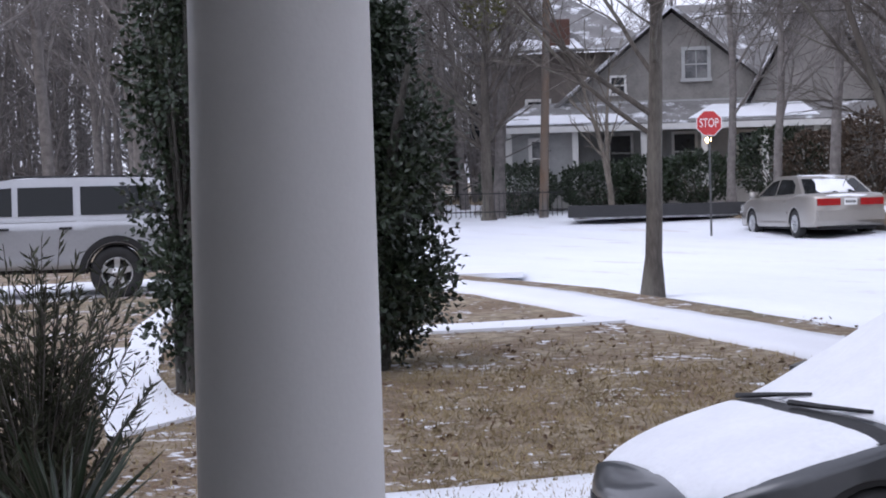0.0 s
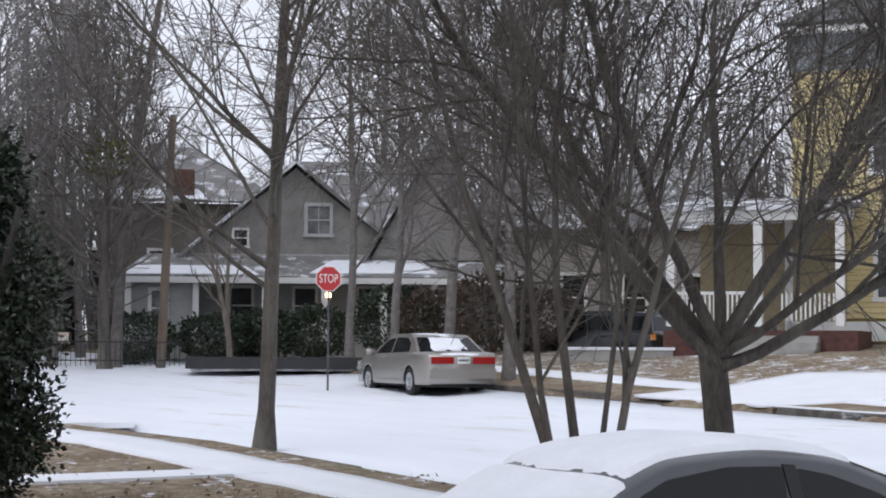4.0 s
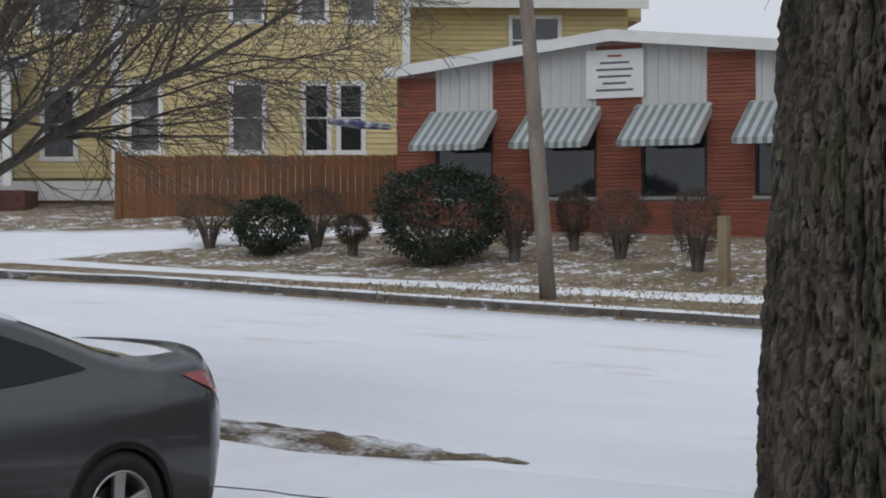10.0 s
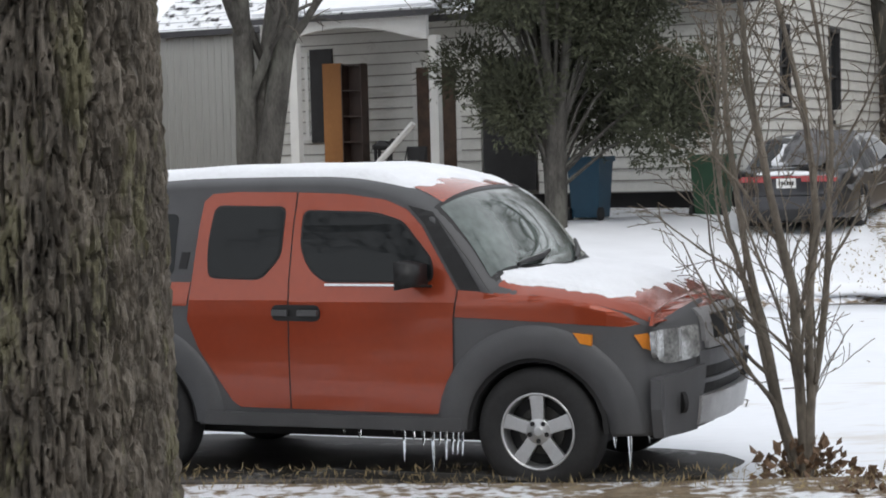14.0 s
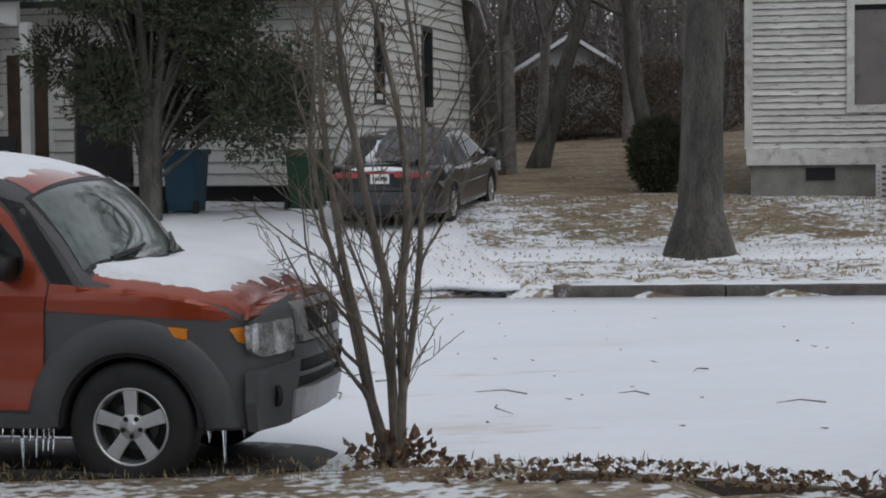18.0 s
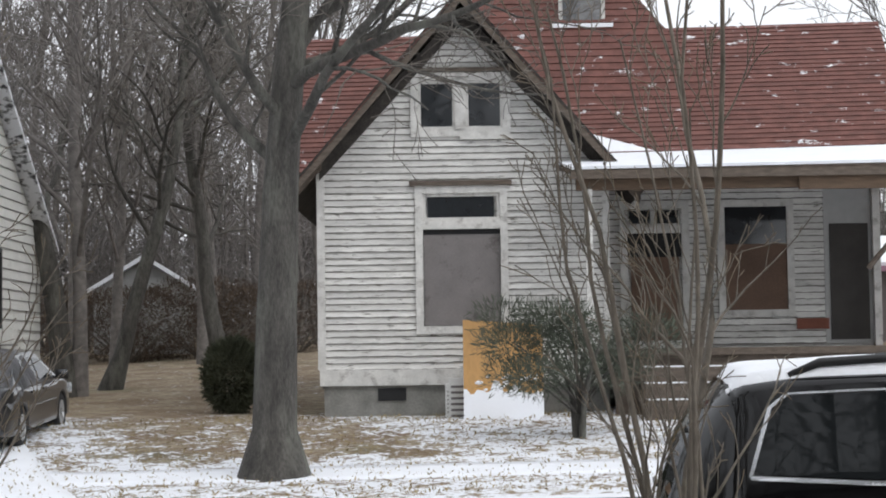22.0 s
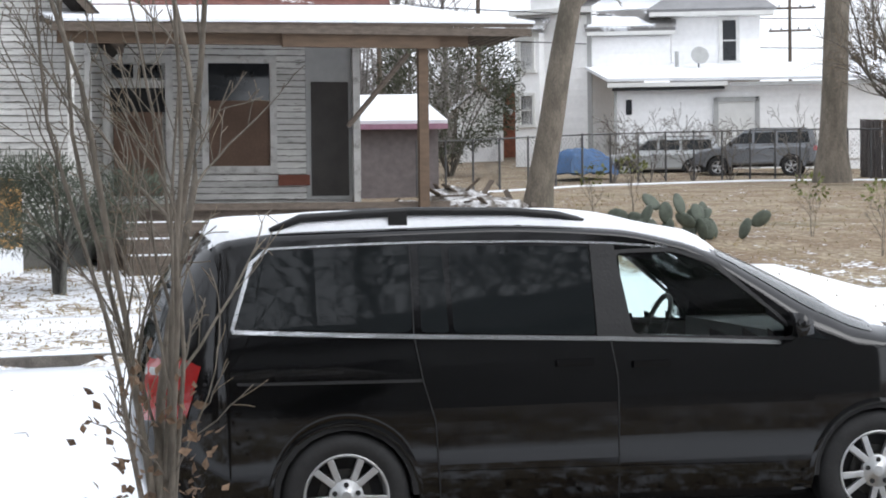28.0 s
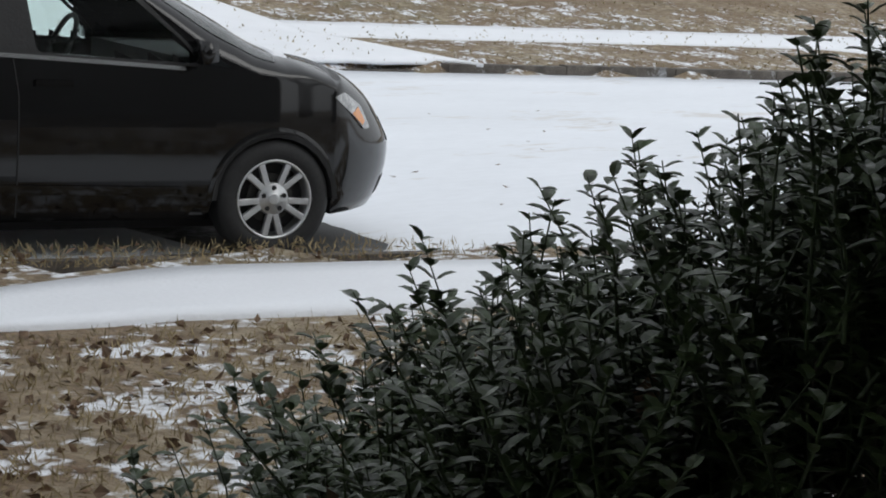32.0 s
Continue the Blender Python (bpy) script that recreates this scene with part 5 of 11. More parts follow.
    k.snow(c, 1.50, 1.62, 0.80, 0.012, "snow at the foot of the windscreen", 6, 0.5, 2.0, (0.06, 0.06), 8, 30)
    return c


VAN = place_car(minivan(), (*polar(31.7, 9.75).xy, 0.30), (*polar(47.5, 10.5).xy, 0.33), -1, 0.86)


# -- dark grey coupe, nose to the house --
def coupe():
    grey = paint("dark_grey_metallic", (0.075, 0.079, 0.085), 0.5, 0.3)
    k = Skin([(-2.12, 1.070), (-1.95, 1.082), (-1.72, 1.078), (-1.52, 1.115), (-1.10, 1.265), (-0.75, 1.365), (-0.35, 1.402), (0.10, 1.380), (0.42, 1.290), (0.8, 1.095), (1.22, 0.890), (1.36, 0.865), (1.65, 0.805), (1.82, 0.755), (1.95, 0.705), (2.05, 0.655), (2.12, 0.60)],
             [(0.2, 0.82), (0.35, 0.86), (0.6, 0.875), (0.75, 0.87), (0.88, 0.845), (0.96, 0.80), (1.3, 0.645), (1.45, 0.59)],
             [(-2.1, 0.96), (-1.5, 1.0), (1.0, 1.0), (1.4, 0.99), (1.6, 0.965), (1.80, 0.915), (1.95, 0.835), (2.05, 0.75)],
             [(-2.1, 0.11), (-1.7, 0.12), (-1.3, 0.16), (-0.8, 0.10), (0.1, 0.08), (0.4, 0.10), (0.8, 0.14), (1.2, 0.13), (1.7, 0.14)],
             [(-2.1, 3.2), (-1.3, 2.6), (-0.5, 3.0), (0.2, 3.0), (0.8, 2.6), (1.2, 2.8), (1.7, 2.6)],
             (-1.98, 2.05), [(0.25, -2.22), (0.45, -2.32), (0.7, -2.36), (0.92, -2.28), (1.07, -2.16)], [(0.22, 2.14), (0.40, 2.22), (0.52, 2.21), (0.60, 2.14), (0.655, 2.06)], (3.6, 2.4), (-1.32, 1.33), 0.345, 0.31, 0.22)
    c = car_base("coupe", "dark grey coupe with a snow-covered windscreen on the drive", grey, k, 0.205, 5)
    for s in (-1, 1):
        d = part("door", k.patch([(-0.54, 0.32), (0.80, 0.30), (0.92, 0.52), (0.93, 0.845), (0.5, 0.885), (-0.40, 0.955), (-0.56, 0.80)], s, 0.003, 0.02, 12), grey, c)
        part("window", k.patch(rounded([(-0.42, 0.985), (0.20, 0.945), (0.80, 0.900), (0.86, 0.915), (0.52, 1.115), (0.20, 1.250), (-0.15, 1.295), (-0.46, 1.285)], 0.03), s, 0.006, 0.012), GLASS_DARK, d)
        strip(k, [(-0.42, 0.970), (0.0, 0.945), (0.45, 0.910), (0.84, 0.885)], s, 0.020, 0.012, CHROME, d, "window_sill")
        handle(d, -0.30, s * (k.y(-0.3, 0.85) + 0.004), 0.855, s, grey, 0.2)
        part("quarter_window", k.patch(rounded([(-0.53, 1.275), (-0.56, 0.985), (-0.80, 0.995), (-1.20, 1.030), (-0.95, 1.150), (-0.72, 1.235)], 0.03), s, 0.006, 0.012), GLASS_DARK, c)
        part("window_bar", k.patch([(-0.46, 0.975), (-0.55, 0.975), (-0.53, 1.29), (-0.46, 1.295)], s, 0.009, 0.012, 5), TRIM_BLACK, c)
        part("door_seam", seam(k, [(-0.41, 0.96), (-0.565, 0.80), (-0.545, 0.32)], s, 0.006), DARK, c)
        mirror(c, 0.78, s * (k.y(0.78, 0.88) - 0.02), 0.90, s, grey, 0.85)
        part("tail_lamp", k.patch(rounded([(-1.80, 0.955), (-1.98, 0.96), (-2.12, 0.94), (-2.22, 0.80), (-2.14, 0.76), (-2.0, 0.85)], 0.02), s, 0.008, 0.02, 8), RED_LENS, c, "red tail lamp")
        part("headlamp", k.patch([(1.70, 0.55), (1.96, 0.45), (2.00, 0.49), (1.90, 0.56), (1.74, 0.60)], s, 0.006, 0.02, 8), LAMP_LENS, c)
    part("windscreen", k.sheet(0.40, 1.16, -0.94, 0.94, 0.004, 20, 24, (0.08, 0.10)), GLASS_DARK, c, smooth=True)
    part("rear_window", k.sheet(-1.48, -0.86, -0.86, 0.86, 0.004, 20, 24, (-0.06, -0.05)), GLASS_DARK, c, smooth=True)
    part("cowl", k.sheet(1.20, 1.30, -0.95, 0.95, 0.004, 4, 24, (0.10, 0.10)), TRIM_BLACK, c, smooth=True)
    part("grille", k.face_patch([(-0.45, 0.42), (0.45, 0.42), (0.45, 0.50), (-0.45, 0.50)], 0.006, 0.012), DARK, c)
    for y in (-0.58, 0.02):
        line = [(1.33, y), (1.29, y + 0.28), (1.20, y + 0.56)]
        part("wiper", a_tube([(x, q, k.top(x, q) + 0.028) for x, q in line], [0.015, 0.013, 0.008], 6), TRIM_BLACK, c, "black wiper with snow on it")
    k.snow(c, 0.40, 1.17, 0.97, 0.022, "snow on the windscreen", 4, 0.05, 2.0, (0.08, 0.10))
    k.snow(c, -0.92, 0.395, 0.90, 0.028, "snow on the roof", 6, 0.10, 2.0, (-0.05, 0.08))
    k.snow(c, 1.27, 2.12, 0.97, 0.012, "thin snow on the bonnet", 7, 0.20, 2.0, (0.10, 0.0), 72, 56)
    k.snow(c, -1.93, -1.58, 0.80, 0.010, "thin snow on the boot", 9, 0.4, 2.0, (-0.04, -0.04))
    return c


CP = coupe()
CP.matrix_world = pose(-7.37, 5.95, 0.255, 0, 1.18, 262.9)


def crumpled_sheet():
    bm = bmesh.new()
    grid = []
    for i in range(15):
        row = []
        for j in range(11):
            u, v = i / 14, j / 10
            x, y = -2.35 + 1.9 * u, -0.96 + 1.15 * v
            z = (1.02 + 0.42 * min(1, u * 1.6)) * (1 if v > 0.25 else 0.62 + 1.5 * v) + 0.10 * noise.noise((x * 3, y * 4, 1)) + (0.22 * math.exp(-((u - 0.35) ** 2 + (v - 0.8) ** 2) * 14))
            row.append(bm.verts.new((x, y + 0.05 * noise.noise((x * 4, 2, y * 3)), z + 0.05)))
        grid.append(row)
    for i in range(14):
        for j in range(10):
            bm.faces.new((grid[i][j], grid[i + 1][j], grid[i + 1][j + 1], grid[i][j + 1]))
    bmesh.ops.solidify(bm, geom=bm.faces[:], thickness=0.006)
    return bm


def bare_patch(car, x0, x1, y0, y1, lift):
    """Wet asphalt where no snow fell beneath a parked car; its dark tone also paints the car's shadow."""
    bm = bmesh.new()
    ring = []
    n = 60
    for i in range(n):
        a = 2 * math.pi * i / n
        c, q = math.cos(a), math.sin(a)
        k = 1 / max(abs(c) ** 6 + abs(q) ** 6, 1e-6) ** (1 / 6)
        e = 1 + 0.05 * noise.noise((c * 3, q * 3, x0)) + 0.03 * noise.noise((c * 9, q * 9, x1))
        w = car.matrix_world @ Vector(((x0 + x1) / 2 + (x1 - x0) / 2 * c * k * e, (y0 + y1) / 2 + (y1 - y0) / 2 * q * k * e, 0))
        ring.append(bm.verts.new((w.x, w.y, ground_height(w.x, w.y) + lift)))
    bm.faces.new(ring)
    made = bmesh.ops.extrude_face_region(bm, geom=bm.faces[:])
    for v in made["geom"]:
        if isinstance(v, bmesh.types.BMVert):
            v.co.z -= 0.02
    return tagged(part("road_patch", bm, WET_TAR), "bare wet asphalt beneath a parked car, darkened as its shadow", "road", kind="structure")


# Bare asphalt, with the car's shadow put into its dark colour.
WET_TAR = shade("wet_shadowed_asphalt", (0.042, 0.041, 0.040), 0.6, spread=0.4, scale=3, grain=40, bump=0.3, other=(0.5, 0.51, 0.53), cut=0.72, spots=2.0)
bpy.context.view_layer.update()
bare_patch(XO, -2.1, 2.1, -0.90, 0.95, 0.012)
bare_patch(VAN, -2.45, 2.3, -0.98, 1.0, 0.012)


# -- champagne saloon across the street --
def saloon(name="saloon", label="champagne four-door saloon with snowy boot at the kerb", colour=(0.33, 0.31, 0.28), light_bar=False):
    col = paint(name + "_paint", colour, 0.5)
    half, belt, top, lean = 0.93, 0.93, 1.42, 0.22
    c = base_car(name, label, col,
                 [(-2.46, 0.42), (-2.54, 0.60), (-2.52, 0.93), (-2.3, 1.0), (-1.6, 1.0), (-1.2, 0.95), (1.2, 0.95), (1.5, 0.93), (2.2, 0.80), (2.45, 0.66), (2.52, 0.46)],
                 [(-1.85, 0.97), (-1.2, 1.36), (-0.85, 1.43), (0.0, 1.44), (0.35, 1.37), (1.25, 0.93)],
                 half, 0.25, (-1.42, 1.43), 0.325, 0.205, 7, belt, top, lean, plan=0.14)
    h2 = half - 0.035
    for s in (-1, 1):
        for nm, dr, win in (("front_door", [(-0.12, 0.34), (0.86, 0.34), (1.0, 0.6), (1.0, 0.94), (-0.12, 0.94)], [(-0.08, 0.99), (0.95, 0.97), (0.36, 1.30), (-0.06, 1.35)]),
                            ("rear_door", [(-0.13, 0.34), (-0.95, 0.34), (-1.08, 0.6), (-1.12, 0.94), (-0.13, 0.94)], [(-0.17, 0.99), (-0.17, 1.36), (-0.86, 1.35), (-1.2, 1.22), (-1.28, 1.02)])):
            d = part(nm, side_pane(dr, half, belt, top, 0, s, 0.003, 0.002), col, c)
            part("window", side_pane(win, h2, belt, top, lean, s, 0.004, 0.006), GLASS_DARK, d)
            handle(d, dr[0][0] + (0.12 if nm == "front_door" else -0.68), s * (half + 0.005), 0.84, s, col, 0.2)
        part("rub_strip", side_pane([(-1.0, 0.56), (0.95, 0.56), (0.95, 0.61), (-1.0, 0.61)], half, belt, top, 0, s, 0.012, 0.005), col, c)
        mirror(c, 0.95, s * (half - 0.05), 1.0, s, col)
        part("headlamp", side_pane([(2.05, 0.62), (2.36, 0.58), (2.38, 0.70), (2.10, 0.78)], half - 0.08, belt, top, 0, s, 0.03, 0.03), LAMP_LENS, c)
        part("tail_lamp", soft_edges(a_box(-2.555, -2.50, min(s * 0.24, s * 0.80), max(s * 0.24, s * 0.80), 0.84 if light_bar else 0.74, 0.90), 0.02), RED_LENS, c, "wide red tail lamp")
    part("windscreen", cross_pane((1.22, 0.965), (0.38, 1.36), h2, belt, top, lean, 0.05), GLASS_GREEN, c)
    part("rear_window", cross_pane((-1.80, 1.02), (-1.22, 1.355), h2, belt, top, lean, 0.07), GLASS_DARK, c)
    part("bumper", soft_edges(a_box(-2.62, -2.40, -0.80, 0.80, 0.40, 0.62), 0.05, 3), col, c)
    plate(c, -2.55, 0.82, -1)
    if light_bar:
        part("light_bar", a_box(-2.562, -2.55, -0.72, 0.72, 0.90, 0.93), RED_LENS, c, "thin red light bar")
        part("plastic_sheet", crumpled_sheet(), shade("cloudy_plastic", (0.22, 0.22, 0.23), 0.3, spread=0.3, scale=4), c, "torn grey plastic sheet")
        part("rear_diffuser", a_box(-2.63, -2.45, -0.6, 0.6, 0.26, 0.42), TRIM_BLACK, c)
    snow_cap(c, [(-1.75, 1.06), (-1.45, 1.22), (-1.22, 1.355)], 0.52, 0.55, 0.02, "snow on the rear window", 0.01, 0.16, 3)
    snow_cap(c, [(-1.86, 1.0), (-2.2, 1.005), (-2.48, 0.95)], 0.72, 0.66, 0.025, "snow on the boot lid", 0.008, 0.05, 4)
    snow_cap(c, [(-1.1, 1.39), (-0.85, 1.435), (0.0, 1.445), (0.3, 1.39)], 0.62, 0.62, 0.015, "thin snow on the roof", 0.006, 0.08, 5)
    return c


BUICK = saloon()
BUICK.matrix_world = pose(-38.95, 24.94, 1.04, 0, 0, 168.8)
SEDAN = saloon("sedan", "dark grey saloon under torn plastic sheeting on the drive", (0.03, 0.03, 0.034), True)
SEDAN.matrix_world = pose(3.2, 32.0, 0.93, 0, -3.5, 70)
# ---- houses: in each frame x runs along the front, y away from the street, z up ----
def house_frame(bearing, distance):
    p = polar(bearing, distance)
    return pose(p.x, p.y, 0, 0, 0, -bearing)


def lap_board(bm, x0, x1, y, z, h, lap=0.02, x0t=None, x1t=None):
    """One weatherboard: its foot stands proud, its head is tucked under the next."""
    x0t, x1t = x0 if x0t is None else x0t, x1 if x1t is None else x1t
    v = [bm.verts.new(p) for p in ((x0, y - lap, z), (x1, y - lap, z), (x1, y + 0.01, z), (x0, y + 0.01, z),
                                   (x0t, y - 0.003, z + h), (x1t, y - 0.003, z + h), (x1t, y + 0.01, z + h), (x0t, y + 0.01, z + h))]
    for f in ((3, 2, 1, 0), (4, 5, 6, 7), (0, 1, 5, 4), (1, 2, 6, 5), (2, 3, 7, 6), (3, 0, 4, 7)):
        bm.faces.new([v[i] for i in f])


def boards(parent, x0, x1, y, z0, z1, pitch, mat, edge=None, turn=None, lap=0.02, holes=(), skip=0.0, seed=1):
    """A wall of weatherboards, each a piece; edge(z) gives the ends under a gable; holes are left open."""
    rng = random.Random(seed)
    z = z0
    while z < z1 - 0.02:
        h = min(pitch, z1 - z)
        a, b = edge(z) if edge else (x0, x1)
        at, bt = edge(z + h) if edge else (x0, x1)
        spans = [(a, b, at, bt)]
        for hx0, hx1, hz0, hz1 in holes:
            if hz0 < z + h / 2 < hz1:
                new_spans = []
                for s in spans:
                    if hx0 > s[0] and hx1 < s[1]:
                        new_spans += [(s[0], hx0, s[2], hx0), (hx1, s[1], hx1, s[3])]
                    else:
                        new_spans.append(s)
                spans = new_spans
        for s in spans:
            if rng.random() < skip or s[1] - s[0] < 0.05:
                continue
            bm = bmesh.new()
            lap_board(bm, s[0], s[1], y + rng.uniform(-0.004, 0.004) * 1, z, h, lap, s[2], s[3])
            ob = part("board", bm, mat, parent)
            if turn is not None:
                ob.matrix_local = turn
        z += pitch


def bar_frame(parent, name, x0, x1, z0, z1, y0, y1, w, mat, turn=None, sill=0.0):
    """A window or door surround of four bars."""
    for a in ((x0, x1, z1 - w, z1), (x0 - sill, x1 + sill, z0, z0 + w), (x0, x0 + w, z0 + w, z1 - w), (x1 - w, x1, z0 + w, z1 - w)):
        o = part(name, a_box(a[0], a[1], y0, y1, a[2], a[3]), mat, parent)
        if turn is not None:
            o.matrix_local = turn


def sash_window(parent, x0, x1, z0, z1, y, frame_mat, pane_mat, w=0.10, bars=1, cols=1, turn=None):
    """A sash window standing in its opening: surround, panes, meeting rail, glazing bars."""
    win = part("window", a_box(x0 + w, x1 - w, y + 0.05, y + 0.07, z0 + w, z1 - w), pane_mat, parent)
    if turn is not None:
        win.matrix_local = turn
    bar_frame(win, "window_frame", x0, x1, z0, z1, y - 0.035, y + 0.06, w, frame_mat, sill=0.04)
    for k in range(1, bars + 1):
        z = z0 + (z1 - z0) * k / (bars + 1)
        part("glazing_bar", a_box(x0 + w, x1 - w, y + 0.015, y + 0.055, z - 0.022, z + 0.022), frame_mat, win)
    for k in range(1, cols):
        x = x0 + (x1 - x0) * k / cols
        part("glazing_bar", a_box(x - 0.012, x + 0.012, y + 0.02, y + 0.052, z0 + w, z1 - w), frame_mat, win)
    return win


def roof_plane(corners, thick=0.08):
    """A sloping slab from four corners given in order round."""
    c = [Vector(p) for p in corners]
    n = (c[1] - c[0]).cross(c[2] - c[0]).normalized()
    if n.z < 0:
        n = -n
    bm = bmesh.new()
    lo = [bm.verts.new(p) for p in c]
    hi = [bm.verts.new(p + n * thick) for p in c]
    k = len(c)
    bm.faces.new(lo)
    bm.faces.new(hi[::-1])
    for i in range(k):
        bm.faces.new((lo[i], hi[i], hi[(i + 1) % k], lo[(i + 1) % k]))
    return bm


def shingle_rows(parent, a, b, c, d, rows, mat, thick=0.02):
    """Courses of shingles between the lower edge a-b and the upper edge d-c, each course a piece."""
    a, b, c, d = map(Vector, (a, b, c, d))
    n = (b - a).cross(d - a).normalized()
    if n.z < 0:
        n = -n
    for i in range(rows):
        k0, k1 = i / rows, (i + 1.25) / rows
        k1 = min(k1, 1.0)
        p = [a.lerp(d, k0) + n * thick * 1.6, b.lerp(c, k0) + n * thick * 1.6, b.lerp(c, k1) + n * 0.004, a.lerp(d, k1) + n * 0.004]
        q = [v - n * thick for v in p]
        bm = bmesh.new()
        hi, lo = [bm.verts.new(v) for v in p], [bm.verts.new(v) for v in q]
        bm.faces.new(hi)
        bm.faces.new(lo[::-1])
        for j in range(4):
            bm.faces.new((hi[j], lo[j], lo[(j + 1) % 4], hi[(j + 1) % 4]))
        part("shingle_course", bm, mat, parent)


PEELING = shade("peeling_white_paint", (0.66, 0.65, 0.62), 0.8, spread=0.16, scale=3, grain=35, bump=0.3, other=(0.19, 0.175, 0.155), cut=0.66, soft=0.05, spots=9.0,
                random_tint=0.13, stretch=(0.45, 1, 2.2))
PEEL_TRIM = shade("weathered_trim", (0.62, 0.61, 0.58), 0.75, spread=0.12, scale=4, grain=30, other=(0.25, 0.23, 0.21), cut=0.66, spots=5)
RED_SHINGLE = shade("red_shingle", (0.150, 0.064, 0.052), 0.9, spread=0.25, scale=4, grain=25, bump=0.4, other=(0.75, 0.76, 0.78), cut=0.70, soft=0.03, spots=3.2,
                    random_tint=0.10, stretch=(1, 1, 1.5))
GREY_BOARD = shade("grey_hardboard", (0.19, 0.175, 0.17), 0.8, spread=0.12, scale=2.5, grain=30, other=(0.08, 0.07, 0.065), cut=0.70, spots=3)
BROWN_BOARD = shade("brown_hardboard", (0.135, 0.082, 0.055), 0.75, spread=0.15, scale=2, grain=25)
OLD_WOOD = shade("old_wood", (0.12, 0.095, 0.075), 0.9, spread=0.3, scale=5, grain=40, bump=0.4, stretch=(1, 1, 4))
RAW_WOOD = shade("raw_lumber", (0.105, 0.068, 0.042), 0.8, spread=0.2, scale=3, grain=40, stretch=(1, 1, 4))
PLYWOOD = shade("plywood", (0.50, 0.285, 0.105), 0.7, spread=0.14, scale=1.6, grain=22, stretch=(1, 1, 0.35))
BLOCK = shade("cement_block", (0.24, 0.235, 0.215), 0.9, spread=0.2, scale=3, grain=30)
PANE = shade("window_pane", (0.022, 0.025, 0.028), 0.05, spread=0.1, bump=0.0, coat=0.6)
CURTAIN_PANE = shade("curtained_pane", (0.20, 0.20, 0.20), 0.25, spread=0.25, scale=4, bump=0.0, coat=0.5, other=(0.06, 0.065, 0.07), cut=0.55, spots=1.5)


# Near-black; the shade under the eaves is put into this wood colour.
SOFFIT = shade("eave_shadowed_wood", (0.055, 0.048, 0.042), 0.95, spread=0.4, scale=5, grain=40)


def abandoned_house():
    m = house_frame(20, 33.5)
    h = thing("abandoned_house", m, "peeling white wooden house with a red shingle roof, boarded up", "house")
    L, R, base, eave, top = -2.62, 2.48, 1.15, 5.5, 8.42
    cx = (L + R) / 2
    slope = (top - eave) / (R - cx)
    wall = part("front_wall", a_slab([(L, base + 0.8), (R, base + 0.8), (R, eave), (cx, top - 0.1), (L, eave)], 0.09, 0.2), PEELING, h)

    def edge(z):
        if z <= eave:
            return (L, R)
        k = (z - eave) / slope
        return (L + k, R - k)

    holes = ((-0.86, 0.66, 2.66, 5.16), (-0.93, 0.74, 6.16, 7.2))
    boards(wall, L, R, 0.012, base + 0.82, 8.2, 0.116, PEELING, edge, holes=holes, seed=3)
    part("side_wall", a_box(L, L + 0.15, 0.2, 9.5, base + 0.5, eave), PEELING, h)
    part("side_wall", a_box(R - 0.15, R, 0.2, 2.0, base + 0.5, eave), PEELING, h)
    part("foundation", a_box(L + 0.05, R, 0.06, 9.0, base - 0.5, base + 0.55), BLOCK, h, "grey rendered block foundation")
    part("skirt_board", a_box(L - 0.02, R, -0.03, 0.1, base + 0.55, base + 0.83), PEEL_TRIM, h)
    part("crawl_vent", a_box(-1.62, -1.12, 0.03, 0.07, base + 0.28, base + 0.50), DARK, h)
    part("corner_board", a_box(L - 0.05, L + 0.09, -0.03, 0.1, base + 0.83, eave), PEEL_TRIM, h)
    part("corner_board", a_box(R - 0.08, R + 0.04, -0.03, 0.1, base + 0.83, eave), PEEL_TRIM, h)
    # big boarded window with a dark transom
    w = part("window", a_box(-0.78, 0.58, 0.03, 0.06, 2.74, 4.45), GREY_BOARD, h, "tall window boarded with grey hardboard")
    bar_frame(w, "window_frame", -0.92, 0.72, 2.6, 5.22, -0.05, 0.07, 0.13, PEEL_TRIM, sill=0.0)
    part("transom_bar", a_box(-0.79, 0.59, -0.04, 0.06, 4.45, 4.60), PEEL_TRIM, w)
    part("transom_pane", a_box(-0.70, 0.48, 0.03, 0.05, 4.66, 5.05), PANE, w)
    bar_frame(w, "transom_frame", -0.79, 0.59, 4.60, 5.09, 0.0, 0.05, 0.06, PEEL_TRIM)
    # Near-black strip paints the shade in the gap above the board.
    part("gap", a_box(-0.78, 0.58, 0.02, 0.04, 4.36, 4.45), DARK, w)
    part("drip_cap", a_box(-1.02, 0.80, -0.10, 0.06, 5.22, 5.31), OLD_WOOD, w)
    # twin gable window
    # Near-black backing paints the unlit room behind the broken panes.
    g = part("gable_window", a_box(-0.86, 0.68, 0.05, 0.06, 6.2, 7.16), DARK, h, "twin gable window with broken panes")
    bar_frame(g, "window_frame", -0.98, 0.80, 6.1, 7.24, -0.05, 0.06, 0.14, PEEL_TRIM)
    part("mullion", a_box(-0.19, 0.01, -0.05, 0.06, 6.2, 7.16), PEEL_TRIM, g)
    for x0, x1 in ((-0.84, -0.19), (0.01, 0.66)):
        part("pane", a_box(x0 + 0.06, x1 - 0.05, 0.035, 0.045, 6.28, 7.05), PANE, g)
        bar_frame(g, "sash", x0, x1, 6.24, 7.1, 0.0, 0.045, 0.045, PEEL_TRIM)
    part("drip_cap", a_box(-1.02, 0.84, -0.08, 0.06, 7.26, 7.33), OLD_WOOD, g)
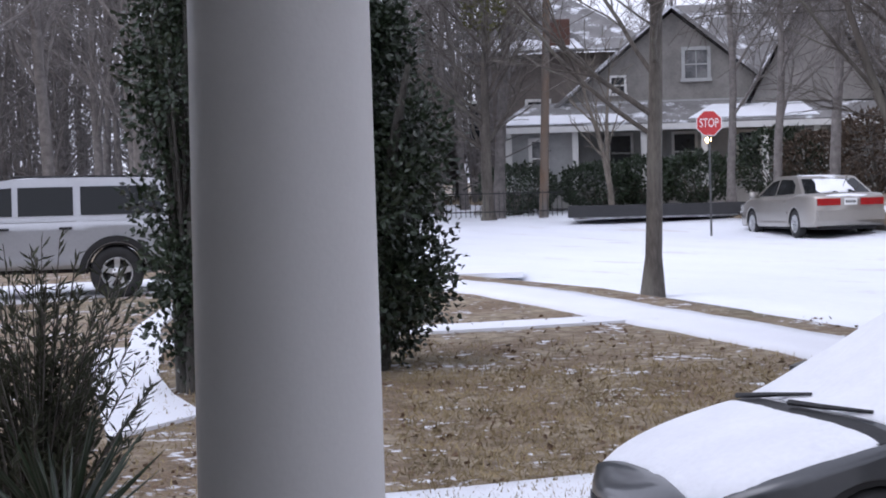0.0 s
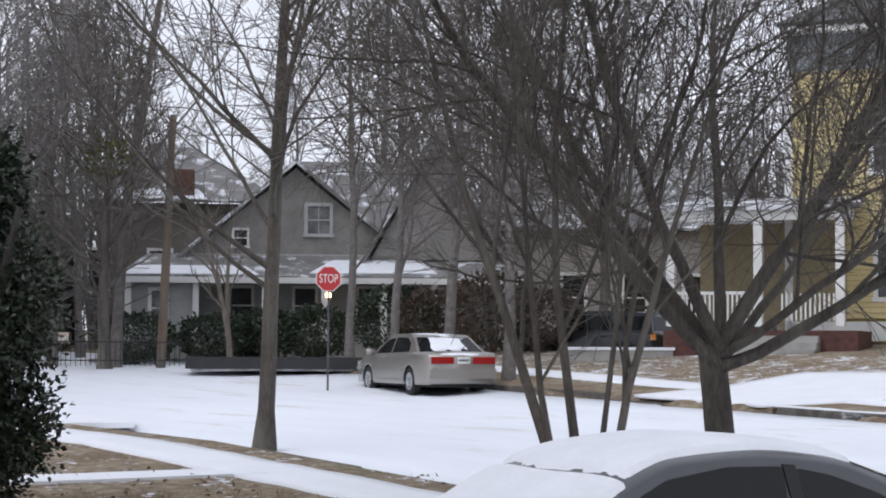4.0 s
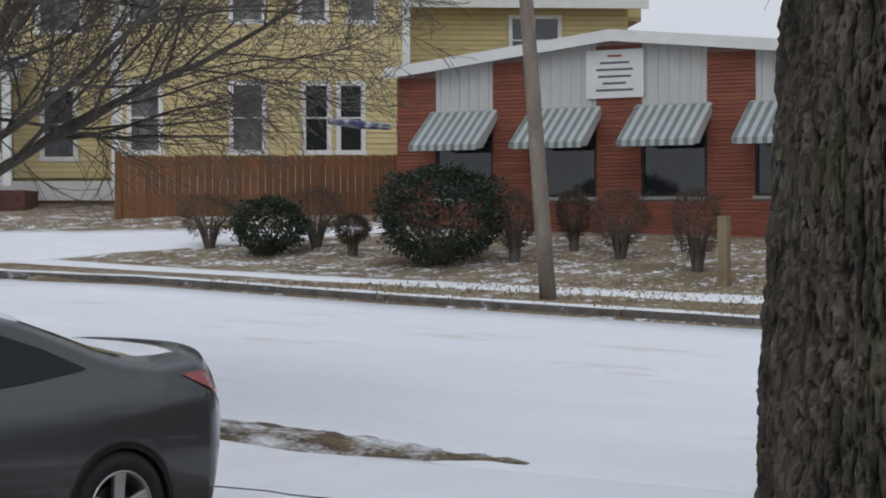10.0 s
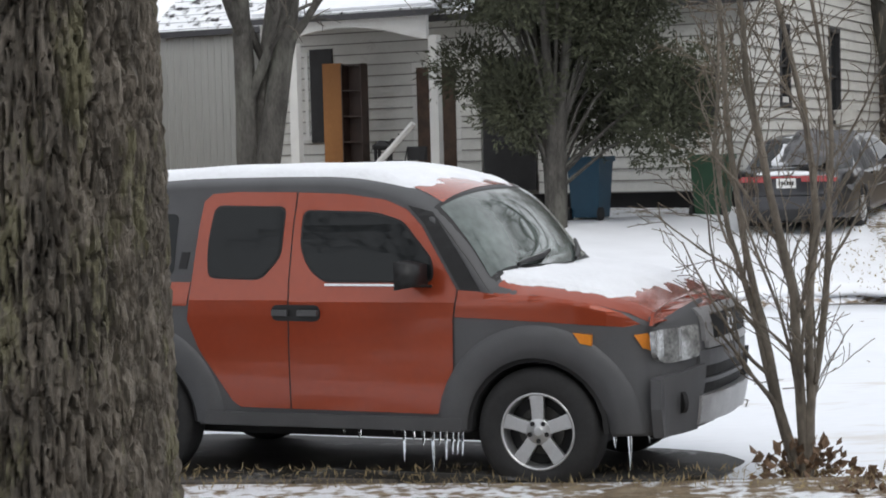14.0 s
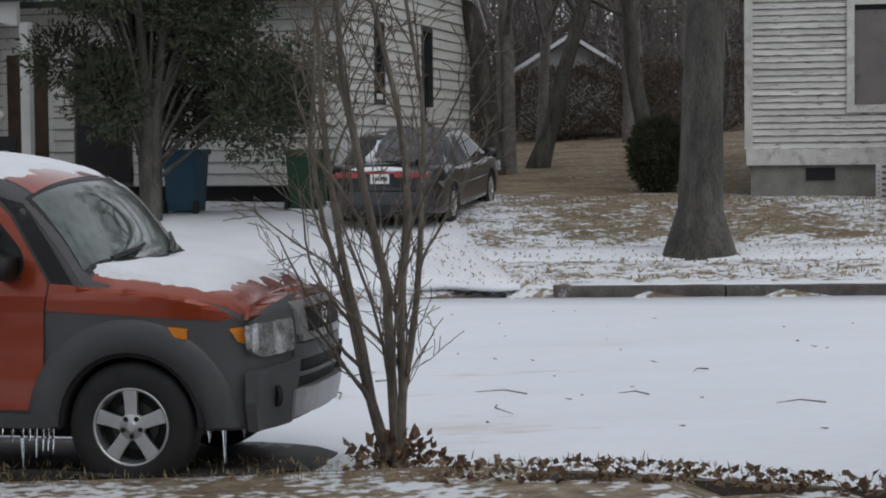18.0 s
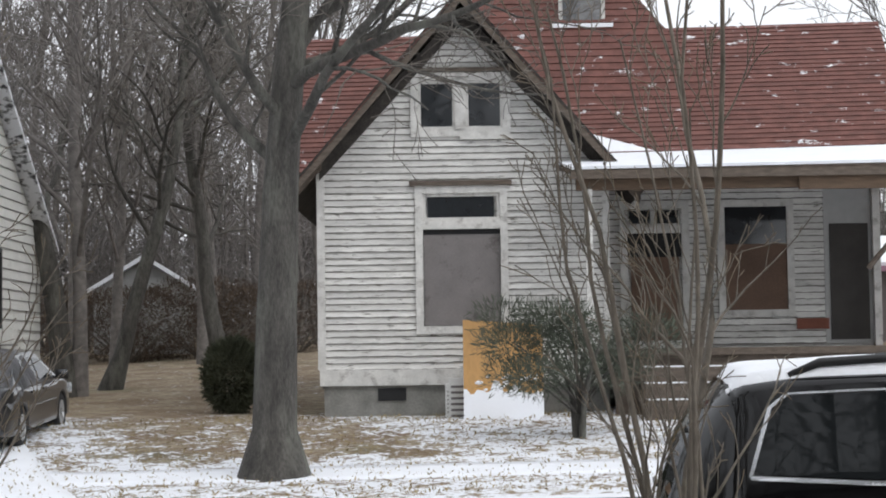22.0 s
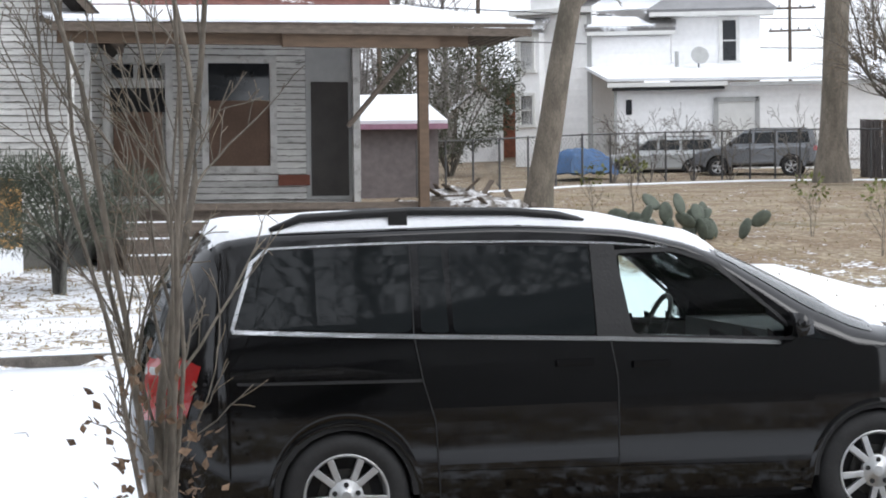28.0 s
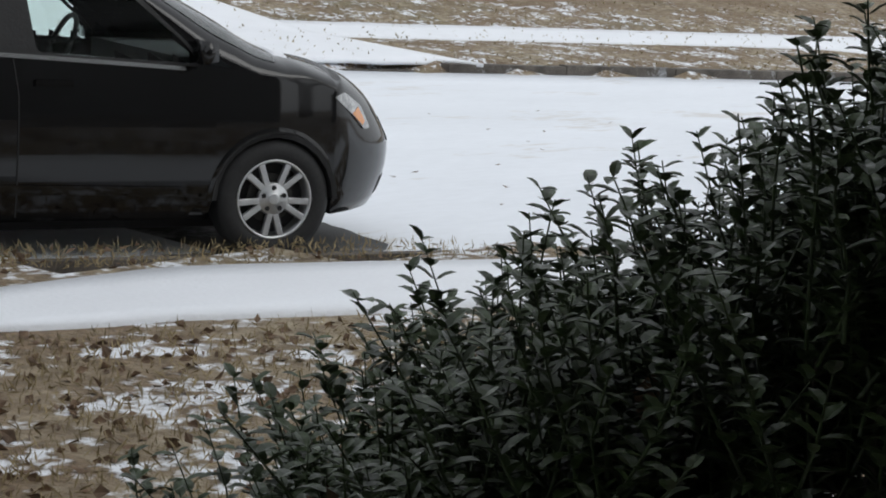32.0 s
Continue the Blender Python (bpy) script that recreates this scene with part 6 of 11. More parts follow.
    part("loose_sill", a_box(-0.1, 0.84, -0.09, 0.04, 6.04, 6.10), PEEL_TRIM, g)
    # gable roof with a deep overhang
    o, f = 0.55, -0.62
    for s in (-1, 1):
        x_e = cx + s * (R - cx + o)
        z_e = eave - o * slope + 0.1
        pl = roof_plane([(x_e, f, z_e), (x_e, 6, z_e), (cx, 6, top + 0.1), (cx, f, top + 0.1)], 0.09)
        r = part("gable_roof", pl, SOFFIT, h, "weathered gable roof with the eave shadow in its dark underside")
        part("barge_board", a_slab([(x_e, z_e - 0.10), (cx, top - 0.02), (cx, top + 0.12), (x_e, z_e + 0.06)], f - 0.03, f + 0.01), OLD_WOOD, r)
        # Dark strip on the wall paints the shadow below the overhang.
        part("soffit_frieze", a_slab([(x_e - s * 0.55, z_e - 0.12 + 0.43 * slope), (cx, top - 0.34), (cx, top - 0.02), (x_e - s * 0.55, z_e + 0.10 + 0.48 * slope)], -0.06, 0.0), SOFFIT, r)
        part("rafter_tail", a_slab([(x_e + s * 0.02, z_e - 0.12), (x_e - s * 0.6, z_e - 0.12 + 0.6 * slope), (x_e - s * 0.6, z_e + 0.6 * slope), (x_e + s * 0.02, z_e)], -0.2, -0.1), OLD_WOOD, r)
    shingle_rows(h, (cx - 3.1, f, eave - 0.5), (cx - 3.1, 6, eave - 0.5), (cx, 6, top + 0.19), (cx, f, top + 0.19), 12, RED_SHINGLE)
    shingle_rows(h, (cx + 3.1, 6, eave - 0.5), (cx + 3.1, f, eave - 0.5), (cx, f, top + 0.19), (cx, 6, top + 0.19), 12, RED_SHINGLE)
    # main roof: long slope and a taller hip in the middle
    main = part("main_roof", roof_plane([(-3.3, 1.6, 5.55), (8.25, 1.6, 5.75), (8.75, 6.5, 9.1), (-3.5, 6.5, 8.9)], 0.08), OLD_WOOD, h)
    part("roof_back", roof_plane([(-3.3, 11.4, 5.55), (8.25, 11.4, 5.75), (8.75, 6.5, 9.1), (-3.5, 6.5, 8.9)], 0.08), OLD_WOOD, h)
    shingle_rows(main, (-3.35, 1.55, 5.63), (8.3, 1.55, 5.83), (8.8, 6.5, 9.2), (-3.55, 6.5, 9.0), 30, RED_SHINGLE)
    hip = part("hip_roof", roof_plane([(-1.6, 3.6, 6.9), (5.3, 3.6, 6.9), (2.6, 6.6, 10.9), (1.2, 6.6, 10.9)], 0.08), OLD_WOOD, h)
    part("hip_side", roof_plane([(5.3, 3.6, 6.9), (5.3, 9.6, 6.9), (2.6, 6.6, 10.9)], 0.08), RED_SHINGLE, hip)
    part("hip_side", roof_plane([(-1.6, 3.6, 6.9), (-1.6, 9.6, 6.9), (1.2, 6.6, 10.9)], 0.08), RED_SHINGLE, hip)
    shingle_rows(hip, (-1.65, 3.5, 6.95), (5.35, 3.5, 6.95), (2.65, 6.6, 11.05), (1.15, 6.6, 11.05), 26, RED_SHINGLE)
    sk = part("roof_light", a_box(1.95, 2.9, 5.10, 5.25, 8.98, 9.76), PEEL_TRIM, h, "small roof window")
    part("pane", a_box(2.03, 2.82, 5.08, 5.10, 9.06, 9.66), CURTAIN_PANE, sk)
    part("sill", a_box(1.8, 3.05, 4.90, 5.25, 8.90, 8.98), SNOW, sk)
    # gable side wall on the right end
    part("end_wall", a_slab([(1.8, base), (11, base), (11, 5.7), (6.4, 8.9), (1.8, 5.7)], 7.55, 7.7, "x"), PEELING, h)
    # porch
    py = 1.9
    pw = part("porch_wall", a_box(R, 7.66, py + 0.02, py + 0.2, base, 5.6), PEELING, h)
    boards(pw, R, 6.7, py, 2.35, 5.5, 0.118, PEELING, seed=7, holes=((2.98, 4.0, 2.3, 5.0), (4.75, 6.05, 2.95, 5.0)))
    # white door: transom, dark upper pane, brown board below
    d1 = part("door", a_box(3.05, 3.95, py - 0.03, py + 0.01, 2.38, 4.0), BROWN_BOARD, pw, "doorway closed with a brown board")
    bar_frame(d1, "door_frame", 2.85, 4.15, 2.3, 5.05, py - 0.07, py + 0.02, 0.14, PEEL_TRIM)
    # Near-black panel paints the unlit inside of the opening.
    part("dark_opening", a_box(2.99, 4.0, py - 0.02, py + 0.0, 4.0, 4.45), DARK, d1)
    part("transom_bar", a_box(2.99, 4.0, py - 0.06, py + 0.01, 4.45, 4.6), PEEL_TRIM, d1)
    for x in (3.03, 3.55):
        part("transom_pane", a_box(x, x + 0.40, py - 0.03, py - 0.01, 4.63, 4.88), PANE, d1)
    w2 = part("window", a_box(4.82, 6.0, py - 0.03, py + 0.0, 2.98, 4.22), BROWN_BOARD, pw, "tall window half closed with a brown board")
    bar_frame(w2, "window_frame", 4.68, 6.1, 2.86, 5.05, py - 0.07, py + 0.02, 0.13, PEEL_TRIM)
    part("pane", a_box(4.82, 5.97, py - 0.02, py + 0.0, 4.22, 4.92), PANE, w2)
    d2 = part("door", soft_edges(a_box(6.76, 7.48, py - 0.05, py + 0.0, 2.42, 4.58), 0.02), shade("dark_door", (0.045, 0.040, 0.036), 0.7, spread=0.2, scale=3), pw, "dark unpainted door")
    part("door_panel", a_box(6.66, 7.62, py - 0.03, py + 0.02, 2.35, 5.25), shade("primer_board", (0.42, 0.42, 0.41), 0.8, spread=0.06), d2)
    part("brick_patch", a_box(6.12, 6.72, py - 0.05, py, 2.62, 2.82), shade("patch_red", (0.20, 0.075, 0.05), 0.9), pw)
    part("porch_floor", a_box(R - 0.2, 8.6, -1.4, py, 2.16, 2.28), OLD_WOOD, h)
    part("porch_skirt", a_box(R, 8.5, -1.3, -1.2, base - 0.2, 2.16), OLD_WOOD, h)
    for k in range(3):
        st = part("step", a_box(2.9, 4.45, -2.35 + 0.3 * k, -1.3, base - 0.1, 1.42 + 0.27 * k), OLD_WOOD, h, "wooden step with snow on it")
        part("step_snow", a_box(2.92, 4.43, -2.34 + 0.3 * k, -2.08 + 0.3 * k, 1.42 + 0.27 * k, 1.445 + 0.27 * k), SNOW, st)
    ev = 5.28
    pr = part("porch_roof", roof_plane([(1.75, -1.75, ev - 0.05), (10.05, -1.75, ev + 0.02), (8.6, 2.0, 5.95), (1.4, 2.0, 5.8)], 0.06), OLD_WOOD, h, "sagging porch roof under snow")
    part("roof_snow", roof_plane([(1.78, -1.78, ev + 0.02), (10.08, -1.76, ev + 0.09), (8.6, 1.9, 6.02), (1.4, 1.9, 5.9)], 0.05), ROOF_SNOW, pr)
    part("valley_snow", roof_plane([(1.5, 1.9, 5.9), (3.6, 1.9, 5.95), (2.4, 2.3, 6.25), (1.0, 2.4, 6.75)], 0.05), ROOF_SNOW, pr)
    part("porch_beam", a_box(1.85, 8.9, -1.62, -1.48, ev - 0.32, ev - 0.06), RAW_WOOD, pr, "raw timber beam")
    part("porch_beam", a_box(5.6, 8.35, -1.72, -1.62, ev - 0.36, ev - 0.12), RAW_WOOD, pr)
    for k in range(10):
        x = 8.4 + k * 0.16
        part("rafter_tail", a_box(x, x + 0.05, -1.7, 0.5, ev - 0.12 - 0.0 * k, ev - 0.02), OLD_WOOD, pr)
    part("fascia", a_box(1.75, 10.0, -1.80, -1.75, ev - 0.14, ev - 0.0), OLD_WOOD, pr)
    part("porch_post", a_box(8.0, 8.17, -1.63, -1.47, base, ev - 0.32), RAW_WOOD, pr, "raw timber post")
    part("porch_post", a_box(2.0, 2.12, -1.62, -1.5, base + 0.9, ev - 0.3), PEEL_TRIM, pr)
    part("porch_post", a_box(7.5, 7.62, 1.5, 1.62, base + 0.9, ev + 0.3), PEEL_TRIM, pr)
    part("brace", a_tube([(6.85, -1.1, 3.6), (7.85, -1.5, 4.85)], [0.05, 0.05], 6), OLD_WOOD, pr)
    return h


abandoned_house()


def cooling_unit():
    """A pale boxed fan unit on the ground against the wall."""
    u = thing("cooling_unit", house_frame(20, 33.5), "small white outdoor cooling unit by the foundation", "air conditioner")
    part("casing", soft_edges(a_box(-0.36, 0.02, -0.75, -0.35, 0.95, 1.82), 0.03), WHITE, u)
    for k in range(7):
        part("louvre", a_box(-0.32, -0.02, -0.765, -0.75, 1.05 + 0.1 * k, 1.09 + 0.1 * k), GREY_BOARD, u)


cooling_unit()


def plywood_sheet():
    m = house_frame(20, 32.2)
    h = thing("plywood_sheet", m, "orange plywood sheet leaning with snow piled at its foot", "board")
    part("sheet", a_slab([(0, 0), (1.36, 0), (1.36, 1.62), (0.0, 1.72)], -0.01, 0.01, "y", pose(-0.1, 0.0, 1.12, -10)), PLYWOOD, h)
    rng = random.Random(2)
    bm = bmesh.new()
    pts = [(0.0, 0.0)] + [(1.36 * k / 24, 0.42 + 0.10 * rng.random() + (0.18 if 8 < k < 12 else 0)) for k in range(25)] + [(1.36, 0.0)]
    slab(bm, pts, -0.03, -0.011, "y", pose(-0.1, 0.0, 1.12, -10))
    part("snow", bm, SNOW, h)
    for k in range(16):
        x, z = rng.uniform(0.1, 1.28), rng.uniform(0.5, 0.75)
        bm = bmesh.new()
        bmesh.ops.create_icosphere(bm, subdivisions=1, radius=rng.uniform(0.02, 0.06), matrix=pose(-0.1, 0, 1.12, -10) @ Matrix.Translation((x, -0.015, z)) @ Matrix.Diagonal((1.3, 0.4, 0.7, 1)))
        part("snow_clump", bm, SNOW, h)
    u = thing("air_conditioner", m, "small white air conditioner on the ground", "appliance")
    part("casing", soft_edges(a_box(-0.42, -0.1, 0.6, 1.0, 1.12, 1.72), 0.03), WHITE, u)
    for k in range(6):
        part("louvre", a_box(-0.39, -0.13, 0.585, 0.6, 1.22 + 0.07 * k, 1.25 + 0.07 * k), CONCRETE, u)


plywood_sheet()


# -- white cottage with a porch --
# Bare wood at peeled lower edges, with the lap's shadow line painted in.
butt_wear_and_shade(PEELING, (0.13, 0.12, 0.105), 0.12, 0.5)
LAP_WHITE = shade("white_lap_paint", (0.66, 0.66, 0.63), 0.65, spread=0.07, scale=2, grain=30, random_tint=0.05, other=(0.45, 0.44, 0.41), cut=0.72, spots=2)
# Shadow line under each lap painted as a grey lower edge.
butt_wear_and_shade(LAP_WHITE, (0.20, 0.195, 0.185), 0.07, 0.08)
SLATE = shade("dark_shingle", (0.06, 0.06, 0.065), 0.9, spread=0.25, scale=4, grain=30, other=(0.75, 0.77, 0.8), cut=0.42, soft=0.05, spots=5)


def cottage():
    m = house_frame(20, 32.1)
    h = thing("white_cottage", m, "white weatherboard cottage with a small porch and snowy roof", "house")
    R, L, base, eave = -9.57, -21.5, 1.0, 4.85
    wall = part("front_wall", a_box(L, R, 0.09, 0.2, 1.42, eave), LAP_WHITE, h)
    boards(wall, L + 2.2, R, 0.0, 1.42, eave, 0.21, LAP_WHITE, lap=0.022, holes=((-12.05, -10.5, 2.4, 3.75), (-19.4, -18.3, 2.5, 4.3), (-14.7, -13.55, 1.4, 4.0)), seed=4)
    # Near-black box paints in the shade of the open crawl space.
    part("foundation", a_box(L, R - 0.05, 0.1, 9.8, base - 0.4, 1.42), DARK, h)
    # gable end facing the drive
    gx = 10.0
    side = part("gable_wall", a_slab([(0.2, 1.42), (gx, 1.42), (gx, eave), (gx / 2, 8.1), (0.2, eave)], R - 0.2, R - 0.09, "x"), LAP_WHITE, h)
    turn = Matrix.Translation((R, 0, 0)) @ Matrix.Rotation(radians(90), 4, "Z")

    def edge(z):
        if z <= eave:
            return (0.02, gx)
        k = (z - eave) * (gx / 2) / (8.1 - eave)
        return (k, gx - k)

    boards(side, 0, gx, 0.0, 1.42, 8.0, 0.21, LAP_WHITE, edge, turn, 0.022, holes=((2.0, 2.7, 3.0, 4.4), (5.6, 6.5, 2.7, 4.5), (4.0, 4.6, 5.7, 6.6)), seed=6)
    for x0, x1, z0, z1 in ((2.0, 2.7, 2.9, 4.45), (5.6, 6.5, 2.6, 4.55), (4.0, 4.6, 5.6, 6.7)):
        sash_window(side, x0, x1, z0, z1, 0.0, SHUTTER, PANE, 0.09, 1, 1, turn)
    part("window_unit", a_box(R, R + 0.35, 6.0, 6.5, 2.55, 2.9), LAP_WHITE, side, "white window air conditioner")
    part("corner_board", a_box(R - 0.1, R + 0.03, -0.035, 0.1, 1.42, eave), WHITE, h)
    # roof
    ov = 0.35
    r = part("roof", roof_plane([(L - 0.3, -ov, eave - 0.15), (R + ov, -ov, eave - 0.15), (R + ov, gx / 2, 8.2), (L - 0.3, gx / 2, 8.2)], 0.1), SLATE, h, "dark shingle roof dusted with snow")
    part("roof_back", roof_plane([(L - 0.3, gx + ov, eave - 0.15), (R + ov, gx + ov, eave - 0.15), (R + ov, gx / 2, 8.2), (L - 0.3, gx / 2, 8.2)], 0.1), SLATE, r)
    part("gutter", a_box(L, R + ov, -ov - 0.08, -ov + 0.02, eave - 0.18, eave - 0.06), shade("dark_gutter", (0.05, 0.05, 0.055), 0.5), r)
    shingle_rows(r, (L - 0.3, -ov, eave - 0.04), (R + ov, -ov, eave - 0.04), (R + ov, gx / 2, 8.32), (L - 0.3, gx / 2, 8.32), 22, SLATE)
    # front window with shutters
    w = sash_window(wall, -11.85, -10.62, 2.5, 3.62, 0.0, WHITE, PANE, 0.09, 1, 3)
    for x in (-12.35, -10.6):
        sh = part("shutter", a_box(x, x + 0.48, -0.05, -0.01, 2.5, 3.62), SHUTTER, wall, "black shutter")
        for k in range(9):
            part("shutter_slat", a_box(x + 0.05, x + 0.43, -0.065, -0.05, 2.58 + 0.11 * k, 2.64 + 0.11 * k), SHUTTER, sh)
    sash_window(wall, -19.3, -18.35, 2.55, 4.25, 0.0, WHITE, PANE, 0.08, 3, 3)
    part("shutter", a_box(-18.3, -17.8, -0.05, -0.01, 2.5, 4.3), SHUTTER, wall, "black shutter")
    # dark screen door beside the cedar
    d = part("door", a_box(-14.65, -13.6, -0.03, 0.01, 1.5, 3.95), SHUTTER, wall, "black louvred door")
    for k in range(20):
        part("door_slat", a_box(-14.58, -13.67, -0.045, -0.03, 1.6 + 0.115 * k, 1.66 + 0.115 * k), SHUTTER, d)
    # porch
    y0 = -2.1
    pr = part("porch_roof", roof_plane([(-18.4, y0, 4.72), (-14.6, y0, 4.72), (-15.2, 0.6, 5.75), (-17.8, 0.6, 5.75)], 0.08), SLATE, h)
    part("roof_snow", roof_plane([(-18.35, y0 + 0.05, 4.83), (-14.65, y0 + 0.05, 4.83), (-15.2, 0.6, 5.86), (-17.8, 0.6, 5.86)], 0.05), ROOF_SNOW, pr)
    part("porch_gutter", a_box(-18.45, -14.55, y0 - 0.06, y0 + 0.04, 4.66, 4.76), shade("gutter", (0.05, 0.05, 0.055), 0.5), pr)
    arch = [(-18.2, 4.25), (-18.2, 4.66), (-14.8, 4.66), (-14.8, 4.25)] + [(-14.9 - 3.2 * k / 12, 4.25 + 0.28 * math.sin(math.pi * k / 12)) for k in range(13)]
    part("porch_arch", a_slab(arch, y0 + 0.08, y0 + 0.2), WHITE, pr, "white arched porch fascia")
    for x in (-17.6, -14.75):
        part("porch_post", soft_edges(a_box(x, x + 0.17, y0 + 0.05, y0 + 0.22, 1.3, 4.3), 0.02), WHITE, pr)
    part("porch_floor", a_box(-18.3, -14.6, y0, 0.0, 1.25, 1.45), CONCRETE, h)
    rail = part("stair_rail", a_tube([(-15.9, y0 - 0.1, 1.9), (-15.0, y0 - 0.1, 2.75)], [0.06, 0.06], 6), WHITE, h, "white sloping stair rail")
    dd = part("front_door", a_box(-16.0, -15.2, -0.04, 0.01, 1.48, 3.85), shade("oak_door", (0.07, 0.04, 0.025), 0.6, spread=0.3), wall, "dark carved front door")
    part("door_frame", a_box(-16.1, -15.1, -0.02, 0.015, 1.46, 3.95), WHITE, dd)
    # grey wing at the end
    wing = part("wing", a_box(L - 2.4, L + 2.1, -0.3, 4.0, base, eave - 0.1), shade("grey_metal_siding", (0.34, 0.345, 0.33), 0.6, spread=0.06, stretch=(6, 1, 0.3)), h, "grey ribbed siding")
    for k in range(28):
        x = L - 2.35 + 0.16 * k
        part("rib", a_box(x, x + 0.03, -0.325, -0.3, base, eave - 0.12), shade("rib_metal", (0.36, 0.365, 0.35), 0.6) if k == 0 else wing.data.materials[0], wing)
    return h


SHUTTER = shade("black_shutter", (0.022, 0.022, 0.024), 0.6, spread=0.15)
cottage()


def cottage_porch_things():
    m = house_frame(20, 30.6)
    b = thing("timber_plank", m, "orange timber plank standing on the porch", "plank")
    part("plank", a_box(-17.43, -17.03, 0.4, 0.44, 1.45, 3.95), shade("orange_timber", (0.34, 0.15, 0.045), 0.6, spread=0.15, scale=1.5, stretch=(1, 1, 0.2)), b)
    k = thing("bookcase", m, "dark empty wooden bookcase on the porch", "bookcase")
    dark = shade("dark_stained_wood", (0.045, 0.026, 0.02), 0.5, spread=0.25, scale=4)
    part("back", a_box(-17.02, -16.6, 0.62, 0.64, 1.45, 3.93), dark, k)
    for x in (-17.02, -16.62):
        part("side_panel", a_box(x, x + 0.02, 0.36, 0.62, 1.45, 3.93), dark, k)
    for n in range(6):
        part("shelf", a_box(-17.0, -16.62, 0.38, 0.62, 1.52 + 0.475 * n, 1.545 + 0.475 * n), dark, k)
    m = m @ Matrix.Translation((-0.8, 0, 0))
    c = thing("folding_chair", m, "dark folding chair on the porch", "chair")
    part("seat", a_box(-15.0, -14.6, 0.2, 0.6, 1.88, 1.91), SHUTTER, c)
    part("backrest", a_box(-15.0, -14.6, 0.6, 0.63, 2.1, 2.36), SHUTTER, c)
    for x in (-15.0, -14.62):
        for a, b2 in (((x, 0.2, 1.45), (x, 0.62, 2.36)), ((x, 0.6, 1.45), (x, 0.22, 1.9))):
            part("leg", a_tube([a, b2], [0.012, 0.012], 5), SHUTTER, c)
    t = thing("porch_table", m, "small dark metal table on the porch", "table")
    part("tabletop", a_box(-15.7, -15.15, 0.2, 0.7, 2.08, 2.12), SHUTTER, t)
    for x in (-15.65, -15.2):
        for y in (0.25, 0.65):
            part("leg", a_tube([(x, y, 1.45), (x, y, 2.08)], [0.015, 0.015], 5), SHUTTER, t)
    p = thing("figurine", m, "small dark animal figurine with a raised curled trunk", "figurine")
    bm = bmesh.new()
    tube(bm, [(-15.62, 0.45, 2.36), (-15.5, 0.45, 2.40), (-15.34, 0.45, 2.39), (-15.24, 0.45, 2.36)], [0.05, 0.09, 0.09, 0.05], 8)
    tube(bm, [(-15.26, 0.45, 2.40), (-15.2, 0.45, 2.47), (-15.14, 0.45, 2.49)], [0.05, 0.065, 0.03], 8)
    tube(bm, [(-15.14, 0.45, 2.48), (-15.07, 0.45, 2.46), (-15.05, 0.45, 2.55), (-15.10, 0.45, 2.60)], [0.03, 0.022, 0.016, 0.01], 6)
    for x in (-15.58, -15.50, -15.32, -15.26):
        tube(bm, [(x, 0.45, 2.36), (x, 0.45, 2.12)], [0.035, 0.028], 6)
    tube(bm, [(-15.62, 0.45, 2.37), (-15.68, 0.45, 2.28)], [0.012, 0.006], 4)
    ob = part("figurine_body", bm, SHUTTER, p)


cottage_porch_things()


def wheelie_bin(name, pos, colour, label):
    b = thing(name, pose(*pos, 0, 0, -20), label, "bin", "bins by the cottage")
    mat = shade(name + "_plastic", colour, 0.5, spread=0.08)
    bm = bmesh.new()
    v = box(bm, -0.29, 0.29, -0.33, 0.33, 0.06, 1.0)
    for p in v[:4]:
        p.co.x *= 0.82
        p.co.y *= 0.78
    part("body", soft_edges(bm, 0.04), mat, b)
    part("lid", soft_edges(a_box(-0.32, 0.32, -0.37, 0.37, 1.0, 1.09), 0.035), mat, b)
    part("handle", a_tube([(-0.24, 0.40, 0.98), (0.24, 0.40, 0.98)], [0.02, 0.02], 6), mat, b)
    for s in (-1, 1):
        bm = bmesh.new()
        disc(bm, 0, 0.24, 0.12, 0.12, 0.05, 14)
        o = part("wheel", bm, BLACK_RUBBER, b)
        o.matrix_local = Matrix.Translation((s * 0.28, 0, 0)) @ Matrix.Rotation(radians(90), 4, "Z") @ Matrix.Translation((-0.26, -0.26, 0))


p = polar(-1.35, 32.2)
wheelie_bin("blue_bin", (p.x, p.y, 1.0), (0.012, 0.055, 0.095), "blue wheeled bin beside the cedar")
p = polar(2.3, 32.6)
wheelie_bin("green_bin", (p.x, p.y, 0.98), (0.012, 0.06, 0.025), "green wheeled bin beside the parked saloon")
# -- one-storey brick shop with striped awnings --
BRICK = shade("red_brick", (0.25, 0.082, 0.05), 0.9, spread=0.15, scale=3, grain=20, random_tint=0.15)
MORTAR = shade("mortar", (0.36, 0.27, 0.23), 0.95, spread=0.1)
AWN_GREEN = shade("awning_green", (0.17, 0.21, 0.205), 0.6, spread=0.1)
AWN_WHITE = shade("awning_white", (0.44, 0.46, 0.46), 0.6, spread=0.08)
PANEL = shade("white_metal_panel", (0.52, 0.52, 0.50), 0.6, spread=0.06, stretch=(4, 1, 0.3))
YELLOW = shade("yellow_lap_paint", (0.60, 0.50, 0.25), 0.65, spread=0.07, scale=2, grain=30, random_tint=0.05)
# Darker yellow lower edge paints the shadow under each lap.
butt_wear_and_shade(YELLOW, (0.34, 0.27, 0.12), 0.08, 0.05)


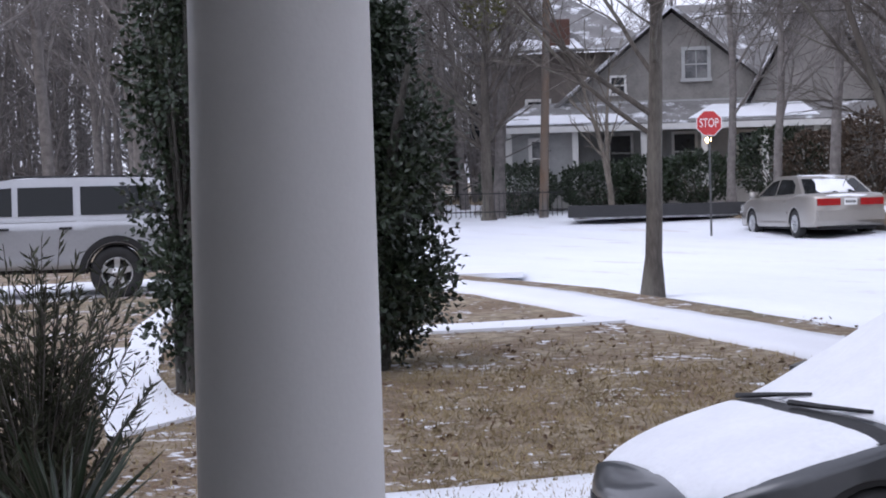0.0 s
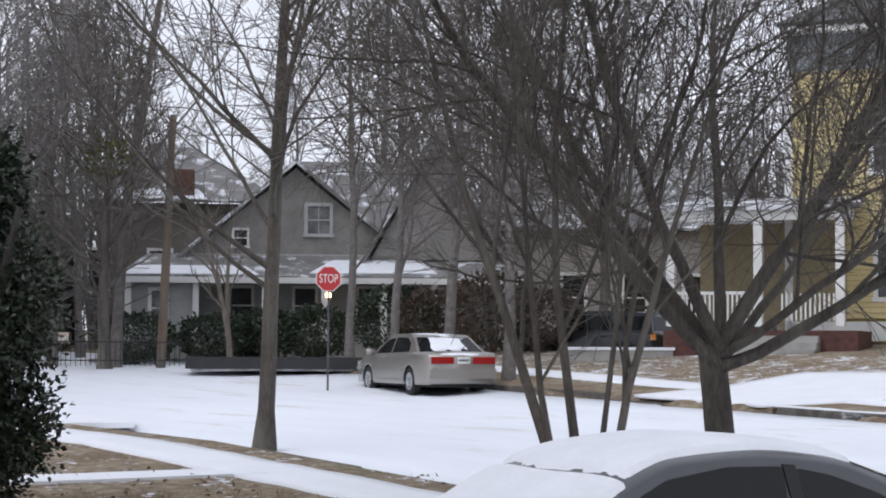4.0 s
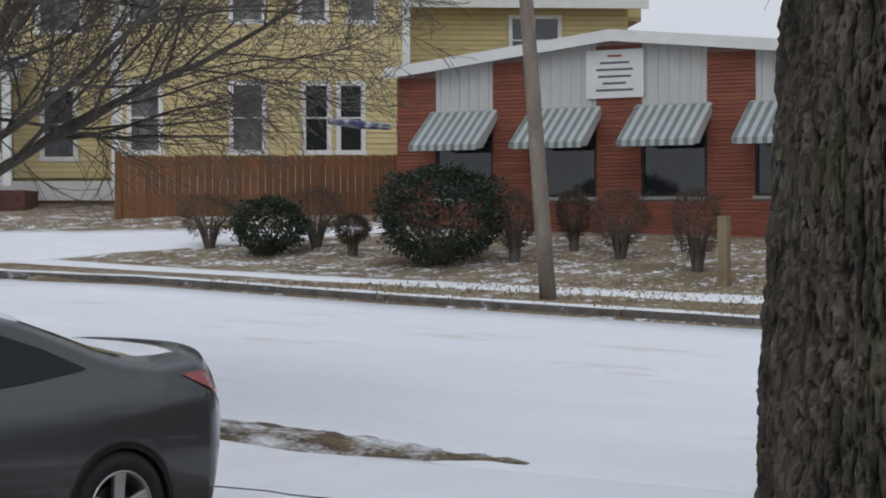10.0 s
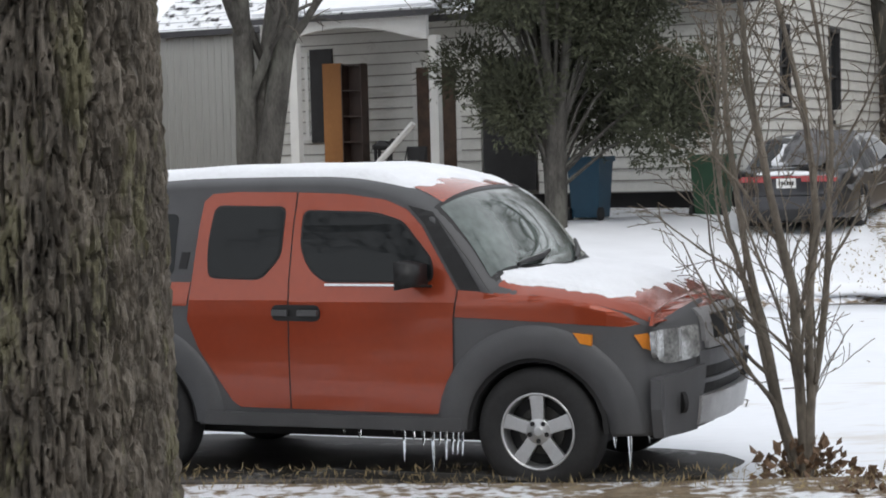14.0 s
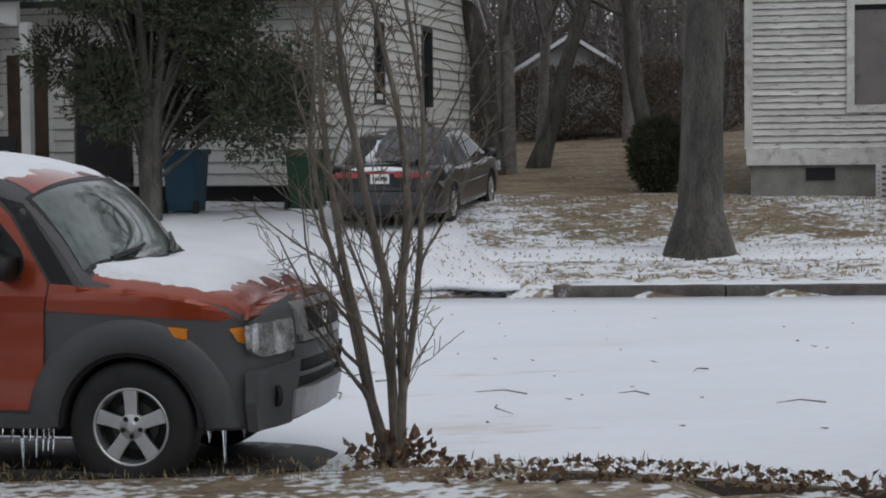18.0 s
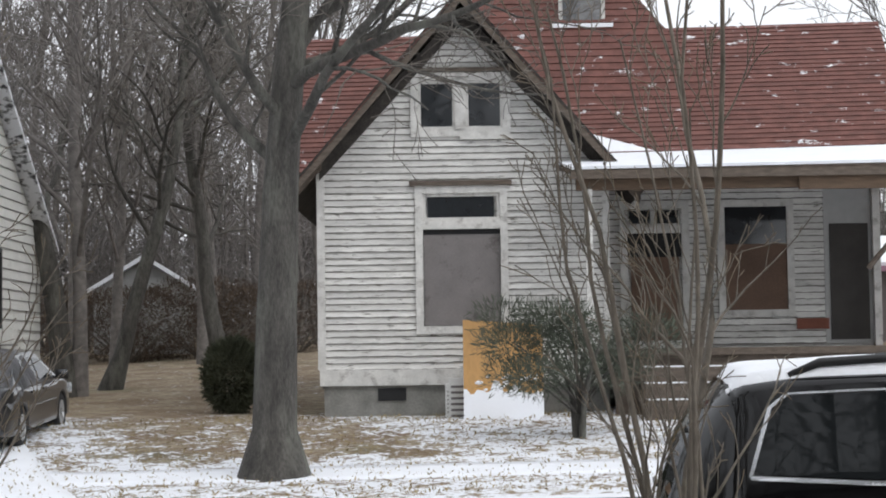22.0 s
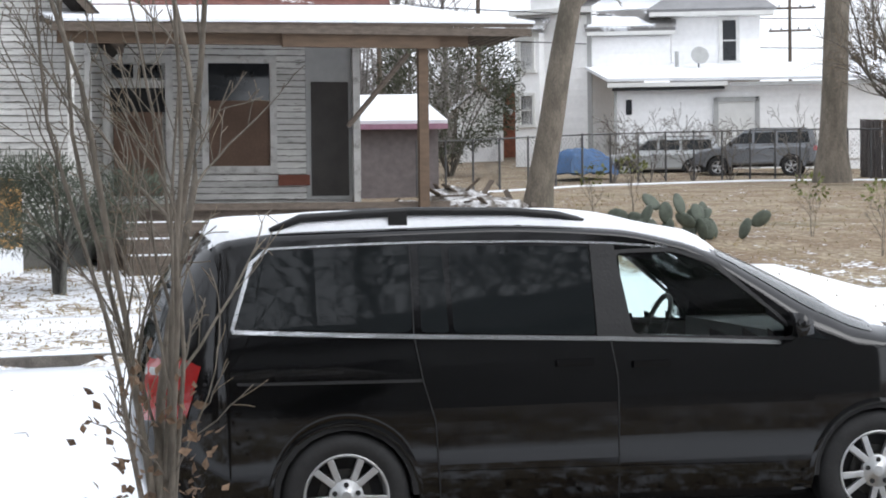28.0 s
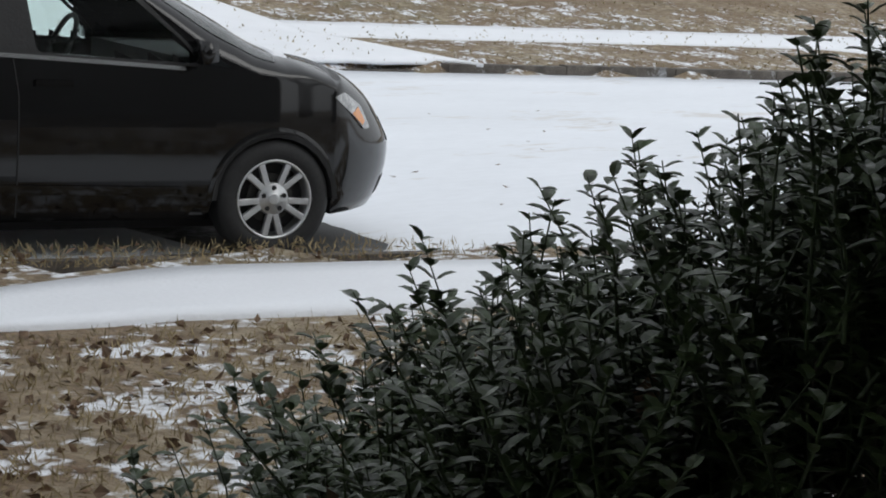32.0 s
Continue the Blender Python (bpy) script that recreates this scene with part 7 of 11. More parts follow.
def brick_shop():
    m = house_frame(0, 32.5)
    h = thing("brick_shop", m, "low red brick building with green striped awnings", "building")
    x0, x1, base, sill, aw0, aw1 = -21.38, -11.3, 1.45, 2.35, 3.32, 4.09
    cx, e, top = (x0 + x1) / 2, 4.92, 5.44

    def roof_z(x):
        return top - (top - e) * abs(x - cx) / (cx - x0)

    part("wall", a_slab([(x0, base - 0.4), (x1, base - 0.4), (x1, e), (cx, top), (x0, e)], 0.09, 0.3), MORTAR, h)
    part("side_wall", a_box(x0 - 0.02, x0 + 0.2, 0.3, 9, base - 0.4, e), BRICK, h)
    bays = [(-20.45 + 2.31 * k, -19.1 + 2.31 * k) for k in range(4)]
    # courses of brick on the piers and below the sills
    piers, prev = [], x0
    for a, b in bays:
        piers.append((prev, a))
        prev = b
    piers.append((prev, x1))
    course = 0.075
    for a, b in piers:
        pier = part("pier", a_box(a, b, 0.03, 0.1, base - 0.3, min(roof_z(a), roof_z(b)) - 0.08), MORTAR, h, "red brick pier")
        z = base - 0.25
        while z < min(roof_z(a), roof_z(b)) - 0.15:
            part("brick_course", a_box(a, b, 0.0, 0.06, z, z + course - 0.012), BRICK, pier)
            z += course
    for a, b in bays:
        low = part("apron", a_box(a, b, 0.04, 0.1, base - 0.3, sill - 0.06), MORTAR, h, "brickwork under the window")
        z = base - 0.25
        while z < sill - 0.16:
            part("brick_course", a_box(a, b, 0.01, 0.06, z, z + course - 0.012), BRICK, low)
            z += course
        w = part("window", a_box(a, b, 0.05, 0.08, sill, aw1), PANE, h, "dark shop window")
        part("window_sill", a_box(a - 0.04, b + 0.04, -0.04, 0.1, sill - 0.06, sill), CONCRETE, w)
        bar_frame(w, "window_frame", a, b, sill, aw1, 0.02, 0.06, 0.05, TRIM_BLACK)
        p = part("wall_panel", a_slab([(a, aw1), (b, aw1), (b, roof_z(b) - 0.1), (a, roof_z(a) - 0.1)], 0.02, 0.08), PANEL, h, "white ribbed panel")
        for k in range(6):
            x = a + (b - a) * (k + 0.5) / 6
            part("panel_rib", a_box(x - 0.012, x + 0.012, 0.0, 0.02, aw1, roof_z(x) - 0.12), PANEL, p)
        # awning: alternate slats, side triangles, scalloped valance
        aw = part("awning", a_box(a - 0.08, b + 0.08, -0.02, 0.02, aw1 - 0.03, aw1 + 0.01), AWN_WHITE, h, "green and white striped awning")
        n, out = 16, 0.83
        for k in range(n):
            xa, xb = a - 0.1 + (b - a + 0.2) * k / n, a - 0.1 + (b - a + 0.2) * (k + 1) / n
            mat = AWN_GREEN if k % 2 == 0 else AWN_WHITE
            bm = bmesh.new()
            slab(bm, [(0.0, aw1), (-out, aw0 + 0.08), (-out, aw0 - 0.04), (-out + 0.015, aw0 - 0.04), (-out + 0.02, aw0 + 0.06), (0.0, aw1 - 0.025)], xa, xb, "x")
            part("awning_slat", bm, mat, aw)
        for x in (a - 0.1, b + 0.1):
            bm = bmesh.new()
            slab(bm, [(0.0, aw1), (-out, aw0 + 0.08), (-out, aw0 - 0.02), (-out * 0.7, aw0), (0.0, aw1 - 0.2)], x - 0.008, x + 0.008, "x")
            part("awning_side", bm, AWN_WHITE, aw)
    # roof edge and sign
    for s in (-1, 1):
        xe = x0 - 0.15 if s < 0 else x1 + 0.15
        r = part("roof", roof_plane([(xe, -0.25, roof_z(xe)), (xe, 9, roof_z(xe)), (cx, 9, top), (cx, -0.25, top)], 0.08), ROOF_SNOW, h, "low white roof")
        part("roof_fascia", a_slab([(xe, roof_z(xe) - 0.13), (cx, top - 0.13), (cx, top + 0.09), (xe, roof_z(xe) + 0.09)], -0.30, -0.25), WHITE, r)
    sg = thing("shop_sign", m, "white sign board with small unreadable lettering", "sign")
    part("panel", a_box(-16.98, -15.76, -0.05, -0.005, 4.24, 5.16), WHITE, sg)
    for k, (wd, c) in enumerate(((0.3, 0), (0.62, 1), (0.78, 1), (0.7, 1), (0.5, 1), (0.8, 0))):
        z = 5.04 - 0.13 * k
        mat = shade("sign_ink_%s" % "abcdef"[k], (0.35, 0.07, 0.05) if k == 0 else (0.10, 0.12, 0.13), 0.7)
        part("text_bar", a_box(-16.37 - wd / 2, -16.37 + wd / 2, -0.056, -0.05, z - 0.02, z + 0.02), mat, sg)
    # stub of a flagpole bracket at the corner
    fp = thing("flag_pole", m, "furled flag on an angled wall pole", "flag")
    part("pole", a_tube([(x0 + 0.0, 0.0, 3.85), (x0 - 1.1, -0.9, 4.0)], [0.02, 0.016], 6), AWN_WHITE, fp)
    part("flag", a_tube([(x0 - 0.1, -0.08, 3.8), (x0 - 0.6, -0.5, 3.86), (x0 - 1.1, -0.9, 3.92)], [0.05, 0.09, 0.05], 7), shade("flag_cloth", (0.05, 0.06, 0.14), 0.8, other=(0.5, 0.5, 0.5), cut=0.55, spots=6), fp)
    return h


brick_shop()


def board_fence():
    m = Matrix.Translation(EYE) @ Matrix.Scale(1.22, 4) @ Matrix.Translation(-EYE) @ house_frame(-37, 35.5)
    h = thing("board_fence", m, "tall brown board fence beside the yellow house", "fence")
    wood = shade("brown_fence_wood", (0.17, 0.075, 0.032), 0.8, spread=0.18, scale=2, grain=30, random_tint=0.16, stretch=(1, 1, 0.3))
    x = -2.85
    rng = random.Random(3)
    while x < 2.35:
        part("fence_board", a_box(x, x + 0.135, -0.012, 0.012, 1.75, 3.13 + rng.uniform(-0.012, 0.012)), wood, h)
        x += 0.14
    part("rail", a_box(-2.85, 2.4, 0.012, 0.06, 2.95, 3.05), wood, h)
    part("post", a_box(-2.97, -2.85, -0.06, 0.06, 1.6, 3.2), wood, h)
    part("gate_post", a_box(0.72, 0.82, -0.03, 0.08, 1.6, 3.14), wood, h)


board_fence()


GREY_ROOF_THIN = shade("dusted_shingle", (0.16, 0.155, 0.15), 0.9, spread=0.2, scale=1.2, grain=12, other=(0.7, 0.72, 0.75), cut=0.52, soft=0.06, spots=1.1)


def yellow_house():
    m = house_frame(-37, 50)
    h = thing("yellow_house", m, "large yellow two-storey weatherboard house with white trim", "house")
    base, top = 2.3, 9.75
    L, R = -4.2, 3.5
    wall = part("front_wall", a_box(L, R, 0.09, 0.25, base, top), YELLOW, h)
    wins = [(-3.85, -2.95), (-1.2, -0.25), (0.7, 1.45), (1.62, 2.35)]
    upper = ((-3.85, -2.95), (-1.2, -0.25), (0.6, 1.4), (1.9, 2.7))
    holes = [(a, b, 3.6, 5.5) for a, b in wins] + [(a, b, 7.05, 9.0) for a, b in upper]
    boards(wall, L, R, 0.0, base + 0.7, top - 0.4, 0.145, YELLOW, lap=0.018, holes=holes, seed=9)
    for i, (a, b) in enumerate(wins):
        sash_window(wall, a - 0.02, b + 0.02, 3.58, 5.52, 0.0, WHITE, CURTAIN_PANE if i < 2 else PANE, 0.12, 1, 1)
    for a, b in upper:
        sash_window(wall, a - 0.02, b + 0.02, 7.0, 9.05, 0.0, WHITE, CURTAIN_PANE, 0.12, 1, 1)
    part("water_table", a_box(L - 0.05, R, -0.05, 0.1, base + 0.25, base + 0.7), WHITE, wall)
    part("foundation", a_box(L, R, 0.05, 9, base - 0.5, base + 0.25), BLOCK, h)
    part("corner_board", a_box(L - 0.06, L + 0.22, -0.05, 0.1, base + 0.7, top), WHITE, wall)
    part("corner_board", a_box(R - 0.15, R + 0.05, -0.05, 0.1, base + 0.7, top), WHITE, wall)
    part("cornice", a_box(L - 0.4, R + 0.4, -0.5, 0.3, top - 0.42, top), WHITE, h, "wide white cornice")
    part("roof", roof_plane([(L - 0.5, -0.6, top), (R + 0.5, -0.6, top), (R - 2, 5, 13), (L + 2, 5, 13)], 0.1), SLATE, h)
    part("snow_edge", roof_plane([(L - 0.5, -0.62, top + 0.1), (R + 0.5, -0.62, top + 0.1), (R + 0.3, -0.2, top + 0.35), (L - 0.3, -0.2, top + 0.35)], 0.04), ROOF_SNOW, h)
    part("side_wall", a_box(R - 0.25, R, 0.25, 10, base, top), YELLOW, h)
    # set-back wing towards the corner, with the porch before it
    wl, wy = -8.6, 1.6
    wing = part("wing_wall", a_box(wl, L, wy + 0.09, wy + 0.25, base, top), YELLOW, h)
    boards(wing, wl, L, wy, base + 0.7, top - 0.3, 0.145, YELLOW, lap=0.018, seed=10, holes=((-6.25, -5.35, 3.6, 5.4), (-6.3, -5.2, 6.9, 9.1)))
    sash_window(wing, -6.3, -5.3, 3.45, 5.45, wy, WHITE, PANE, 0.12, 1, 1)
    sash_window(wing, -6.4, -5.1, 6.85, 9.15, wy, WHITE, CURTAIN_PANE, 0.13, 1, 1)
    part("water_table", a_box(wl, L, wy - 0.05, wy + 0.1, base + 0.1, base + 0.62), WHITE, wing)
    hip = shade("grey_hip_shingle", (0.13, 0.135, 0.14), 0.85, spread=0.2, scale=2, grain=15)
    part("wing_attic", a_box(wl, L, wy + 0.02, wy + 0.2, top, 10.9), shade("blue_grey_shingle", (0.24, 0.27, 0.29), 0.8, spread=0.15), h)
    part("wing_cornice", a_box(wl - 0.15, L + 0.3, wy - 0.35, wy + 0.02, 10.75, 10.95), WHITE, h)
    part("hip_roof", roof_plane([(wl - 0.2, wy - 0.4, 10.95), (L + 0.5, wy - 0.4, 10.95), (L + 0.5, 6.5, 13.6), (wl + 3.4, 6.5, 13.6)], 0.1), hip, h)
    part("hip_roof", roof_plane([(wl - 0.2, wy - 0.4, 10.95), (wl - 0.2, 12, 10.95), (wl + 3.4, 6.5, 13.6)], 0.1), hip, h)
    part("corner_trim", a_box(wl - 0.06, wl + 0.15, wy - 0.05, wy + 0.1, base, top), WHITE, wing)
    # porch with white posts and a red brick base
    px0, px1, py = -11.4, -6.55, -1.2
    part("porch_base", a_box(px0, px1 + 0.2, py, wy, base - 0.6, base + 0.35), shade("dark_brick", (0.11, 0.05, 0.042), 0.9, spread=0.25), h, "red brick porch base")
    for k in range(3):
        part("porch_step", a_box(-9.4, -7.3, py - 0.35 * (3 - k), py, base - 0.6, base - 0.15 + 0.18 * k), CONCRETE, h)
    pr = part("porch_roof", roof_plane([(px0 - 0.3, py - 0.3, 5.75), (px1 + 0.3, py - 0.3, 5.75), (px1, wy + 0.1, 6.2), (px0, wy + 0.1, 6.2)], 0.1), GREY_ROOF_THIN, h, "low porch roof with broken snow")
    part("porch_beam", a_box(px0, px1 + 0.1, py - 0.1, py + 0.15, 5.5, 5.75), WHITE, pr)
    for x in (px0 + 0.1, -9.0, px1 - 0.35):
        part("porch_post", a_box(x, x + 0.22, py - 0.08, py + 0.14, base + 0.45, 5.5), WHITE, pr)
    rl = part("porch_railing", a_box(-11.2, -9.0, py, py + 0.06, base + 1.28, base + 1.36), WHITE, h, "white baluster railing")
    part("rail_bottom", a_box(-11.2, -9.0, py, py + 0.06, base + 0.55, base + 0.61), WHITE, rl)
    for k in range(18):
        x = -11.15 + 0.12 * k
        part("baluster", a_box(x, x + 0.045, py + 0.01, py + 0.05, base + 0.6, base + 1.3), WHITE, rl)
    for k in range(14):
        x = -7.1 + 0.12 * k - 1.2
        part("baluster", a_box(x, x + 0.045, py + 0.01, py + 0.05, base + 0.6, base + 1.3), WHITE, rl)
    # Dull yellow sheet paints the porch roof's shade on the wing wall.
    part("porch_shade", a_box(-11, -7, wy - 0.02, wy, base + 0.5, 5.6), shade("porch_shade_tone", (0.30, 0.25, 0.15), 0.7), h)
    # lower rear wing to the side
    w3 = part("rear_wing", a_box(R + 0.05, 10.5, 6, 12, base, 8.2), YELLOW, h)
    boards(w3, R + 0.1, 10.5, 5.98, 5.2, 8.2, 0.15, YELLOW, seed=12)
    part("wing_roof", roof_plane([(R - 0.3, 5.3, 8.2), (11, 5.3, 8.2), (10.5, 9, 10.4), (R, 9, 10.4)], 0.1), ROOF_SNOW, h)
    part("wing_fascia", a_box(R, 11, 5.25, 5.32, 8.05, 8.3), WHITE, w3)
    sash_window(w3, 6.9, 8.5, 6.4, 7.9, 5.9, WHITE, PANE, 0.12, 1, 2)
    for x0, x1, z0, z1 in ((5.2, 7.6, 9.0, 10.3), (8.6, 11.4, 9.2, 10.4)):
        gg = part("dormer", a_box(x0, x1, 8.5, 11, 8.0, z0), YELLOW, h)
        part("dormer_roof", roof_plane([(x0 - 0.3, 8.2, z0), (x1 + 0.3, 8.2, z0), ((x0 + x1) / 2 + 0.4, 9.8, z1), ((x0 + x1) / 2 - 0.4, 9.8, z1)], 0.1), ROOF_SNOW, gg)
    return h


yellow_house()


# -- houses beyond the crossing --
# Grey paint lightened to put some distance haze into the colour.
GREY_LAP = shade("grey_lap_paint", (0.40, 0.405, 0.40), 0.7, spread=0.08, random_tint=0.05)
GREY_ROOF = shade("grey_shingle", (0.21, 0.205, 0.20), 0.9, spread=0.2, scale=1.2, grain=12, other=(0.7, 0.72, 0.75), cut=0.60, soft=0.06, spots=1.4)


GABLE_SHINGLE = shade("gable_shingle", (0.25, 0.238, 0.222), 0.9, spread=0.15, scale=2, grain=12)


def corner_house():
    m = house_frame(-61, 64)
    h = thing("corner_house", m, "grey house with a long white porch and shingle gables", "house")
    base = 2.35
    part("wall", a_box(-4.9, 6.5, 1.8, 10, base, 5.4), GREY_LAP, h)
    boards(h, -5.85, -3.6, 0.0, base + 0.2, 4.3, 0.16, GREY_LAP, seed=2)
    bay = part("porch_end", a_box(-5.85, -3.6, 0.02, 1.8, base - 0.3, 4.4), GREY_LAP, h)
    sash_window(bay, -5.2, -4.5, 2.75, 4.15, -0.08, WHITE, CURTAIN_PANE, 0.12, 1, 1)
    pr = part("porch_roof", roof_plane([(-6.2, -0.5, 4.45), (7.6, -0.5, 4.45), (7.0, 2.0, 5.3), (-5.4, 2.0, 5.3)], 0.1), GREY_ROOF, h, "low porch roof with patches of snow")
    part("roof_snow", roof_plane([(-6.2, -0.52, 4.57), (-1.5, -0.52, 4.57), (-2.0, 0.4, 4.88), (-5.6, 0.5, 4.9)], 0.04), ROOF_SNOW, pr)
    part("roof_snow", roof_plane([(0.2, -0.3, 4.64), (4.5, -0.3, 4.64), (4.0, 1.2, 5.14), (1.0, 1.2, 5.14)], 0.04), ROOF_SNOW, pr)
    part("porch_fascia", a_box(-6.2, 7.6, -0.55, -0.48, 4.3, 4.5), WHITE, pr)
    for x in (-5.95, -3.7, -1.4, 0.6, 2.6, 4.3, 6.6):
        part("porch_post", a_box(x, x + 0.2, -0.35, -0.15, base - 0.2, 4.4), WHITE, pr)
    part("porch_floor", a_box(-6, 7.2, -0.4, 1.8, base - 0.6, base), CONCRETE, h)
    for k in range(6):
        part("door_step", a_box(-7.4 + 0.25 * k, -5.9, 0.2, 1.6, base - 1.0, base - 0.95 + 0.17 * (k + 1)), CONCRETE, h)
    part("handrail", a_tube([(-7.5, 0.2, base + 0.1), (-5.9, 0.2, base + 0.95)], [0.03, 0.03], 5), TRIM_BLACK, h)
    for k in range(4):
        x = -2.6 + 2.2 * k
        sash_window(h, x, x + 0.9, 2.9, 4.3, 1.70, WHITE, PANE, 0.1, 1, 1)
    # shingled gables above, and the long roof between them
    part("main_roof", roof_plane([(-1.0, 2.6, 5.6), (5.6, 2.6, 5.6), (5.0, 6.5, 9.0), (-0.4, 6.5, 9.0)], 0.12), GREY_ROOF, h, "long grey shingle roof")
    for cx, w, z, yf in ((-0.3, 4.0, 8.4, 1.9), (4.5, 2.2, 9.2, 1.2)):
        g = part("gable", a_slab([(cx - w, 5.2), (cx + w, 5.2), (cx, z)], yf, yf + 0.3), GABLE_SHINGLE, h, "grey shingled gable")
        for s in (-1, 1):
            part("gable_roof", roof_plane([(cx + s * (w + 0.3), yf - 0.4, 4.95), (cx + s * (w + 0.3), 8, 4.95), (cx, 8, z + 0.15), (cx, yf - 0.4, z + 0.15)], 0.12), GREY_ROOF, g)
        for k in range(7):
            if (k * 5) % 7 > 1:
                f0, f1 = k / 7, (k + 0.8) / 7
                part("verge_snow", roof_plane([(cx - (w + 0.3) * (1 - f0), yf - 0.42, 5.09 + (z - 4.95) * f0), (cx - (w + 0.3) * (1 - f0), yf - 0.05, 5.09 + (z - 4.95) * f0),
                                               (cx - (w + 0.3) * (1 - f1), yf - 0.05, 5.09 + (z - 4.95) * f1), (cx - (w + 0.3) * (1 - f1), yf - 0.42, 5.09 + (z - 4.95) * f1)], 0.03), ROOF_SNOW, g)
        if w > 3:
            sash_window(g, cx + 0.3, cx + 1.3, 6.0, 7.2, yf - 0.06, GREY_LAP, CURTAIN_PANE, 0.12, 1, 2)
            sash_window(g, cx - 2.2, cx - 1.6, 5.6, 6.3, yf - 0.06, WHITE, PANE, 0.08, 1, 1)
    # second range to the side
    rg = part("side_range", a_box(6.5, 16, 3, 12, base, 6.4), shade("pinkish_lap", (0.33, 0.30, 0.28), 0.7, spread=0.08), h)
    for k in range(4):
        x = 6.9 + 2.2 * k
        sash_window(rg, x, x + 1.0, 3.1, 4.9, 2.9, WHITE, PANE, 0.12, 1, 1)
    part("range_roof", roof_plane([(6, 2.5, 6.4), (16.5, 2.5, 6.4), (15, 7.5, 9.0), (7.5, 7.5, 9.0)], 0.1), GREY_ROOF, h)
    lt = thing("porch_light", m, "lit warm porch lamp on the wall", "lamp")
    bm = bmesh.new()
    bmesh.ops.create_icosphere(bm, subdivisions=2, radius=0.11, matrix=Matrix.Translation((0.82, -0.3, 3.92)))
    part("globe", bm, glow("warm_lamp", (1.0, 0.62, 0.25), 9.0), lt)
    part("bracket", a_box(0.75, 0.89, -0.35, -0.1, 4.02, 4.08), TRIM_BLACK, lt)
    h2 = thing("hip_roof_house", house_frame(-64.2, 80), "tall house with a snowy hip roof and chimney", "house")
    part("wall", a_box(-4.2, 3.2, 0, 10, 3, 8.2), shade("brown_wall", (0.16, 0.14, 0.125), 0.8), h2)
    part("roof", roof_plane([(-4.7, -0.6, 8.2), (3.7, -0.6, 8.2), (-0.6, 4.5, 11.1), (-2.1, 4.5, 11.1)], 0.1), GREY_ROOF, h2, "hip roof patched with snow")
    part("roof_side", roof_plane([(3.7, -0.6, 8.2), (3.7, 9.6, 8.2), (-0.6, 4.5, 11.1)], 0.1), GREY_ROOF, h2)
    part("roof_side", roof_plane([(-4.7, -0.6, 8.2), (-4.7, 9.6, 8.2), (-2.1, 4.5, 11.1)], 0.1), GREY_ROOF, h2)
    part("eave_snow", roof_plane([(-4.6, -0.62, 8.32), (0.4, -0.62, 8.32), (0.0, 0.2, 8.8), (-4.0, 0.2, 8.8)], 0.04), ROOF_SNOW, h2)
    part("chimney", a_box(-1.1, -0.15, -0.4, 0.6, 8.2, 9.6), shade("chimney_brick", (0.13, 0.07, 0.055), 0.9, spread=0.2), h2, "brick chimney")
    part("lower_roof", roof_plane([(-14, -2, 7.6), (-5, -2, 7.6), (-6, 3, 9.6), (-13, 3, 9.6)], 0.1), GREY_ROOF, h2)
    part("lower_wall", a_box(-13.6, -5.4, -1.5, 5, 2.8, 7.6), shade("dim_wall", (0.10, 0.095, 0.09), 0.8), h2)
    for k in range(4):
        sash_window(h2, -4.6 + 2.5 * k, -3.5 + 2.5 * k, 4.4, 6.3, -0.1, WHITE, PANE, 0.12, 1, 1)


corner_house()


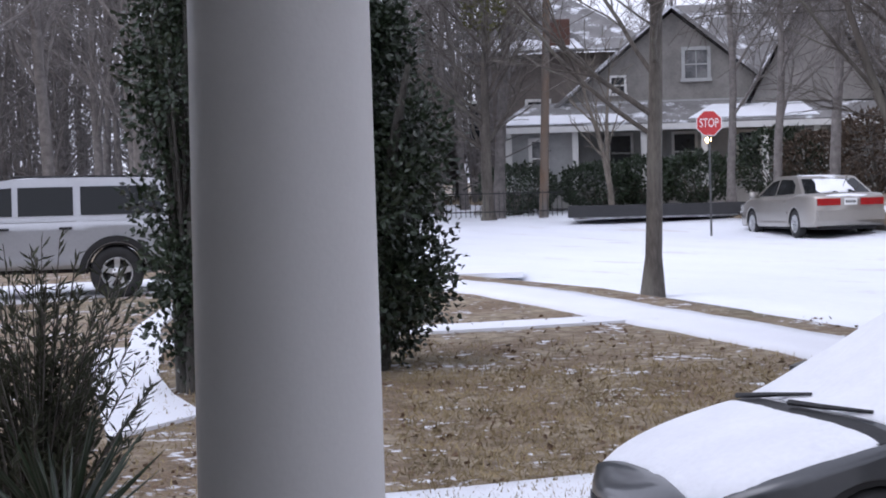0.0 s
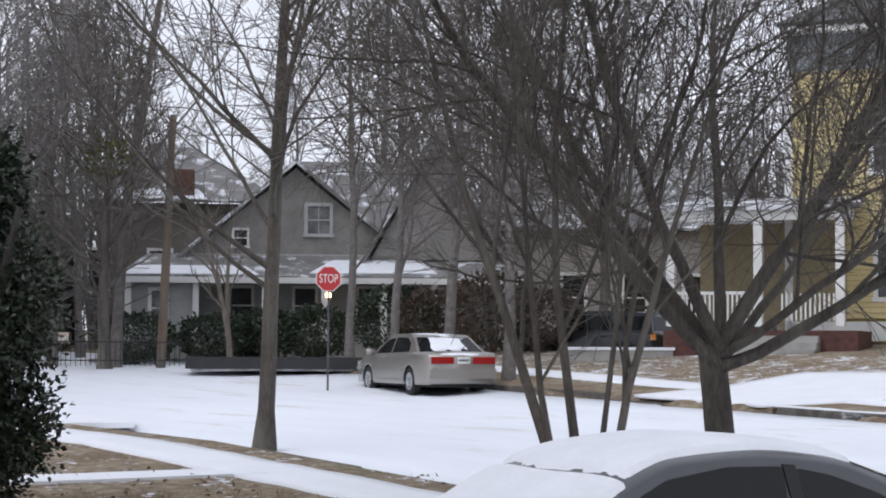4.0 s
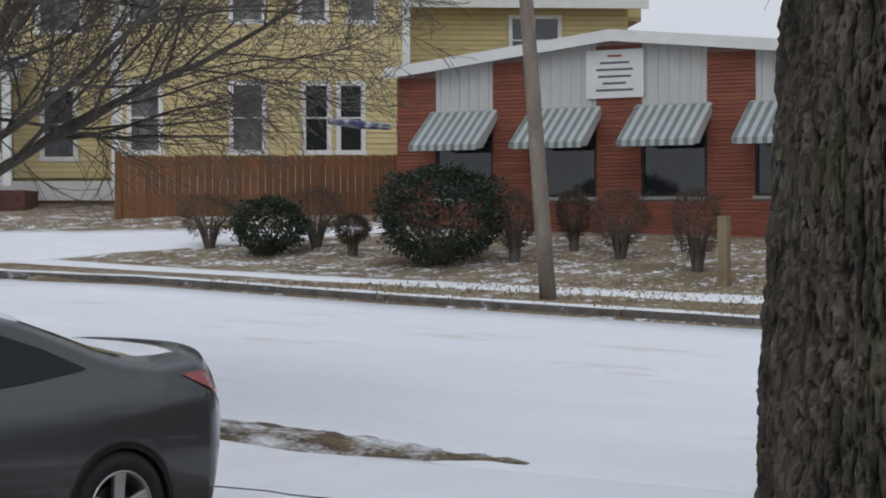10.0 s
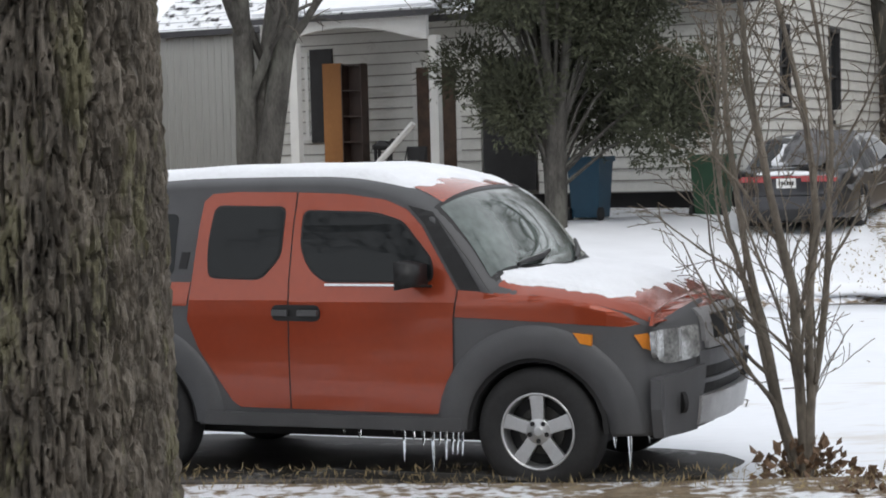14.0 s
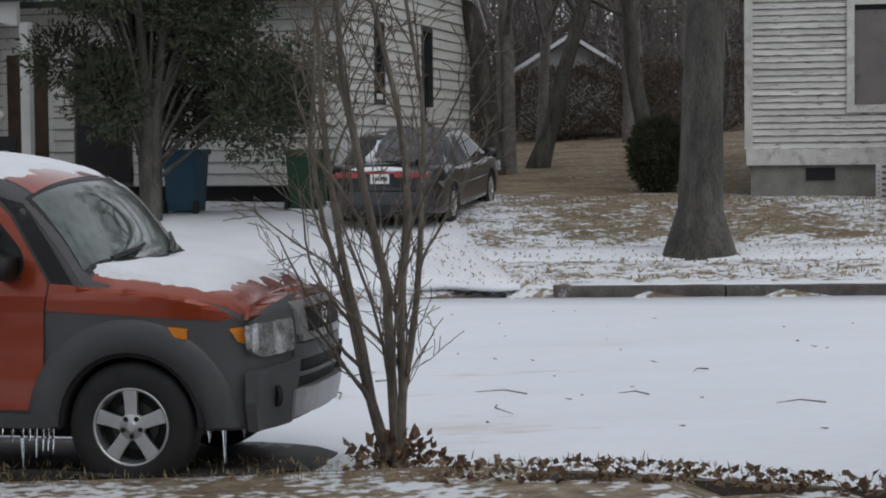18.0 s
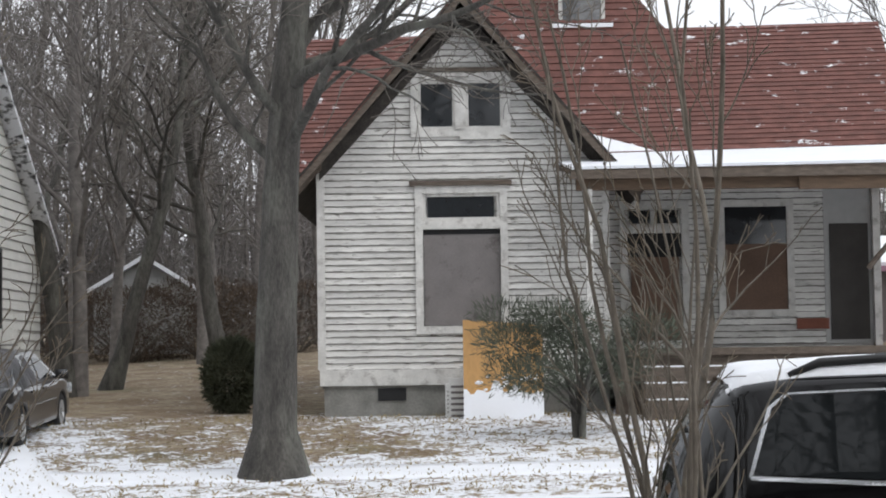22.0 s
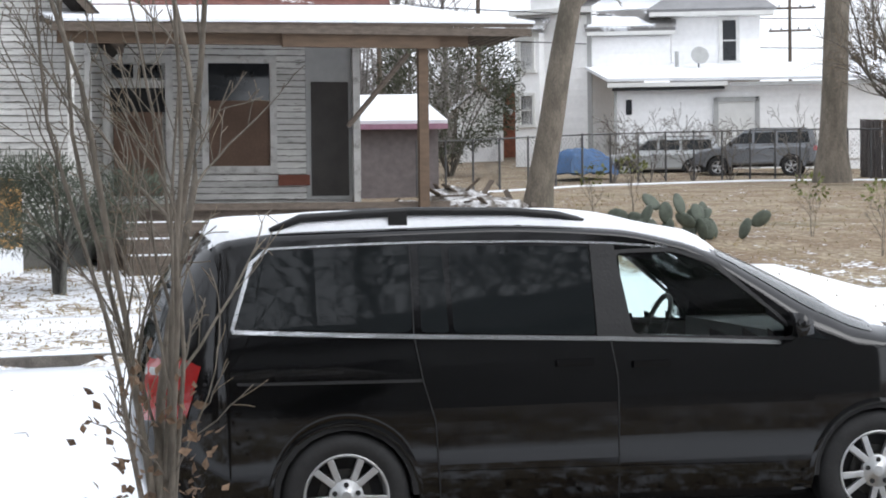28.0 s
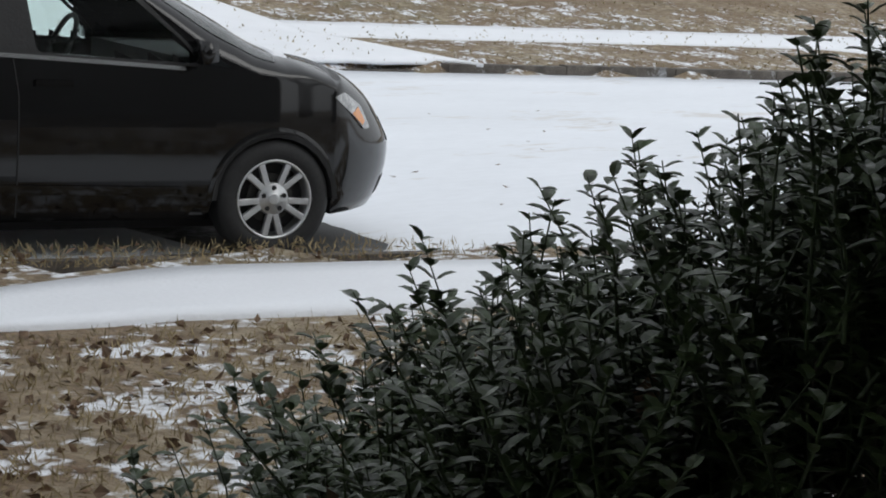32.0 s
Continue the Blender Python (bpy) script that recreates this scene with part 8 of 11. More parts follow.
# -- beyond the open field --
def white_far_house():
    m = house_frame(41, 66)
    h = thing("far_white_house", m, "rambling white weatherboard house with snow on grey roofs", "house")
    lap = shade("far_white_lap", (0.88, 0.88, 0.88), 0.65, spread=0.04, random_tint=0.03)
    base = 3.6
    # tall left body with a bay, seen from its corner
    turn = Matrix.Translation((-2.0, 0, 0)) @ Matrix.Rotation(radians(-18), 4, "Z")
    body = part("wall", a_box(-2.7, 0, 0.04, 6, base, 9.0, m=turn), lap, h)
    boards(body, -2.7, 0, 0.0, base + 0.2, 8.9, 0.19, lap, turn=turn, lap=0.02, seed=1)
    part("corner_board", a_box(-0.1, 0.06, -0.03, 0.04, base, 8.95, m=turn), GREY_LAP, body)
    bay = part("bay", a_box(-2.62, -1.7, -0.5, 0.0, base, 8.3, m=turn), lap, h, "white corner bay with tall windows")
    for z0 in (5.0, 6.9):
        sash_window(bay, -2.5, -1.85, z0, z0 + 1.2, -0.55, WHITE, CURTAIN_PANE, 0.10, 1, 1, turn=turn)
    part("bay_roof", roof_plane([turn @ Vector(q) for q in ((-2.9, -0.9, 8.3), (-1.4, -0.9, 8.3), (-1.5, 0.4, 8.95), (-2.8, 0.4, 8.95))], 0.1), GREY_ROOF, bay)
    part("eave", a_box(-2.9, 0.2, -0.35, 0.1, 8.95, 9.12, m=turn), WHITE, h)
    tower = part("attic_window_box", a_box(-4.1, -3.0, 0.6, 2.4, 8.9, 9.85), lap, h)
    part("tower_roof", roof_plane([(-4.4, 0.2, 9.85), (-2.8, 0.2, 9.85), (-3.2, 1.6, 10.4), (-3.9, 1.6, 10.4)], 0.1), GREY_ROOF, tower)
    # boxed upper storey and the roofs above it
    box_ = part("upper_box", a_box(-1.98, 0.78, 0.02, 3, 6.9, 8.15), lap, h)
    boards(box_, -1.98, 0.78, 0.0, 6.95, 8.1, 0.19, lap, seed=2)
    part("box_fascia", a_box(-2.1, 0.92, -0.25, -0.18, 8.12, 8.27), WHITE, box_)
    r = part("roof", roof_plane([(-2.15, -0.25, 8.25), (0.95, -0.25, 8.25), (1.1, 3.6, 10.3), (-2.7, 3.6, 10.3)], 0.12), GREY_ROOF, h, "grey roof partly covered in snow")
    part("roof_snow", roof_plane([(-2.1, -0.2, 8.40), (0.2, -0.2, 8.40), (-0.4, 0.5, 8.78), (-1.9, 0.6, 8.83)], 0.04), ROOF_SNOW, r)
    part("roof_snow", roof_plane([(-2.3, 1.0, 9.05), (0.4, 1.2, 9.15), (0.7, 2.2, 9.70), (-1.4, 2.3, 9.75)], 0.04), ROOF_SNOW, r)
    g = part("cross_gable", a_slab([(-0.95, 10.15), (1.37, 10.15), (0.21, 11.05)], 1.8, 2.0), lap, h)
    part("gable_vent", a_box(-0.05, 0.5, 1.72, 1.80, 10.2, 10.65), GREY_LAP, g)
    part("gable_roof", roof_plane([(-2.9, 1.5, 9.2), (-2.9, 6, 9.2), (0.21, 6, 11.2), (0.21, 1.5, 11.2)], 0.12), ROOF_SNOW, g)
    part("gable_roof", roof_plane([(1.75, 1.5, 9.95), (1.75, 6, 9.95), (0.21, 6, 11.2), (0.21, 1.5, 11.2)], 0.12), GREY_ROOF, g)
    part("rake_board", roof_plane([(-1.1, 1.42, 10.02), (-1.1, 1.5, 10.02), (0.21, 1.5, 11.12), (0.21, 1.42, 11.12)], 0.12), WHITE, g)
    part("rake_board", roof_plane([(1.6, 1.42, 9.95), (1.6, 1.5, 9.95), (0.21, 1.5, 11.12), (0.21, 1.42, 11.12)], 0.12), WHITE, g)
    # right block under a hip
    right = part("right_wall", a_box(0.80, 3.85, 0.32, 7, 6.5, 8.75), lap, h)
    boards(right, 0.80, 3.85, 0.30, 7.0, 8.7, 0.19, lap, seed=3, holes=((2.5, 3.12, 7.1, 8.75),))
    sash_window(right, 2.45, 3.15, 7.08, 8.72, 0.26, WHITE, PANE, 0.12, 1, 1)
    part("hip_eave", a_box(0.05, 4.3, -0.2, 0.4, 8.74, 8.88), WHITE, right)
    part("hip_roof", roof_plane([(0.0, -0.2, 8.88), (4.4, -0.2, 8.88), (3.2, 3, 10.2), (1.62, 3, 10.2)], 0.1), GREY_BARE, h, "bare grey hip roof")
    part("hip_roof", roof_plane([(0.0, -0.2, 8.88), (1.62, 3, 10.2), (0.4, 6, 8.88)], 0.1), GREY_BARE, h)
    # long low lean-to along the front
    wall = part("lean_to_wall", a_box(-1.15, 8.5, -2.46, 0, base - 0.4, 6.28), lap, h)
    boards(wall, -1.15, 8.5, -2.5, base + 0.1, 6.2, 0.19, lap, seed=4, holes=((2.15, 3.65, 3.3, 5.75),))
    part("lean_to_roof", roof_plane([(-1.35, -2.9, 6.34), (8.9, -2.9, 6.28), (8.9, 0.3, 7.02), (-2.25, 0.3, 7.02)], 0.1), ROOF_SNOW, h, "snowy lean-to roof")
    part("gutter", a_box(-1.35, 2.6, -2.98, -2.88, 6.14, 6.28), WHITE, wall)
    # Black strip paints the shadow that the gutter casts on the wall.
    part("gutter_shadow", a_box(-1.2, 2.5, -2.86, -2.6, 6.04, 6.14), TRIM_BLACK, wall)
    part("gutter", a_box(2.7, 8.9, -3.10, -3.0, 6.12, 6.24), GREY_LAP, wall)
    gd = part("garage_door", a_box(2.30, 3.50, -2.56, -2.48, base - 0.3, 5.62), WHITE, h, "white door in a grey frame")
    for x0, x1, z0, z1 in ((2.15, 2.30, base - 0.3, 5.76), (3.50, 3.65, base - 0.3, 5.76), (2.15, 3.65, 5.62, 5.76)):
        part("door_frame", a_box(x0, x1, -2.6, -2.45, z0, z1), GREY_LAP, gd)
    part("small_window", a_box(-0.75, -0.55, -2.54, -2.46, 5.25, 5.75), PANE, h)
    part("down_pipe", a_tube([(-1.1, -2.6, 6.2), (-1.1, -2.6, base)], [0.05, 0.05], 6), GREY_LAP, h)
    part("vent_pipe", a_tube([(0.98, -0.3, 6.9), (0.98, -0.3, 7.5)], [0.07, 0.07], 8), GREY_LAP, h)
    dish = bmesh.new()
    tube(dish, [(1.72, -0.6, 7.30), (1.74, -0.66, 7.31), (1.76, -0.74, 7.33)], [0.05, 0.22, 0.31], 18)
    part("satellite_dish", dish, GREY_LAP, h, "grey satellite dish")
    part("dish_mast", a_tube([(1.72, -0.5, 6.9), (1.72, -0.55, 7.3)], [0.03, 0.03], 6), TRIM_BLACK, h)
    # small buildings between the trees
    brick = shade("rust_wall", (0.28, 0.10, 0.06), 0.8, spread=0.2)
    mauve = shade("mauve_trim", (0.30, 0.16, 0.22), 0.7)
    for b, dd, x0, x1, e, t, mat, nm, rm in ((10.2, 60, -1.5, 1.6, 4.5, 5.4, GREY_LAP, "small pale shed behind the yards with a snowy roof", ROOF_SNOW),
                                             (35.85, 70, -0.75, 0.95, 5.9, 6.6, lap, "white gabled outbuilding with a brown eave", BROWN_EAVE), (36.85, 72, -0.3, 0.35, 6.0, 6.9, brick, "brick outbuilding behind the field", GREY_ROOF)):
        o = thing("outbuilding", house_frame(b, dd), nm, "outbuilding")
        part("wall", a_slab([(x0, 2.5), (x1, 2.5), (x1, e), ((x0 + x1) / 2, t), (x0, e)], 0, 4), mat, o)
        for s, xe in ((-1, x0 - 0.3), (1, x1 + 0.3)):
            part("roof", roof_plane([(xe, -0.4, e - 0.2), (xe, 4.3, e - 0.2), ((x0 + x1) / 2, 4.3, t + 0.05), ((x0 + x1) / 2, -0.4, t + 0.05)], 0.12), rm, o)
    o = thing("garden_shed", house_frame(33.8, 50), "low grey shed with a snowy roof and mauve eave", "shed")
    part("wall", a_box(-4.5, 0.75, 0.3, 4, 1.5, 4.35), shade("shed_boards", (0.15, 0.13, 0.13), 0.8, spread=0.15), o)
    part("roof", roof_plane([(-4.8, 0.0, 4.42), (1.0, 0.0, 4.42), (0.2, 2.4, 5.25), (-4.0, 2.4, 5.25)], 0.1), ROOF_SNOW, o)
    part("eave_board", a_box(-4.8, 1.0, -0.06, 0.0, 4.28, 4.42), mauve, o)
    # long white building behind the metal fence
    o = thing("long_white_building", house_frame(52, 78), "long white building with a snowy roof behind the metal fence", "building")
    part("wall", a_box(-4.2, 14, 0, 6, 3.5, 7.0), lap, o)
    boards(o, -4.2, 14, -0.02, 5.2, 6.9, 0.25, lap, seed=6)
    part("roof", roof_plane([(-4.6, -0.5, 6.95), (14.4, -0.5, 6.95), (14, 4, 8.3), (-4.2, 4, 8.3)], 0.1), ROOF_SNOW, o)
    for x in (-2.2, 1.4, 5.0):
        part("window", a_box(x, x + 1.0, -0.06, 0.0, 5.4, 6.5), CURTAIN_PANE, o)
    return h


GREY_BARE = shade("bare_grey_shingle", (0.25, 0.25, 0.255), 0.9, spread=0.12, scale=2, grain=14)
BROWN_EAVE = shade("brown_eave", (0.17, 0.12, 0.09), 0.8, spread=0.2, other=(0.75, 0.77, 0.8), cut=0.5, spots=1.0)
white_far_house()
# ---- trees and shrubs ----
def tubes_mesh(name, branches, sides, mat):
    """Many tapered tubes in one mesh."""
    verts, faces = [], []
    ring = [(math.cos(2 * math.pi * k / sides), math.sin(2 * math.pi * k / sides)) for k in range(sides)]
    for pts, radii in branches:
        start = len(verts)
        for i, p in enumerate(pts):
            a, b = pts[max(i - 1, 0)], pts[min(i + 1, len(pts) - 1)]
            d = (b - a).normalized()
            u = d.cross(Vector((0.9, 0.1, 0.42))).normalized()
            w = d.cross(u)
            for c, s in ring:
                verts.append(p + (u * c + w * s) * radii[i])
        for i in range(len(pts) - 1):
            for k in range(sides):
                faces.append((start + i * sides + k, start + i * sides + (k + 1) % sides, start + (i + 1) * sides + (k + 1) % sides, start + (i + 1) * sides + k))
        verts.append(pts[-1])
    me = bpy.data.meshes.new(name)
    me.from_pydata(verts, [], faces)
    me.materials.append(mat)
    for p in me.polygons:
        p.use_smooth = True
    return me


def grow(rng, out, p, d, length, r, level, plan):
    """One branch and its children. plan: per level a dict of segments, kids, spread, ratio, up, wander, first."""
    spec = plan[level]
    n = spec["seg"]
    pts, radii = [p.copy()], [r]
    tip = spec.get("tip", 0.35)
    for i in range(n):
        d = (d + Vector((rng.gauss(0, 1), rng.gauss(0, 1), rng.gauss(0, 1))) * spec["wander"] + Vector((0, 0, spec["up"]))).normalized()
        p = p + d * (length / n)
        pts.append(p.copy())
        radii.append(max(r * (1 - (1 - tip) * (i + 1) / n), plan[-1]))
    out.setdefault(level, []).append((pts, radii))
    if level + 1 < len(plan) - 1:
        for k in range(spec["kids"]):
            f = spec["first"] + (1 - spec["first"]) * (k + rng.random()) / spec["kids"]
            i = min(int(f * n), n - 1)
            q = pts[i].lerp(pts[i + 1], f * n - i)
            axis = (pts[i + 1] - pts[i]).normalized()
            turn = rng.uniform(0, 2 * math.pi)
            side = axis.orthogonal().normalized()
            side.rotate(Matrix.Rotation(turn, 3, axis).to_quaternion())
            a = radians(spec["spread"] * rng.uniform(0.7, 1.25))
            nd = (axis * math.cos(a) + side * math.sin(a)).normalized()
            rr = max(radii[i] * spec["thin"] * rng.uniform(0.8, 1.1), plan[-1])
            grow(rng, out, q, nd, length * spec["ratio"] * rng.uniform(0.7, 1.15) * (1.15 - 0.5 * f), rr, level + 1, plan)


def spec(seg, kids, spread, ratio, up, wander, first=0.3, thin=0.55, tip=0.35):
    return {"seg": seg, "kids": kids, "spread": spread, "ratio": ratio, "up": up, "wander": wander, "first": first, "thin": thin, "tip": tip}


def bare_tree(name, pos, stems, plan, seed, label, bark=None, twig=None, flare=1.35, group="", category="tree", limbs=(), clear=-9.0):
    """A leafless tree. stems: (direction, length, radius) of each trunk."""
    rng = random.Random(seed)
    t = thing(name, Matrix.Translation(pos), label, category, group)
    out = {}
    for d, length, r in stems:
        grow(rng, out, Vector((0, 0, -0.15)), Vector(d).normalized(), length, r, 0, plan)
    for start, d, length, r in limbs:
        grow(rng, out, Vector(start), Vector(d).normalized(), length, r, 1, plan)
    for level in out:
        if level > 1:
            out[level] = [b for b in out[level] if min(q.z for q in b[0]) > clear]
    for pts, radii in out[0]:
        radii[0] *= flare
        bm = bmesh.new()
        tube(bm, pts, radii, 14, False)
        part("trunk", bm, bark or BARK, t, smooth=True)
    for level in sorted(out):
        if level == 1:
            for b in out[1]:
                ob = new("limb", tubes_mesh("limb", [b], 8, bark or BARK))
                ob.parent = t
        elif level > 1:
            ob = new("twig_mass" if level > 2 else "branchwork", tubes_mesh("twig_mass", out[level], 5 if level == 2 else 3, (twig or TWIG) if level > 2 else (bark or BARK)))
            ob.parent = t
            tagged(ob, kind="stuff")
    return t


def leaf_mesh(name, items, mat):
    """Leaves as folded diamonds: (place, direction, side, length, width) each."""
    verts, faces = [], []
    for p, d, s, l, w in items:
        k = len(verts)
        n = d.cross(s)
        verts += [p, p + d * l * 0.45 + s * w + n * w * 0.35, p + d * l, p + d * l * 0.45 - s * w + n * w * 0.35, p + d * l * 0.5]
        faces += [(k, k + 1, k + 4), (k + 1, k + 2, k + 4), (k + 2, k + 3, k + 4), (k + 3, k, k + 4)]
    me = bpy.data.meshes.new(name)
    me.from_pydata(verts, [], faces)
    me.materials.append(mat)
    return me


def oval_leaf_mesh(name, items, mat):
    """Oval leaves with a raised rim and drooping tip."""
    verts, faces = [], []
    shape = ((0.0, 0.0, 0.0), (0.22, 0.75, 0.0), (0.5, 1.0, 0.03), (0.78, 0.72, -0.01), (1.0, 0.0, -0.10))
    for p, d, s, l, w in items:
        k = len(verts)
        n = s.cross(d)
        if n.z < 0:
            n = -n
        for f, g, h in shape:
            verts.append(p + d * l * f + n * l * (h - 0.04 * (g > 0)))
        for sg in (1, -1):
            for f, g, h in shape[1:4]:
                verts.append(p + d * l * f + s * w * g * sg + n * l * (h + 0.05))
        for o in (5, 8):
            a, b, c = k + o, k + o + 1, k + o + 2
            fs = [(k, k + 1, a), (k + 1, k + 2, b, a), (k + 2, k + 3, c, b), (k + 3, k + 4, c)]
            faces += fs if o == 8 else [f[::-1] for f in fs]
    me = bpy.data.meshes.new(name)
    me.from_pydata(verts, [], faces)
    me.materials.append(mat)
    return me


def leaf_cloud(rng, centre, size, count, length, width, shell=0.45, rough=0.25, up=0.3, freq=1.3):
    """Leaves filling a lumpy rounded volume, thicker towards its skin."""
    items = []
    c = Vector(centre)
    while len(items) < count:
        v = Vector((rng.gauss(0, 1), rng.gauss(0, 1), rng.gauss(0, 1))).normalized()
        lump = 1 + rough * noise.noise(v * freq * 2 + c) + rough * 0.6 * noise.noise(v * freq * 5 + c)
        rad = (shell + (1 - shell) * rng.random() ** 0.6) * lump
        p = c + Vector((v.x * size[0], v.y * size[1], v.z * size[2])) * rad
        d = (v + Vector((rng.gauss(0, 0.6), rng.gauss(0, 0.6), rng.gauss(up, 0.6)))).normalized()
        s = d.orthogonal().normalized()
        s.rotate(Matrix.Rotation(rng.uniform(0, 6.28), 3, d).to_quaternion())
        k = rng.uniform(0.7, 1.25)
        items.append((p, d, s, length * k, width * k))
    return items


def add_leaves(parent, name, items, mat, label=""):
    ob = new(name, leaf_mesh(name, items, mat))
    ob.parent = parent
    return tagged(ob, label, kind="stuff")


def ground_at(b, r):
    p = polar(b, r)
    return Vector((p.x, p.y, ground_height(p.x, p.y)))


# -- spreading tree behind the coupe --
PLAN_SPREAD = [spec(4, 0, 56, 2.5, 0.0, 0.03, 0.80, 0.50, 0.85), spec(14, 15, 42, 0.44, 0.045, 0.085, 0.16, 0.48, 0.14), spec(9, 11, 42, 0.52, 0.02, 0.11, 0.10, 0.5, 0.3),
               spec(6, 9, 40, 0.60, 0.0, 0.13, 0.10, 0.5), spec(4, 0, 30, 0.5, 0.0, 0.14), 0.0032]
p = ground_at(-48.1, 15.7)
SPREAD_LIMBS = []
for right, away, up, length, r, lift in ((-0.85, -0.1, 0.80, 5.8, 0.072, 0), (-0.50, 0.3, 0.85, 5.6, 0.066, 0.1), (-0.30, -0.25, 1, 5.6, 0.066, 0.15), (0.02, 0.3, 1, 5.6, 0.060, 0.2), (0.36, -0.15, 0.95, 5.2, 0.064, 0.15),
                                         (1.0, 0.0, 0.46, 4.6, 0.066, 0.0), (-0.7, 0.6, 0.65, 4.8, 0.050, 0.0), (0.62, 0.6, 0.6, 4.8, 0.056, 0.05), (0.50, 0.1, 0.95, 5.4, 0.058, 0.2),
                                         (0.75, -0.4, 0.55, 4.8, 0.050, 0.1)):
    SPREAD_LIMBS.append(((-0.06, -0.07, 1.40 + lift), (0.669 * right - 0.743 * away, 0.743 * right + 0.669 * away, up * 0.8), length, r * 0.85))
bare_tree("spreading_tree", p, [((-0.045, -0.05, 1), 1.75, 0.135)], PLAN_SPREAD, 11, "low-forking bare tree with wide spreading limbs", BARK, TWIG, 1.3, limbs=SPREAD_LIMBS, clear=1.35)
# -- many-stemmed small trees at the verge --
PLAN_STEMS = [spec(9, 7, 28, 0.45, 0.02, 0.05, 0.34, 0.5, 0.3), spec(6, 6, 32, 0.55, 0.05, 0.10, 0.2, 0.5), spec(5, 6, 36, 0.6, 0.05, 0.12, 0.2, 0.5), spec(4, 0, 30, 0.5, 0.03, 0.12), 0.0032]
p = ground_at(-52.28, 14.3)
bare_tree("myrtle_tree", p, [((-0.13, -0.17, 1), 4.8, 0.050), ((-0.10, -0.13, 1), 5.0, 0.044), ((-0.17, -0.21, 1), 4.4, 0.034), ((0.11, 0.14, 1), 4.4, 0.040), ((0.13, 0.18, 1), 4.0, 0.032), ((0.07, 0.12, 1), 4.3, 0.028)], PLAN_STEMS, 5,
          "bare many-stemmed small tree on the verge", BARK, TWIG, 1.5)
# -- tall slim street tree --
PLAN_TALL = [spec(16, 30, 50, 0.38, 0.0, 0.022, 0.20, 0.40, 0.12), spec(8, 8, 40, 0.5, 0.055, 0.08, 0.15, 0.5, 0.3), spec(5, 6, 40, 0.55, 0.04, 0.12, 0.15, 0.5), spec(4, 0, 30, 0.5, 0.03, 0.12), 0.0055]
p = ground_at(-62.15, 23.6)
bare_tree("street_tree", p, [((0.015, 0.0, 1), 10.5, 0.112)], PLAN_TALL, 21, "tall slim bare street tree on the verge", BARK, TWIG, 1.6)
# -- tree before the abandoned house --
PLAN_OAK = [spec(14, 20, 56, 0.42, 0.02, 0.022, 0.36, 0.38, 0.35), spec(9, 8, 44, 0.52, 0.05, 0.11, 0.2, 0.5, 0.3), spec(6, 6, 42, 0.55, 0.02, 0.13, 0.15, 0.5), spec(5, 4, 40, 0.55, 0.0, 0.14, 0.2, 0.5), spec(3, 0, 30, 0.5, 0.0, 0.12), 0.006]
p = ground_at(14.1, 26.6)
bare_tree("verge_tree", p, [((0.0, 0.0, 1), 11.5, 0.33)], PLAN_OAK, 31, "grey bare tree with a flared foot on the far verge", BARK_DARK, TWIG, 1.75)
# -- dark leaning trees between the two houses --
PLAN_YARD = [spec(10, 12, 48, 0.42, 0.02, 0.045, 0.35, 0.42, 0.35), spec(7, 7, 42, 0.5, 0.04, 0.11, 0.2, 0.5), spec(5, 6, 40, 0.55, 0.02, 0.13, 0.2, 0.5), spec(3, 0, 30, 0.5, 0.02, 0.12), 0.010]
for b, r, lean, length, rad, sd in ((9.2, 45, 0.42, 10.0, 0.21, 34), (7.9, 43, 0.02, 11.0, 0.27, 35), (12.6, 50, -0.10, 9.0, 0.24, 36)):
    bare_tree("yard_trunk_tree", ground_at(b, r), [((lean, 0.0, 1), length, rad)], PLAN_YARD, sd, "dark bare tree between the two houses" if lean < 0.3 else "dark leaning bare tree between the two houses", BARK_DARK, TWIG, 1.5, "trees between the houses")
# -- field trees --
PLAN_SYC = [spec(7, 5, 34, 0.9, 0.0, 0.025, 0.86, 0.6, 0.75), spec(10, 8, 42, 0.45, 0.03, 0.10, 0.25, 0.5, 0.3), spec(6, 6, 44, 0.5, 0.0, 0.14, 0.2, 0.45), spec(5, 4, 40, 0.5, -0.02, 0.15, 0.2, 0.5), spec(3, 0, 30, 0.5, 0, 0.12), 0.008]
p = ground_at(37.6, 42)
bare_tree("field_tree", p, [((0.118, -0.092, 1), 5.4, 0.31)], PLAN_SYC, 41, "pale smooth-barked bare tree in the field", BARK_PALE, TWIG_PALE, 1.25)
p = ground_at(46.4, 55)
bare_tree("field_tree", p, [((0.0, 0.0, 1), 10, 0.40)], PLAN_SYC, 43, "thick pale trunk at the field fence", BARK_PALE, TWIG_PALE, 1.5)
p = ground_at(48.7, 52)
ivy = bare_tree("ivy_tree", p, [((0.0, 0.0, 1), 3.4, 0.26), ((0.2, 0.1, 1), 3.0, 0.15)], [spec(5, 16, 45, 1.1, 0.0, 0.06, 0.55, 0.22, 0.6), spec(7, 10, 35, 0.5, 0.06, 0.1, 0.2, 0.5), spec(5, 5, 35, 0.5, 0.03, 0.12), spec(3, 0, 30, 0.5, 0, 0.1), 0.008], 45,
                "old stump tree wrapped in dead ivy", BARK, TWIG_PALE, 1.6)
rng = random.Random(4)
add_leaves(ivy, "dead_ivy", leaf_cloud(rng, (0, 0, 1.9), (0.62, 0.62, 1.8), 3200, 0.09, 0.025, 0.5, 0.5), LEAF_BROWN)
